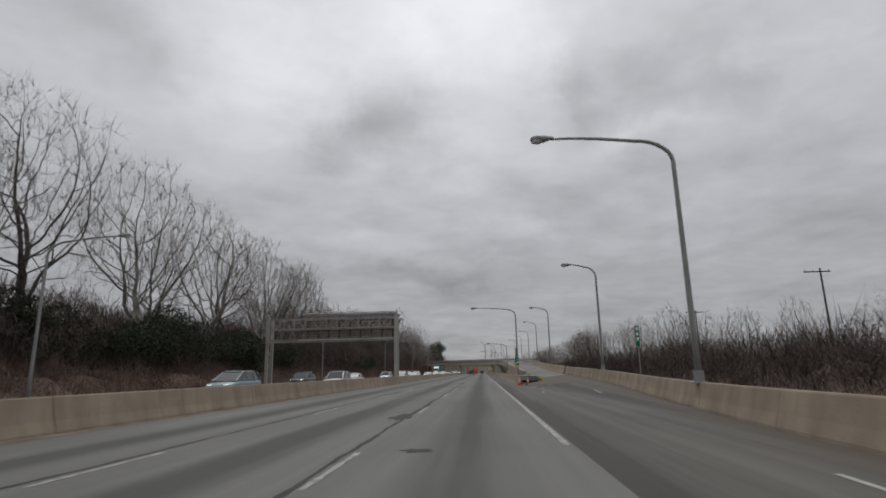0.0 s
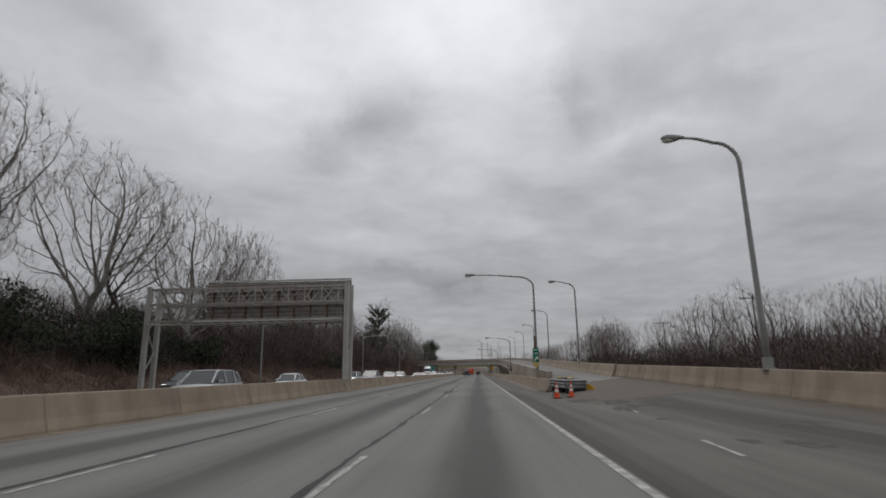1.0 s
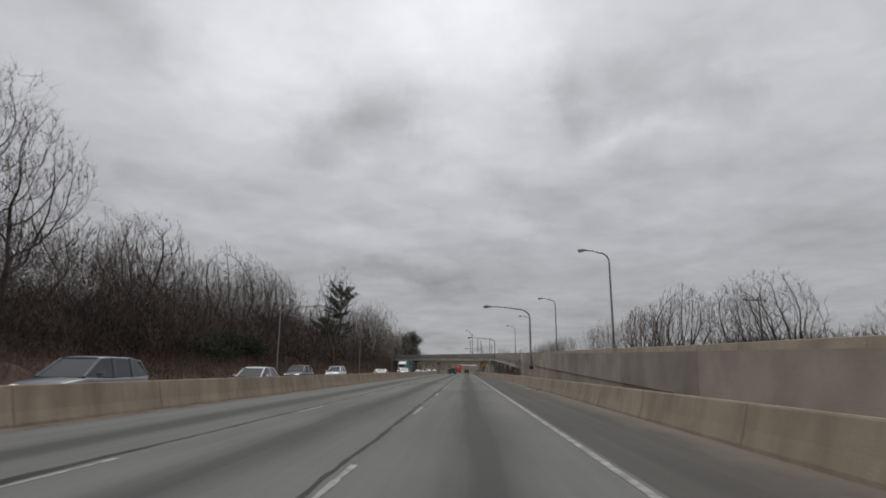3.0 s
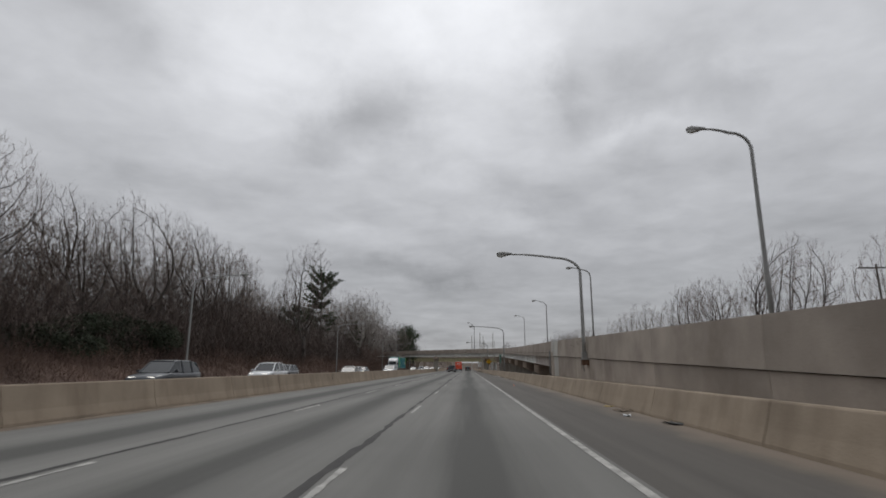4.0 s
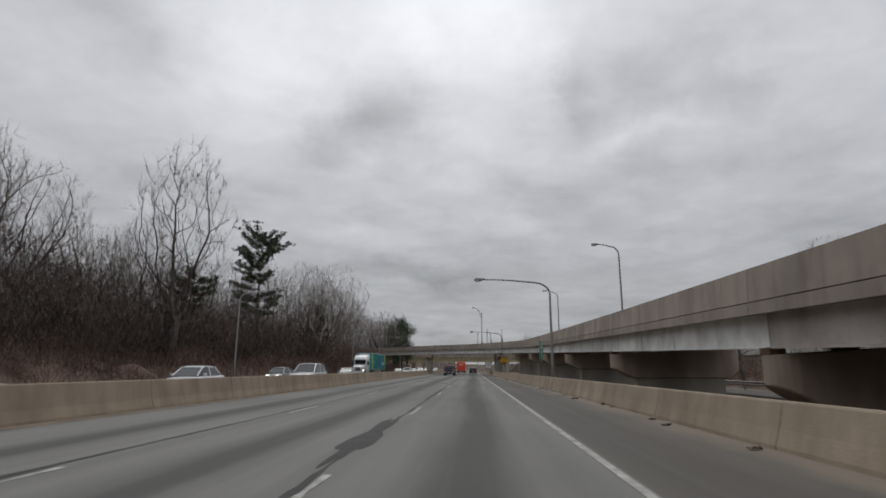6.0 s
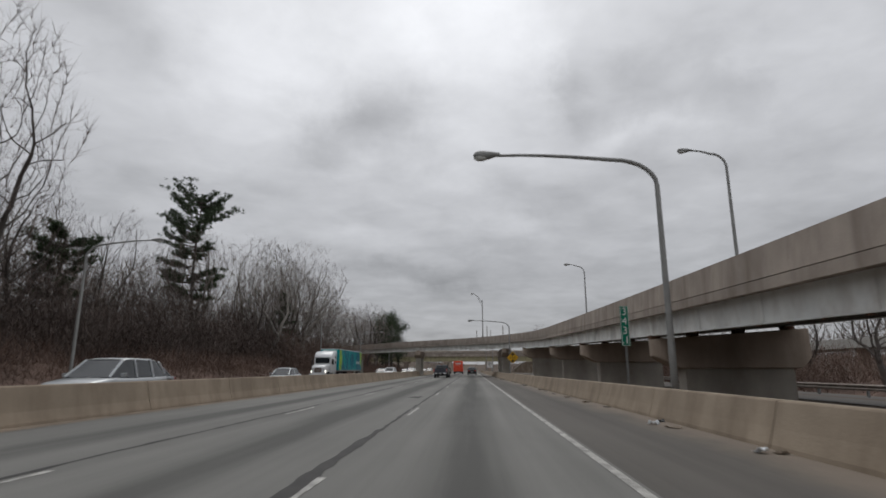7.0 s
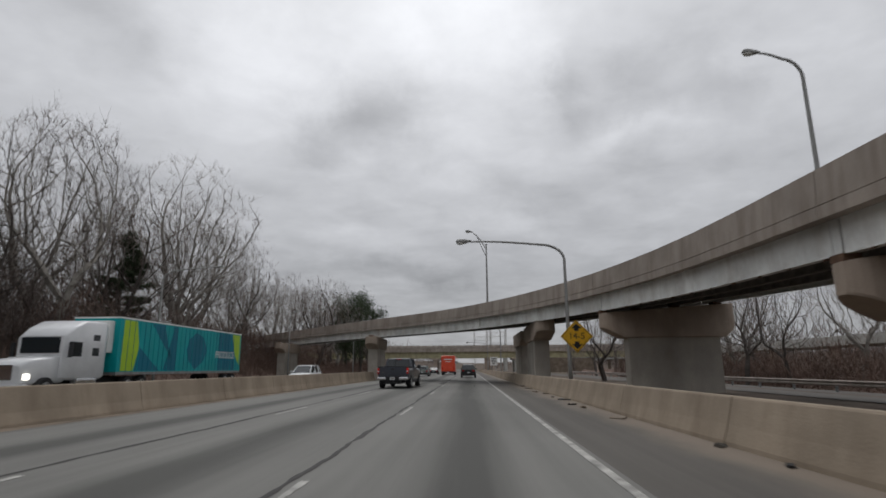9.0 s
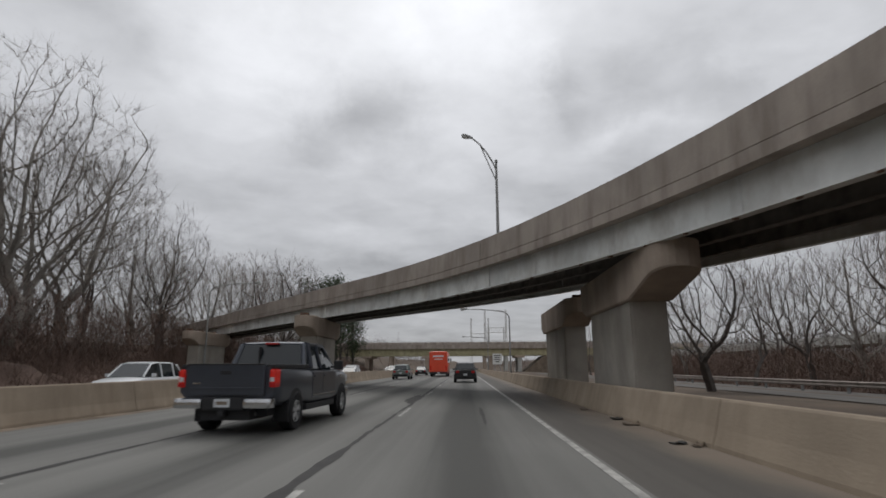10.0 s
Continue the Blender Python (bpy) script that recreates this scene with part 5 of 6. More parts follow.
def car(x, y, rz, kind, paint, label, lit=True):
    """A sedan, suv or van. Local y is ahead; lit: headlights on."""
    dims = {"sedan": (4.7, 0.91, 1.44, 0.33), "suv": (4.75, 0.95, 1.72, 0.37), "van": (5.1, 0.99, 1.72, 0.36), "crossover": (4.5, 0.92, 1.62, 0.35)}[kind]
    L, w, H, r = dims
    t = thing("car", label, "car", (x, y, -0.02 if x < -11 else 0.0), rz, "traffic")
    h = L / 2
    belt = H * 0.60
    if kind == "sedan":
        st = [(-h, w * 0.80, 0.42, belt - 0.02), (-h + 0.15, w * 0.93, 0.28, belt + 0.03), (-h + 1.0, w, 0.24, belt + 0.02), (0, w, 0.22, belt), (h - 1.35, w, 0.24, belt - 0.02), (h - 0.4, w * 0.95, 0.26, belt - 0.16), (h - 0.08, w * 0.85, 0.30, belt - 0.28), (h, w * 0.72, 0.36, belt - 0.36)]
        cb = [(-h + 0.55, w * 0.86, w * 0.80, belt, belt + 0.05), (-h + 1.25, w * 0.90, w * 0.70, belt, H - 0.07), (-h + 1.9, w * 0.92, w * 0.70, belt, H - 0.03), (0.1, w * 0.92, w * 0.70, belt, H - 0.03), (0.45, w * 0.92, w * 0.70, belt, H - 0.10), (h - 1.15, w * 0.88, w * 0.82, belt - 0.03, belt)]
    else:
        st = [(-h, w * 0.84, 0.45, belt), (-h + 0.12, w * 0.95, 0.32, belt + 0.05), (-h + 0.9, w, 0.28, belt + 0.02), (0, w, 0.26, belt), (h - 1.25, w, 0.28, belt), (h - 0.35, w * 0.95, 0.30, belt - 0.12), (h - 0.06, w * 0.87, 0.34, belt - 0.24), (h, w * 0.75, 0.40, belt - 0.36)]
        fr = h - (0.95 if kind == "van" else 1.2)
        cb = [(-h + 0.12, w * 0.90, w * 0.80, belt, belt + 0.12), (-h + 0.48, w * 0.92, w * 0.71, belt, H - 0.13), (-h + 0.95, w * 0.93, w * 0.72, belt, H - 0.05), (0.0, w * 0.93, w * 0.72, belt, H - 0.04), (0.35, w * 0.93, w * 0.70, belt, H - 0.09), (fr, w * 0.90, w * 0.84, belt - 0.02, belt + 0.02)]
    hull("body", st, paint, t)
    cabin(t, cb, paint)
    for sg in (-1, 1):
        a, b = cb[-1], cb[-2]
        pillar(t, (sg * a[2], a[0], a[4]), (sg * b[2], b[0], b[4]), 0.045, paint)
        a, b = cb[0], cb[1]
        pillar(t, (sg * a[2], a[0], a[4]), (sg * b[2], b[0], b[4]), 0.06, paint)
        m = cb[3]
        pillar(t, (sg * (m[1] + 0.005), -0.25, belt), (sg * (m[2] + 0.005), -0.3, m[4]), 0.045, paint)
        if kind != "sedan":
            pillar(t, (sg * (m[1] + 0.005), -1.3, belt), (sg * (m[2] + 0.005), -1.3, m[4]), 0.05, paint)
        for yy in (-h + 0.78, h - 0.85):
            wheel(t, sg * (w - 0.07), yy, r, 0.22, sg)
        bm = bmesh.new()
        box(bm, sg * 0.52 - 0.18, sg * 0.52 + 0.18, h - 0.24, h - 0.10, belt - 0.34, belt - 0.20, bevel=0.03)
        part("headlight", bm, M["headlight"] if lit else M["clear"], t)
        bm = bmesh.new()
        box(bm, sg * 0.66 - 0.14, sg * 0.66 + 0.14, -h - 0.02, -h + 0.12, belt - 0.22, belt - 0.04, bevel=0.02)
        part("tail_light", bm, M["redlens"], t)
        bm = bmesh.new()
        box(bm, sg * (w + 0.10) - 0.09, sg * (w + 0.10) + 0.09, h - 1.62, h - 1.52, belt + 0.02, belt + 0.16, bevel=0.03)
        part("mirror", bm, paint, t)
    well_shades(t, w, (-h + 0.78, h - 0.85), r, r)
    part("grille", boxes((-0.42, 0.42, h - 0.06, h + 0.012, belt - 0.48, belt - 0.34), bevel=0.01), M["plastic"], t)
    part("bumper", boxes((-w * 0.86, w * 0.86, -h - 0.05, -h + 0.1, 0.36, 0.55), (-w * 0.80, w * 0.80, h - 0.12, h + 0.02, 0.30, 0.44), bevel=0.03), M["plastic"], t)
    part("number_plate", boxes((-0.16, 0.16, -h - 0.065, -h - 0.055, 0.60, 0.76)), M["plate"], t)
    return t


P = {k: paint_mat("paint_" + k, c, 0.3, mt) for k, c, mt in (("silver", (0.42, 0.44, 0.45), 0.5), ("white", (0.68, 0.69, 0.70), 0.0), ("dark", (0.05, 0.055, 0.062), 0.3), ("blue_grey", (0.24, 0.31, 0.34), 0.3), ("black", (0.018, 0.019, 0.02), 0.1), ("slate", (0.066, 0.074, 0.092), 0.35), ("orange", (0.72, 0.075, 0.03), 0.0), ("tan", (0.30, 0.28, 0.24), 0.3), ("grey", (0.16, 0.17, 0.18), 0.4), ("green_grey", (0.17, 0.20, 0.19), 0.3))}

# oncoming traffic
for x, y, kind, c, lab in ((-16.7, 37.5, "van", "blue_grey", "pale blue-grey minivan with its headlights on"), (-13.0, 51.0, "crossover", "silver", "silver crossover in the oncoming lanes"), (-20.2, 63.0, "suv", "dark", "dark grey sport utility car in the oncoming lanes"),
                           (-16.7, 74.0, "sedan", "white", "white sedan with its headlights on"), (-13.0, 92.5, "suv", "grey", "grey sport utility car in the oncoming lanes"), (-16.7, 99.0, "crossover", "silver", "silver crossover with its headlights on"),
                           (-13.0, 108.0, "sedan", "white", "white sedan close to the median"), (-16.7, 129.0, "suv", "dark", "dark sport utility car in the oncoming lanes"), (-16.7, 145.0, "suv", "white", "white sport utility car with its headlights on"),
                           (-13.0, 160.0, "sedan", "tan", "tan sedan with its headlights on"), (-20.2, 160.0, "crossover", "grey", "grey crossover in the oncoming lanes"), (-16.7, 181.0, "sedan", "white", "white sedan in the oncoming lanes"), (-13.0, 192.0, "suv", "silver", "silver sport utility car in the oncoming lanes"),
                           (-20.2, 206.0, "sedan", "grey", "grey sedan in the oncoming lanes"), (-16.7, 222.0, "sedan", "silver", "silver sedan in the oncoming lanes"), (-14.2, 270.0, "crossover", "white", "white crossover in the oncoming lanes"), (-18.0, 284.0, "sedan", "silver", "silver sedan in the oncoming lanes"),
                           (-13.5, 312.0, "sedan", "white", "white sedan under the flyover"), (-17.0, 330.0, "suv", "white", "white sport utility car beyond the flyover"), (-20.5, 344.0, "sedan", "silver", "silver sedan beyond the flyover"), (-13.5, 352.0, "suv", "grey", "grey sport utility car beyond the flyover"), (-17.0, 372.0, "sedan", "white", "white sedan far up the road")):
    car(x, y, 180, kind, P[c], lab)
# traffic ahead
car(0.15, 296.0, 0, "suv", P["black"], "black sport utility car driving ahead", lit=False)
car(-6.9, 309.0, 0, "crossover", P["green_grey"], "grey-green crossover driving ahead", lit=False)
car(-7.0, 338.0, 0, "sedan", P["dark"], "dark sedan driving ahead", lit=False)


def pickup(x, y, rz):
    t = thing("pickup_truck", "dark slate pickup truck with chrome rear bumper", "pickup truck", (x, y, 0), rz)
    p = P["slate"]
    w, h, r = 1.0, 2.9, 0.40
    hull("body", [(-h + 0.10, w * 0.97, 0.72, 1.33), (-h + 0.5, w, 0.55, 1.34), (-0.75, w, 0.50, 1.34), (-0.6, w, 0.45, 1.28), (1.0, w, 0.45, 1.27), (1.75, w, 0.50, 1.28), (2.5, w * 0.98, 0.55, 1.22), (2.82, w * 0.90, 0.60, 1.12), (h, w * 0.78, 0.66, 0.98)], p, t)
    for sg in (-1, 1):
        part("bed_rail", boxes((sg * 0.93 - 0.06, sg * 0.93 + 0.06, -h + 0.1, -0.78, 1.30, 1.385), bevel=0.02), M["plastic"], t)
    part("bed_cover", boxes((-0.88, 0.88, -h + 0.12, -0.80, 1.335, 1.37)), M["plastic"], t, "black bed cover")
    bm = boxes((-0.80, 0.80, -h + 0.02, -h + 0.12, 0.78, 1.38), bevel=0.025)
    tg = part("tailgate", bm, p, t)
    part("handle", boxes((-0.11, 0.11, -h + 0.005, -h + 0.025, 1.19, 1.26), bevel=0.008), M["plastic"], tg)
    part("spoiler_lip", boxes((-0.80, 0.80, -h - 0.005, -h + 0.06, 1.37, 1.40), bevel=0.01), M["plastic"], tg)
    part("crease", boxes((-0.74, 0.74, -h + 0.008, -h + 0.022, 0.90, 0.935), bevel=0.004), p, tg)
    part("badge", boxes((-0.68, -0.52, -h + 0.012, -h + 0.021, 1.0, 1.03)), M["chrome"], tg)
    for sg in (-1, 1):
        tl = part("tail_light", boxes((min(sg * 0.885, sg * 1.008), max(sg * 0.885, sg * 1.008), -h + 0.05, -h + 0.34, 0.93, 1.29), bevel=0.045), M["taillight"], t, "lit red tail light")
        part("reversing_light", boxes((min(sg * 0.90, sg * 0.985), max(sg * 0.90, sg * 0.985), -h + 0.042, -h + 0.2, 1.04, 1.13), bevel=0.012), M["clear"], tl)
        part("dark_lens", boxes((min(sg * 0.895, sg * 1.011), max(sg * 0.895, sg * 1.011), -h + 0.044, -h + 0.3, 0.945, 1.02), bevel=0.012), M["redlens"], tl)
        part("rear_bumper", boxes((min(sg * 0.42, sg), max(sg * 0.42, sg), -h - 0.10, -h + 0.16, 0.53, 0.73), bevel=0.075), M["chrome"], t, "chrome bumper end")
    part("bumper_centre", boxes((-0.43, 0.43, -h - 0.07, -h + 0.1, 0.50, 0.74), bevel=0.03), M["plastic"], t)
    part("number_plate", boxes((-0.16, 0.16, -h - 0.085, -h - 0.075, 0.56, 0.72)), M["plate"], t)
    part("plate_bars", boxes((-0.11, 0.11, -h - 0.089, -h - 0.086, 0.61, 0.67)), M["dirt"], t)
    part("tow_hitch", boxes((-0.06, 0.06, -h - 0.12, -h + 0.2, 0.40, 0.50)), M["plastic"], t)
    # cab
    cb = [(-0.82, 0.90, 0.86, 1.30, 1.34), (-0.60, 0.91, 0.76, 1.30, 1.86), (-0.35, 0.92, 0.76, 1.29, 1.90), (0.55, 0.92, 0.75, 1.28, 1.90), (0.85, 0.92, 0.74, 1.28, 1.84), (1.72, 0.90, 0.84, 1.26, 1.29)]
    cabin(t, cb, p, 0.04)
    for sg in (-1, 1):
        for a, b, q in (((sg * 0.86, -0.82, 1.34), (sg * 0.76, -0.60, 1.87), 0.06), ((sg * 0.91, -0.50, 1.30), (sg * 0.765, -0.42, 1.89), 0.085), ((sg * 0.92, 0.28, 1.30), (sg * 0.76, 0.22, 1.89), 0.055), ((sg * 0.84, 1.72, 1.29), (sg * 0.75, 0.85, 1.85), 0.05), ((sg * 0.775, -0.5, 1.885), (sg * 0.765, 0.8, 1.87), 0.045)):
            pillar(t, a, b, q, p)
        mr = part("mirror", boxes((sg * 1.12 - 0.12, sg * 1.12 + 0.12, 1.18, 1.30, 1.26, 1.50), bevel=0.04), M["plastic"], t)
        part("mirror_arm", boxes((sg * 0.98 - 0.07, sg * 0.98 + 0.07, 1.21, 1.27, 1.30, 1.36)), M["plastic"], mr)
        dr = part("front_door", boxes((sg * 1.0 - 0.012, sg * 1.0 + 0.012, 0.27, 1.38, 0.62, 1.22), bevel=0.01), p, t)
        part("door_handle", boxes((sg * 1.02 - 0.02, sg * 1.02 + 0.02, 0.33, 0.52, 1.10, 1.14), bevel=0.008), p, dr)
        dr = part("rear_door", boxes((sg * 1.0 - 0.012, sg * 1.0 + 0.012, -0.52, 0.255, 0.62, 1.22), bevel=0.01), p, t)
        part("door_handle", boxes((sg * 1.02 - 0.02, sg * 1.02 + 0.02, -0.46, -0.28, 1.10, 1.14), bevel=0.008), p, dr)
        part("side_trim", boxes((sg * 1.012 - 0.01, sg * 1.012 + 0.01, -0.5, 1.36, 0.66, 0.70)), M["chrome"], t)
        part("rocker", boxes((sg * 0.95 - 0.05, sg * 0.95 + 0.05, -0.9, 1.35, 0.36, 0.50), bevel=0.02), M["plastic"], t)
        part("badge", boxes((sg * 1.008 - 0.006, sg * 1.008 + 0.006, 1.75, 2.0, 1.08, 1.12)), M["chrome"], t)
        part("headlight", boxes((sg * 0.78 - 0.16, sg * 0.78 + 0.16, 2.62, 2.86, 0.92, 1.12), bevel=0.03), M["clear"], t)
        part("front_bumper", boxes((sg * 0.70 - 0.24, sg * 0.70 + 0.24, 2.70, 2.97, 0.52, 0.76), bevel=0.04), M["chrome"], t, "chrome bumper end")
        for yy in (-1.62, 2.05):
            wheel(t, sg * 0.90, yy, r, 0.28, sg)
        part("mud_flap", boxes((sg * 0.86 - 0.14, sg * 0.86 + 0.14, -2.12, -2.10, 0.22, 0.60)), M["rubber"], t)
    well_shades(t, w, (-1.62, 2.05), r, r + 0.02)
    part("chassis", boxes((-0.75, 0.75, -2.5, 2.5, 0.36, 0.62), (-0.5, 0.5, -2.8, -1.9, 0.30, 0.5)), M["plastic"], t)
    bm = bmesh.new()
    tube(bm, [(0.42, -2.7, 0.40), (0.55, -2.2, 0.40)], 0.05, 10)
    tube(bm, [(-0.86, -1.62, 0.40), (0.86, -1.62, 0.40)], 0.08, 8)
    part("exhaust", bm, M["galv"], t)
    part("brake_light", boxes((-0.16, 0.16, -0.68, -0.60, 1.865, 1.905)), M["redlens"], t)
    part("rear_window_bar", boxes((-0.26, -0.235, -0.80, -0.66, 1.36, 1.80)), M["plastic"], t)


pickup(-4.5, 259.7, -3.0)


def coach(x, y):
    t = thing("coach", "orange-red coach driving ahead with a black bumper", "bus", (x, y, 0), 0)
    hull("body", [(-6, 1.22, 0.55, 3.40), (-5.9, 1.27, 0.45, 3.48), (5.7, 1.27, 0.42, 3.48), (6, 1.15, 0.5, 3.2)], P["orange"], t)
    part("rear_grille", boxes((-0.9, 0.9, -6.03, -5.9, 0.75, 1.35), bevel=0.02), P["orange"], t)
    part("bumper", boxes((-1.26, 1.26, -6.08, -5.8, 0.36, 0.66), bevel=0.05), M["plastic"], t)
    part("writing", boxes((-0.75, 0.75, -6.04, -6.0, 2.72, 2.92), (-0.6, 0.6, -6.04, -6.0, 2.36, 2.46)), M["white_sign"], t, "pale unreadable lettering")
    for sg in (-1, 1):
        part("tail_light", boxes((sg * 1.08 - 0.09, sg * 1.08 + 0.09, -6.05, -5.9, 0.9, 1.5), bevel=0.02), M["taillight"], t)
        part("side_window", boxes((sg * 1.272 - 0.006, sg * 1.272 + 0.006, -5.2, 5.2, 1.9, 2.9)), M["glass"], t)
        part("mirror", boxes((sg * 1.45 - 0.1, sg * 1.45 + 0.1, 5.8, 6.1, 2.2, 2.7), bevel=0.04), M["plastic"], t)
        for yy in (-3.6, -2.4, 3.6):
            wheel(t, sg * 1.12, yy, 0.5, 0.3, sg)
    part("number_plate", boxes((-0.16, 0.16, -6.1, -6.085, 0.44, 0.58)), M["plate"], t)


coach(-3.6, 330.5)

M["teal"] = mat("teal_trailer_wrap", (0.0, 0.30, 0.32), 0.4, var=0.12, scale=0.6, bump=0)
M["teal_dark"] = mat("dark_teal_wrap", (0.0, 0.13, 0.20), 0.4, var=0.12, scale=0.6, bump=0)
M["lime"] = mat("lime_wrap", (0.36, 0.55, 0.03), 0.4, var=0.1, scale=0.6, bump=0)


def semi(x, y):
    """Tractor and box trailer heading back along the road. Local -y is ahead of it."""
    t = thing("semi_trailer", "teal and lime box trailer with white lettering", "semi-trailer", (x, y, -0.02), 0)
    part("box", boxes((-1.3, 1.3, 0, 16.1, 1.15, 4.1), bevel=0.03), M["teal"], t)
    part("roof_rail", boxes((-1.32, 1.32, -0.02, 16.12, 4.06, 4.14)), M["white_sign"], t)
    part("bottom_rail", boxes((-1.31, 1.31, 0, 16.1, 1.05, 1.2)), M["galv"], t)
    for shape, k in (([(0.3, 1.25), (1.5, 1.25), (1.9, 2.6), (1.5, 4.0), (0.3, 4.0)], "lime"), ([(1.9, 2.6), (4.2, 1.25), (1.6, 1.25)], "teal_dark"), ([(3.0, 4.0), (4.4, 4.0), (5.4, 2.0)], "teal_dark"), ([(4.6, 1.25), (6.0, 1.25), (6.0, 4.0), (5.6, 4.0)], "teal_dark"),
                     ([(7.6, 1.9), (8.6, 1.3), (9.8, 1.9), (10.2, 2.7), (9.6, 3.5), (8.5, 3.8), (7.6, 3.3), (7.3, 2.6)], "teal_dark"), ([(12.0, 1.25), (15.0, 1.25), (15.0, 4.0), (12.0, 4.0)], "teal_dark"), ([(15.0, 2.4), (15.9, 1.6), (15.9, 4.0), (14.4, 4.0)], "lime")):
        bm = bmesh.new()
        prism(bm, shape, "x", 1.301, 1.306 + 0.003 * (k == "lime"))
        part("wrap_shape", bm, M[k], t)
    for k in range(31):
        part("side_rib", boxes((1.302, 1.318, 0.30 + 0.515 * k, 0.335 + 0.515 * k, 1.22, 4.04)), M["teal_dark"] if k % 3 else M["teal"], t)
    lettering("wording", "PRODUCE", 0.72, M["white_sign"], t, pose(1.320, 13.2, 2.35) @ pose(0, 0, 0, 90, 0, 90))
    for sg in (-1, 1):
        for yy in (13.6, 14.9):
            wheel(t, sg * 1.1, yy, 0.5, 0.4, sg)
        part("landing_leg", boxes((sg * 0.9 - 0.08, sg * 0.9 + 0.08, 3.2, 3.4, 0.1, 1.1)), M["galv"], t)
    part("reefer_unit", boxes((-1.0, 1.0, -0.45, 0, 2.2, 3.9), bevel=0.06), M["white_sign"], t)
    c = thing("truck_tractor", "white sleeper tractor hauling a box trailer", "truck", (x, y - 0.9, -0.02), 180)
    wp = P["white"]
    hull("sleeper", [(-0.1, 1.18, 0.9, 3.6), (0.1, 1.22, 0.85, 3.75), (1.6, 1.22, 0.85, 3.7), (2.3, 1.2, 0.85, 3.35), (2.9, 1.12, 0.9, 2.9)], wp, c)
    hull("hood", [(2.5, 1.05, 0.75, 2.05), (3.6, 0.98, 0.7, 1.9), (4.6, 0.92, 0.65, 1.75), (4.9, 0.80, 0.7, 1.5)], wp, c)
    part("windshield", boxes((-0.95, 0.95, 2.72, 2.93, 2.1, 2.85), bevel=0.02), M["glass"], c)
    part("grille", boxes((-0.5, 0.5, 4.86, 4.93, 0.9, 1.55), bevel=0.03), M["chrome"], c)
    part("bumper", boxes((-1.15, 1.15, 4.7, 5.0, 0.35, 0.72), bevel=0.06), wp, c)
    part("chassis", boxes((-0.5, 0.5, -4.5, 2.5, 0.6, 0.95)), M["plastic"], c)
    for sg in (-1, 1):
        part("side_window", boxes((sg * 1.20 - 0.025, sg * 1.20 + 0.025, 1.75, 2.55, 1.95, 2.65), bevel=0.015), M["glass"], c)
        part("sleeper_window", boxes((sg * 1.21 - 0.02, sg * 1.21 + 0.02, 0.5, 1.0, 2.0, 2.4), (sg * 1.21 - 0.02, sg * 1.21 + 0.02, 0.5, 1.0, 2.75, 3.05), bevel=0.012), M["glass"], c)
        part("headlight", boxes((sg * 0.85 - 0.14, sg * 0.85 + 0.14, 4.5, 4.75, 0.9, 1.15), bevel=0.04), M["headlight"], c)
        part("mirror", boxes((sg * 1.42 - 0.09, sg * 1.42 + 0.09, 2.75, 2.85, 1.9, 2.6), bevel=0.03), M["plastic"], c)
        part("fuel_tank", boxes((sg * 1.0 - 0.22, sg * 1.0 + 0.22, 0.4, 1.9, 0.42, 0.95), bevel=0.12), M["chrome"], c)
        for yy in (-3.6, -2.3, 3.7):
            wheel(c, sg * (1.0 if yy > 0 else 1.02), yy, 0.5, 0.36, sg)


semi(-19.9, 250.2)


# ---- vegetation ----
def limb_mesh(groups, name, material, parent, sides=0):
    """Many tapered bars (p0, p1, r0, r1) as one mesh; groups of (bars, sides)."""
    verts, faces = [], []
    if sides:
        groups = [(groups, sides)]
    for (p0, p1, r0, r1), n in ((b, k) for g, k in groups for b in g):
        d = p1 - p0
        ln = math.sqrt(d @ d) + 1e-9
        d = d / ln
        a = np.cross(d, (0.0, 0.0, 1.0) if abs(d[2]) < 0.9 else (1.0, 0.0, 0.0))
        a = a / math.sqrt(a @ a)
        b = np.cross(d, a)
        i = len(verts)
        if n == 1:
            verts += [p0 - a * r0, p0 + a * r0, p1]
            faces.append((i, i + 1, i + 2))
            continue
        if n == 2:
            verts += [p0 - a * r0, p0 + a * r0, p1 + a * r1, p1 - a * r1]
            faces.append((i, i + 1, i + 2, i + 3))
            continue
        for k in range(n):
            q = 2 * math.pi * k / n
            verts.append(p0 + (a * math.cos(q) + b * math.sin(q)) * r0)
        for k in range(n):
            q = 2 * math.pi * k / n
            verts.append(p1 + (a * math.cos(q) + b * math.sin(q)) * r1)
        for k in range(n):
            m = (k + 1) % n
            faces.append((i + k, i + m, i + n + m, i + n + k))
    return mesh_of(name, verts, faces, material, parent)


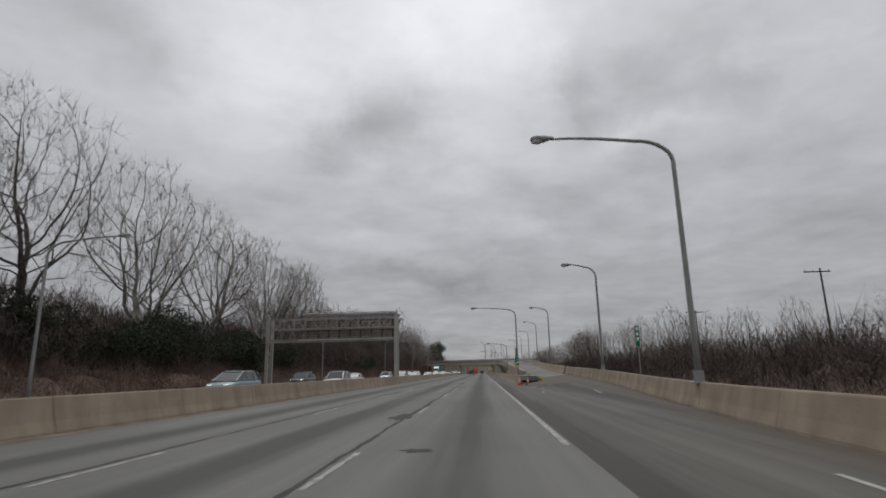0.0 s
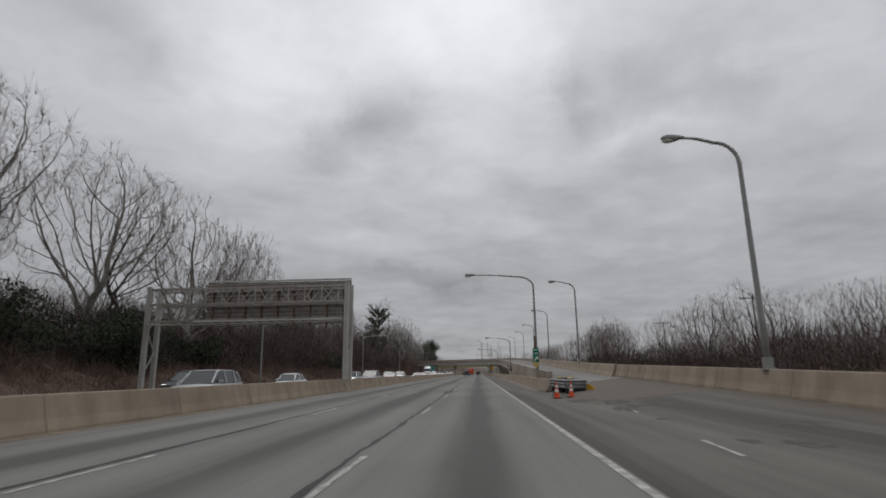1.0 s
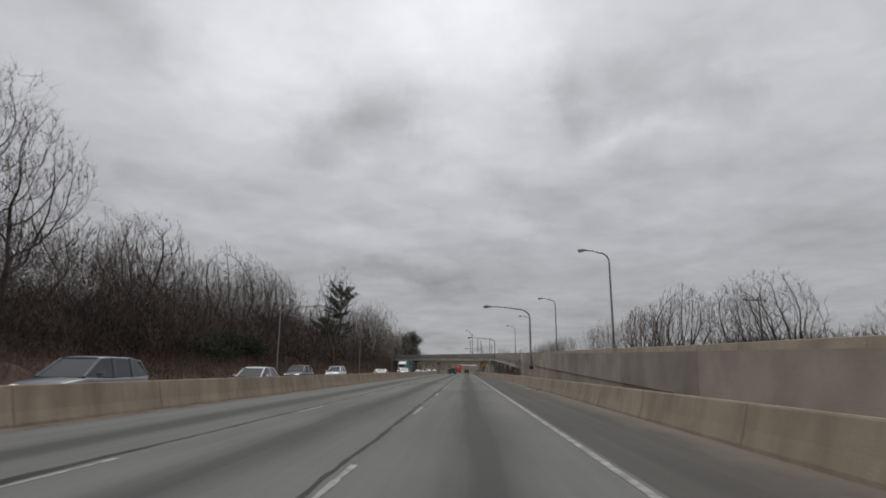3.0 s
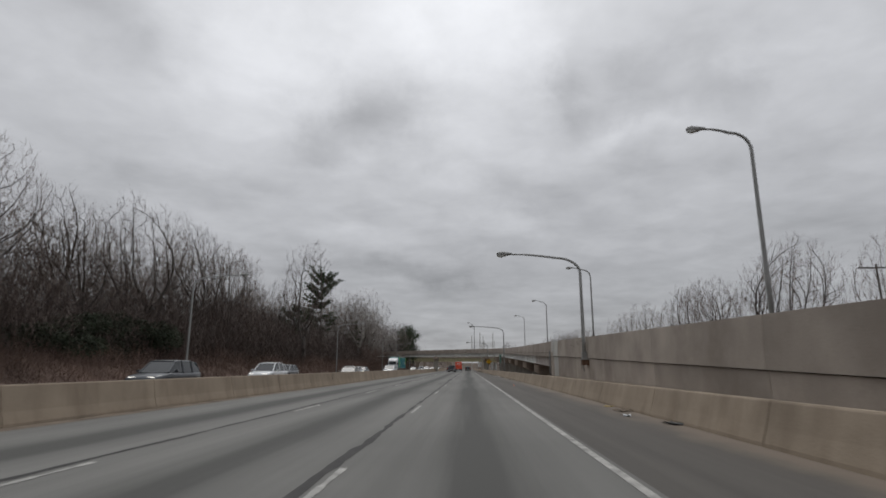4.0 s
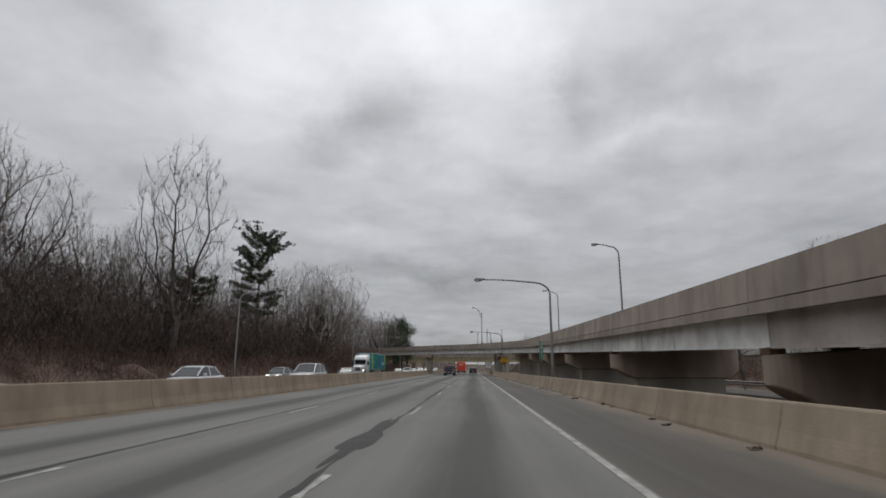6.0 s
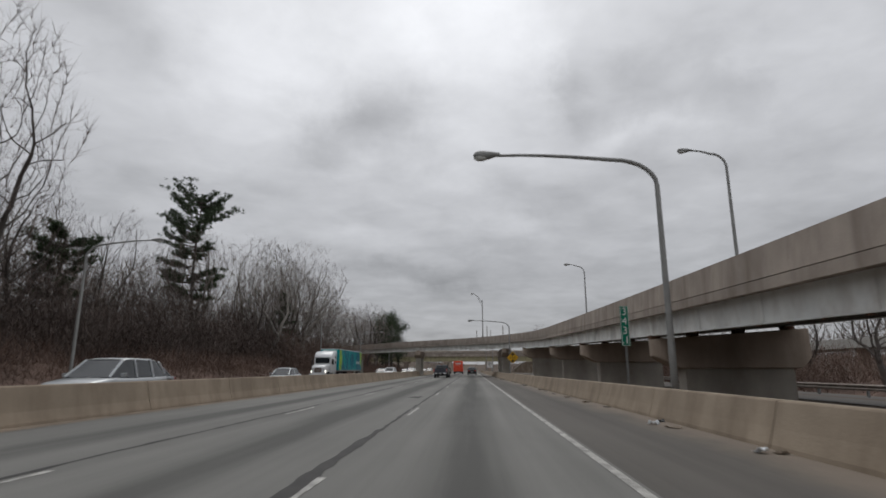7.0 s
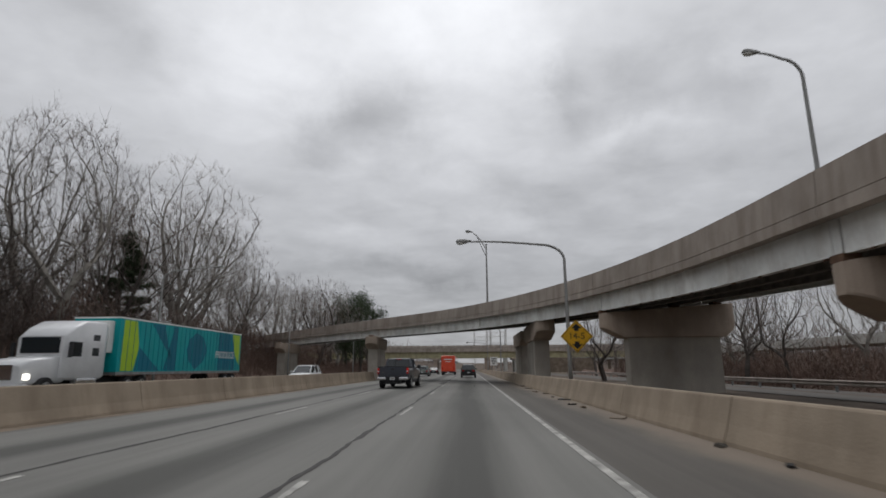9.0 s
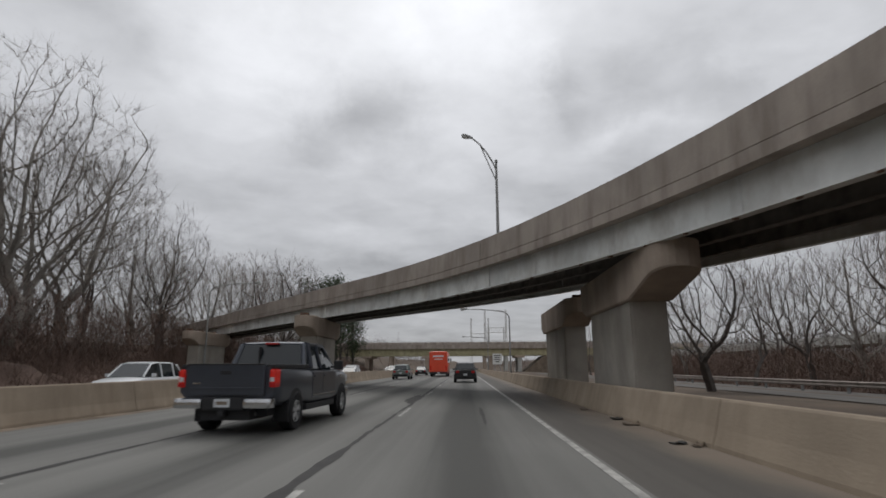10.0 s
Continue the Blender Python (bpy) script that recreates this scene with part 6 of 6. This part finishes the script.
def bare_tree(rng, bark, cz=6.0, rx=4.4, rz=4.0, fork=2.2, forks=3, points=900, droop=0.0, girth=0.2, rise=0.15, twigs=5, low=0.0):
    """A leafless tree 10 m high whose limbs grow towards free room in a rounded crown, with a haze of fine twigs."""
    # room to grow into: more of it towards the crown's outline, in uneven lobes
    p = rng.normal(size=(points * 3, 3))
    p /= np.linalg.norm(p, axis=1)[:, None]
    lob = np.array([1.0 + 0.5 * noise.noise((q[0] * 1.7, q[1] * 1.7, q[2] * 1.7 + 9 * rx)) for q in p])
    p = p * (rng.uniform(0.02, 1.0, len(p)) ** 0.30 * np.minimum(1.05, lob))[:, None] * (rx, rx, rz) + (0, 0, cz)
    free = p[p[:, 2] > 1.6 + low][:points]
    step, reach, kill = 0.30, 2.6, 0.33
    pos, par, drn = [np.zeros(3)], [-1], [np.array((0.0, 0.0, 1.0))]
    for k in range(int(fork / step)):
        d = drn[-1] + rng.normal(0, 0.07, 3)
        d[2] = max(d[2], 0.6)
        d /= math.sqrt(d @ d)
        pos.append(pos[-1] + d * step)
        par.append(len(pos) - 2)
        drn.append(d)
    root = len(pos) - 1
    a0 = rng.uniform(0, 6.28)
    for c in range(forks):
        az = a0 + 6.283 * c / forks + rng.uniform(-0.4, 0.4)
        d = np.array((math.cos(az) * 0.75, math.sin(az) * 0.75, 1.0 if c else 1.6))
        d /= math.sqrt(d @ d)
        b, at = root - int(rng.integers(0, 3)) if root > 4 else root, 0
        for k in range(int(rng.uniform(3, 7))):
            d = d + rng.normal(0, 0.16, 3)
            d /= math.sqrt(d @ d)
            pos.append(pos[b] + d * step)
            par.append(b)
            drn.append(d)
            b = len(pos) - 1
    best = np.full(len(free), 1e9)
    who = np.zeros(len(free), int)
    seen = 0
    kids = collections.Counter()
    for it in range(64):
        new_p = np.array(pos[seen:])
        d2 = np.linalg.norm(free[:, None] - new_p[None], axis=2)
        j = d2.argmin(1)
        m = d2[np.arange(len(free)), j]
        up = m < best
        best[up], who[up] = m[up], j[up] + seen
        seen = len(pos)
        keep = best > kill
        free, best, who = free[keep], best[keep], who[keep]
        if len(free) == 0:
            break
        pull = collections.defaultdict(lambda: np.zeros(3))
        lim = max(reach, best.min() + 0.3)
        for q, w, dist in zip(free, who, best):
            if dist < lim:
                pull[w] = pull[w] + (q - pos[w]) / dist
        grown = 0
        for w, v in pull.items():
            if kids[w] > 2:
                continue
            v = v / (math.sqrt(v @ v) + 1e-9) + 0.6 * drn[w] + rng.normal(0, 0.14, 3) + np.array((0, 0, rise * 0.3))
            v /= math.sqrt(v @ v)
            pos.append(pos[w] + v * step)
            par.append(w)
            drn.append(v)
            kids[w] += 1
            grown += 1
        if grown == 0:
            break
    n = len(pos)
    load = np.zeros(n)
    for i in range(n - 1, 0, -1):
        load[i] = max(load[i], 1.0)
        load[par[i]] += load[i]
    load[0] = max(load[0], load[1])
    rad = np.maximum(girth * (load / load[0]) ** 0.60, 0.0042)
    thick, thin, fine = [], [], []
    for i in range(1, n):
        q = par[i]
        r0 = rad[q] if load[i] > 0.5 * load[q] else min(rad[q], rad[i] * 1.25)
        (thick if rad[i] > 0.013 else thin).append((pos[q], pos[i], r0, rad[i]))
        if rad[i] < 0.022 and i > 8:
            tip = load[i] < 3
            for c in range(twigs if tip else max(1, twigs // 3)):
                d = drn[i] * (0.8 if tip else 0.4) + rng.normal(0, 0.45, 3) + np.array((0, 0, 0.22 - droop))
                d /= math.sqrt(d @ d)
                ln = rng.uniform(0.25, 0.9)
                fine.append((pos[i], pos[i] + d * ln, 0.0062, 0.002))
    t = thing("tree", "leafless grey-barked tree with spreading limbs", "tree", (0, 0, -200), 0, "bare roadside trees")
    limb_mesh([(thick, 4)], "trunk", bark, t)
    limb_mesh([(thin, 2), (fine, 1)], "crown", M["pale_twig"] if bark == M["pale_bark"] else M["twig"], t)["kind"] = "stuff"
    t["top"] = float(max(p[2] for p in pos) + 0.15)
    return t


rng = np.random.default_rng(11)
kinds = [bare_tree(rng, M["pale_bark"], 6.2, 3.7, 3.7, 2.0, 4, 1500, girth=0.25), bare_tree(rng, M["bark"], 6.1, 3.0, 3.9, 2.6, 3, 1250, girth=0.20), bare_tree(rng, M["bark"], 6.0, 2.2, 4.0, 3.2, 3, 1050, girth=0.17, rise=0.4), bare_tree(rng, M["dark_bark"], 5.8, 3.4, 4.1, 1.8, 4, 1300, girth=0.25),
         bare_tree(rng, M["bark"], 4.9, 3.6, 5.0, 0.6, 5, 1200, droop=0.1, girth=0.055, rise=0.4, low=-1.2), bare_tree(rng, M["pale_bark"], 6.5, 3.1, 3.5, 3.4, 3, 1200, girth=0.20)]
LABELS = ("pale-barked leafless tree with wide crooked limbs", "leafless grey tree with a twiggy crown", "slender leafless tree with rising limbs", "dark-barked leafless tree at the roadside", "low leafless tree with drooping twigs", "pale leafless tree with a tall trunk")


def plant(k, x, y, top, turn, z=None, lean=0.0):
    """A copy of one kind of tree whose crown reaches the height top."""
    z = hill(x, y) - 0.1 if z is None else z
    f = max(2.5, top - z) / kinds[k]["top"]
    w = f * min(1.3, max(1.0, 12 / (top - z + 2)))
    c = copy_thing(kinds[k], pose(x, y, z, lean, 0, turn) @ Matrix.Diagonal((w, w, f, 1)))
    tagged(c, LABELS[k])
    if "top" in c:
        del c["top"]
    return c


def skyline(y):
    return knots(y, (-30, 20, 60, 100, 114, 131, 150, 175, 200, 222, 240, 267, 295, 312, 351, 420), (24, 26, 25.5, 25, 23, 21, 20, 21, 21.5, 18.5, 18, 21, 26, 21, 22, 20))


rng = np.random.default_rng(23)
# the wooded bank beyond the oncoming lanes, row behind row
TALL = ((-36, 56, 25.5, 0), (-38, 76, 26.0, 0), (-37, 93, 25.0, 0), (-37, 111, 25.0, 2), (-39, 118, 24.0, 1), (-37, 182, 20.5, 1), (-31.5, 204, 25.5, 2), (-36, 288, 28.5, 0), (-39, 298, 25.5, 0), (-35, 276, 20.0, 3), (-34, 264, 23.0, 5), (-43, 256, 24.0, 1), (-37, 241, 19.5, 1), (-39, 268, 25.0, 0), (-36, 40, 26, 1), (-36, 310, 21.5, 1))
for row_x, step, fac in ((-38, 9.5, 0.98), (-47, 11.0, 1.05)):
    y = -8.0 if row_x > -40 else 122.0
    while y < 410:
        yy = y + rng.uniform(-2, 2)
        xx = row_x + rng.uniform(-2.5, 2.5) + (6 if yy > 330 else 0)
        if (abs(yy - 248) > 6 or row_x < -40) and min(abs(q[1] - yy) for q in TALL) > (4.5 if yy < 122 else 2.5):
            k = int(rng.choice((0, 0, 1, 5, 2) if yy < 125 else (1, 3, 3, 1, 2) if yy < 285 else (0, 1, 0, 3, 1)))
            plant(k, xx, yy, skyline(yy) * fac * rng.uniform(0.82, 1.04), rng.uniform(0, 360))
        y += step * rng.uniform(0.85, 1.2)
# the tallest trees of the bank
for x, y, top, k in TALL:
    plant(k, x, y, top, rng.uniform(0, 360))
# low scrub trees at the wood's edge
y = 104.0
while y < 300:
    if abs(y - 249) > 3:
        plant(4, -32.5 + rng.uniform(-1.5, 1.5), y, rng.uniform(7.5, 11.5), rng.uniform(0, 360))
    y += rng.uniform(6, 9)
# bare trees on the river side
for x, y, top, k in ((22, 78, 8.5, 1), (25, 86, 9.0, 0), (24, 96, 8.8, 0), (28, 104, 8.0, 3), (23, 62, 6.5, 4), (21, 112, 8.2, 3), (25, 124, 9.5, 3), (29, 136, 10.5, 1), (27, 146, 12.5, 3), (31, 153, 12.8, 3), (29, 165, 12.0, 1), (33, 176, 13.5, 3), (35, 186, 14.0, 3), (30, 195, 12.5, 1),
                     (36, 205, 13.0, 0), (34, 220, 13, 1), (37, 236, 12.5, 2), (34, 250, 12.0, 5), (33, 262, 12.5, 0), (36, 274, 13, 5), (31, 285, 13.5, 1), (33, 280, 12.5, 1), (36, 290, 14, 2), (33, 300, 13, 1), (35, 296, 13.5, 0), (30, 305, 12, 2), (38, 315, 14, 1), (13.5, 277, 9.5, 3), (33, 330, 13, 0), (28, 345, 12, 1), (36, 360, 13, 1), (30, 380, 12, 2), (26, 34, 6.0, 4), (30, 20, 6.5, 4), (32, 90.6, 11.5, 3), (38, 96, 11.0, 1), (36, 78, 9.5, 1), (40, 110, 11.0, 3), (37, 66, 9.0, 2)):
    plant(k, x, y, top, rng.uniform(0, 360))
y = 14.0
while y < 118:
    plant(4, 20.5 + rng.uniform(-1.5, 3.0), y, rng.uniform(3.4, 5.0), rng.uniform(0, 360))
    y += rng.uniform(6, 9)
for o in kinds:
    for c in list(o.children):
        bpy.data.objects.remove(c)
    bpy.data.objects.remove(o)


def blades(rng, base, length, width, lean, name, material, label, category, curve=0.25, short=False):
    """A stand of thin stems: base points (n, 3), one bent blade each, or one straight splinter if short."""
    n = len(base)
    ln = length * rng.uniform(0.5, 1.15, n)
    az_ = rng.uniform(0, 2 * np.pi, n)
    tilt = np.abs(rng.normal(0, lean, n))
    d = np.stack([np.cos(az_) * np.sin(tilt), np.sin(az_) * np.sin(tilt), np.cos(tilt)], 1)
    az2 = rng.uniform(0, 2 * np.pi, n)
    s = np.stack([np.cos(az2), np.sin(az2), np.zeros(n)], 1) * (width * rng.uniform(0.5, 1.4, n))[:, None]
    tip = base + d * ln[:, None] + rng.normal(0, curve, (n, 3)) * (ln * 0.35)[:, None]
    if short:
        v = np.stack([base - s, base + s, tip], 1).reshape(-1, 3)
        f = [(a, a + 1, a + 2) for a in range(0, 3 * n, 3)]
    else:
        mid = base + d * (ln * 0.55)[:, None] + rng.normal(0, curve, (n, 3)) * (ln * 0.12)[:, None]
        v = np.stack([base - s, base + s, mid + s * 0.7, mid - s * 0.7, tip], 1).reshape(-1, 3)
        i = np.arange(n) * 5
        f = [(a, a + 1, a + 2, a + 3) for a in i] + [(a + 3, a + 2, a + 4) for a in i]
    ob = mesh_of(name, v, f, material)
    return tagged(ob, label, category, "", "stuff")


def thicket(seed, x0, x1, y0, y1, n, length, mound, label, zfun=hill, width=0.012):
    """Brambles and saplings over a low bumpy mat."""
    rng = np.random.default_rng(seed)
    nx, ny = max(4, int(abs(x1 - x0) / 1.0)), max(4, int((y1 - y0) / 1.1))
    def mat_z(x, y):
        edge_f = min(1.0, (x - x0) / 2.0, (x1 - x) / 2.0, (y - y0) / 5.0, (y1 - y) / 5.0)
        return zfun(x, y) + mound * max(0.0, edge_f) * (0.55 + 0.6 * noise.noise((x * 0.35, y * 0.3, seed)) + 0.35 * noise.noise((x * 0.9, y * 0.8, seed + 5))) - 0.05
    rows = [[(x, y, mat_z(x, y)) for x in np.linspace(x0, x1, nx)] for y in np.linspace(y0, y1, ny)]
    m = sheet("bramble_mat", rows, M["brush"], "stuff", "low mat of brown brambles", "brambles")
    xs, ysr = rng.uniform(x0, x1, n), rng.uniform(y0, y1, n)
    base = np.array([(x, y, mat_z(x, y) - 0.05) for x, y in zip(xs, ysr)])
    blades(rng, base, length, width, 0.85, "thicket", M["brush"], label, "thicket", 0.6)


thicket(1, -40, -26.6, -20, 140, 20000, 1.7, 1.5, "red-brown leafless thicket on the bank")
thicket(2, -40, -26.6, 122, 292, 22000, 2.0, 1.7, "red-brown leafless thicket under the trees")
thicket(3, -38, -26.6, 282, 420, 9000, 2.0, 1.6, "brown leafless thicket beyond the flyover")
thicket(4, 17.5, 30, -10, 120, 8000, 1.2, 2.2, "brown leafless thicket behind the exit barrier")
thicket(5, 19.5, 34, 120, 160, 6000, 2.0, 1.9, "brown leafless thicket beside the ramp")
thicket(6, 33, 50, 160, 400, 5000, 1.4, 1.8, "dark brown thicket beyond the parallel road")
thicket(7, 30, 60, -10, 160, 3000, 1.8, 1.8, "brown undergrowth along the river bank")

def tangle(seed, x0, x1, y0, y1, n, low, high, label, material, width=0.03):
    """Interlaced twigs and vines that fill the wood's foot, in clumps of uneven height."""
    rng = np.random.default_rng(seed)
    base = []
    while len(base) < n:
        x, y = rng.uniform(x0, x1), rng.uniform(y0, y1)
        top = low + (high - low) * max(0.0, min(1.0, 0.5 + 1.1 * noise.noise((x * 0.16, y * 0.13, seed))))
        base.append((x, y, hill(x, y) + top * rng.uniform(0, 1) ** 1.3))
    blades(rng, np.array(base), 1.15, width, 1.1, "undergrowth", material, label, "undergrowth", 1.0, True)


tangle(31, -41, -30.5, -10, 128, 85000, 2.5, 6.5, "tangled dark vines and twigs at the wood's foot", M["dark_brush"])
tangle(32, -42, -30.5, 122, 266, 130000, 3.0, 8.8, "tangled dark vines and twigs under tall trees", M["dark_brush"])
tangle(38, -62, -43, 118, 305, 90000, 5.0, 13.5, "dense grey-brown twigs deep in the wood", M["twig"], 0.05)
tangle(39, -58, -42, -10, 118, 25000, 2.0, 6.0, "grey-brown twigs behind the crest of the bank", M["twig"], 0.04)
tangle(33, -40, -29.5, 258, 345, 45000, 3.0, 7.5, "tangled brown undergrowth near the flyover", M["brush"])
tangle(37, 31.5, 36, 225, 345, 26000, 2.0, 4.6, "dense dark hedge along the parallel road", M["brush"])
tangle(36, -31.5, -26.9, -10, 405, 85000, 0.4, 2.8, "low tangle of brown brambles beside the oncoming lanes", M["brush"], 0.022)
tangle(34, 16.6, 28, 0, 122, 110000, 1.2, 3.9, "tangled brown hedge behind the exit barrier", M["dark_brush"], 0.02)
tangle(35, 33, 46, 165, 345, 45000, 2.2, 5.2, "tangled dark undergrowth on the river side", M["brush"])


def leaf_mass(rng, n, size, shape):
    """Random small leaves within a shape given as a function that returns points."""
    c = shape(n)
    a = rng.normal(size=(n, 3))
    a /= np.linalg.norm(a, axis=1)[:, None]
    b = np.cross(a, rng.normal(size=(n, 3)))
    b /= np.linalg.norm(b, axis=1)[:, None]
    s = (size * rng.uniform(0.6, 1.3, n))[:, None]
    v = np.stack([c - a * s, c + b * s * 0.45, c + a * s, c - b * s * 0.45], 1).reshape(-1, 3)
    f = [(i, i + 1, i + 2, i + 3) for i in np.arange(n) * 4]
    return v, f


def evergreen_shrub(seed, x, y, h, w):
    rng = np.random.default_rng(seed)
    t = thing("evergreen_shrub", "dense dark evergreen shrub on the bank", "shrub", (x, y, hill(x, y)), 0, "evergreen shrubs")
    lobes = rng.uniform(-1, 1, (16, 3)) * (w * 0.62, w * 0.62, h * 0.36) + (0, 0, h * 0.5)

    def shape(n):
        k = rng.integers(0, 16, n)
        p = rng.normal(size=(n, 3))
        p /= np.linalg.norm(p, axis=1)[:, None]
        q = lobes[k] + p * (rng.uniform(0.3, 1.0, n) ** 0.5)[:, None] * (w * 0.34, w * 0.34, h * 0.22)
        q[:, 2] = np.abs(q[:, 2])
        return q
    v, f = leaf_mass(rng, 9500, 0.15, shape)
    mesh_of("foliage", v, f, M["evergreen"], t)
    segs = [(np.zeros(3), np.array(l) * 0.9, 0.07, 0.02) for l in lobes]
    limb_mesh(segs, "stem", M["dark_bark"], t, 5)


for i, (x, y, h, w) in enumerate(((-33.5, 48, 5.4, 5.0), (-35, 55, 6.4, 5.5), (-34, 62, 6.6, 5.2), (-33.0, 70, 5.4, 5.2), (-34.5, 78, 6.0, 5.0), (-33.5, 86, 4.8, 4.6), (-36, 41, 5.6, 4.6), (-33.5, 150, 4.8, 5.6), (-33, 141, 4.4, 5.4))):
    evergreen_shrub(50 + i, x, y, h, w)


def pine(seed, x, y, top, label, bare=0.36, reach=0.2, head=0.0):
    """A conifer with flat layered boughs; head: how far the upper boughs sweep up into a ragged broad top."""
    rng = np.random.default_rng(seed)
    z = hill(x, y) - 0.1
    h = top - z
    t = thing("pine_tree", label, "pine", (x, y, z), 0, "pines")
    th = h * (1 - 0.10 * head)
    pts = [np.array((0.25 * math.sin(k * 0.7), 0.2 * math.cos(k * 0.9) - 0.2, th * k / 12)) for k in range(13)]
    stem = [(pts[k], pts[k + 1], 0.34 * (1 - k / 13.5), 0.34 * (1 - (k + 1) / 13.5)) for k in range(12)]
    segs, centres = [], []
    lev = int(h * 1.0)
    for i in range(lev):
        f = bare + (0.98 - bare) * i / lev
        g = (f - bare) / (1 - bare)
        if head and g < 0.45 and rng.uniform() < 0.25:
            continue
        base = pts[min(11, int(f * 12))] * 1.0
        base[2] = f * th
        for c in range(int(rng.integers(2, 5))):
            az_ = rng.uniform(0, 2 * math.pi)
            if head:
                prof = (0.75, 0.95, 0.6, 1.0, 1.05, 0.7)[min(5, int(g * 6))]
            else:
                prof = 0.2 + 1.0 * (1 - g)
            ln = h * reach * prof * rng.uniform(0.45, 1.15)
            up = 0.02 + head * 1.1 * max(0.0, g - 0.5) + rng.uniform(-0.08, 0.12)
            d = np.array((math.cos(az_), math.sin(az_), up))
            p = base
            m = 7
            for k in range(m):
                q = p + (d + np.array((0, 0, 0.09 * k - 0.12 + 0.05 * head * k * g))) * ln / m + rng.normal(0, 0.05, 3)
                segs.append((p, q, 0.09 * (1 - k / 9), 0.09 * (1 - (k + 1) / 9)))
                if k >= 2:
                    spread = 0.17 + 0.045 * k * ln / 5
                    for _ in range(9):
                        centres.append(q + rng.normal(0, 1, 3) * (spread, spread, 0.12) + np.array((0, 0, 0.10)))
                p = q
    limb_mesh([(stem, 8), (segs, 4)], "trunk", M["dark_bark"], t)
    cs = np.array(centres)
    per = 22
    n = len(cs) * per
    b = np.repeat(cs, per, 0) + rng.normal(0, 0.07, (n, 3))
    a = rng.normal(size=(n, 3)) + (0, 0, 0.5)
    a /= np.linalg.norm(a, axis=1)[:, None]
    s = np.cross(a, rng.normal(size=(n, 3)))
    s /= np.linalg.norm(s, axis=1)[:, None]
    v = np.stack([b - s * 0.028, b + s * 0.028, b + a * 0.36], 1).reshape(-1, 3)
    mesh_of("foliage", v, [(i, i + 1, i + 2) for i in np.arange(n) * 3], M["needles"], t)


pine(71, -40.4, 249.6, 29.3, "tall ragged white pine standing above bare trees", 0.34, 0.215, 1.0)
pine(72, -37.5, 279.0, 16.5, "dark drooping conifer among bare trees", 0.2, 0.22)
pine(73, -39.0, 222.0, 14.5, "dark spreading pine under taller trees", 0.45, 0.3, 0.3)


def ivy_tree(seed, x, y, top, w):
    rng = np.random.default_rng(seed)
    z = hill(x, y) - 0.1
    h = top - z
    t = thing("ivy_tree", "dark tree wrapped in evergreen ivy", "tree", (x, y, z), 0, "ivy-clad trees")
    pts = [np.array((0.3 * math.sin(k), 0.3 * math.cos(k * 1.3), h * 0.9 * k / 8)) for k in range(9)]
    segs = [(pts[k], pts[k + 1], 0.4 * (1 - k / 10), 0.4 * (1 - (k + 1) / 10)) for k in range(8)]
    ends = []
    for i in range(14):
        p = pts[int(rng.integers(3, 9))]
        az = rng.uniform(0, 6.28)
        q = p + np.array((math.cos(az) * w * 0.6, math.sin(az) * w * 0.6, rng.uniform(0.5, 3.0)))
        segs.append((p, q, 0.14, 0.04))
        ends += [q, (p + q) / 2]
    limb_mesh(segs, "trunk", M["dark_bark"], t, 6)
    cl = np.array(ends + pts[2:])

    def shape(n):
        k = rng.integers(0, len(cl), n)
        return cl[k] + rng.normal(size=(n, 3)) * (0.8, 0.8, 0.9)
    v, f = leaf_mass(rng, 6500, 0.2, shape)
    mesh_of("foliage", v, f, M["ivy"], t)


for i, (x, y, top, w) in enumerate(((-29, 352, 17.5, 4.5), (-27.5, 362, 19.5, 4.5), (-31, 372, 19, 5.0), (-28, 384, 18, 4.5))):
    ivy_tree(90 + i, x, y, top, w)

# distant wooded hills
rng = np.random.default_rng(41)
for nm, x0, x1, y0, y1, n, ln, lab in (("far_wood", 70, 100, 140, 520, 9000, 12.5, "grey-brown winter woods behind the viaduct"), ("far_wood", 95, 420, 60, 900, 13000, 11.0, "distant grey-brown winter woods on the river hills"), ("far_wood", -160, -62, -20, 700, 12000, 11.0, "grey-brown winter woods behind the bank"), ("far_wood", 30, 300, 480, 1100, 12000, 8.0, "distant winter woods beyond the bridges"), ("far_wood", -200, -24, 430, 900, 9000, 12.0, "distant winter woods beside the highway")):
    xs, ysr = rng.uniform(x0, x1, n), rng.uniform(y0, y1, n)
    tops = [ln * (0.75 + 0.5 * noise.noise((x * 0.05, y * 0.05, 3))) * rng.uniform(0, 1) ** 0.8 for x, y in zip(xs, ysr)]
    blades(rng, np.array([(x, y, hill(x, y) + h) for x, y, h in zip(xs, ysr, tops)]), 4.2, 0.10, 0.9, nm, M["twig"], lab, "wood", 0.8)
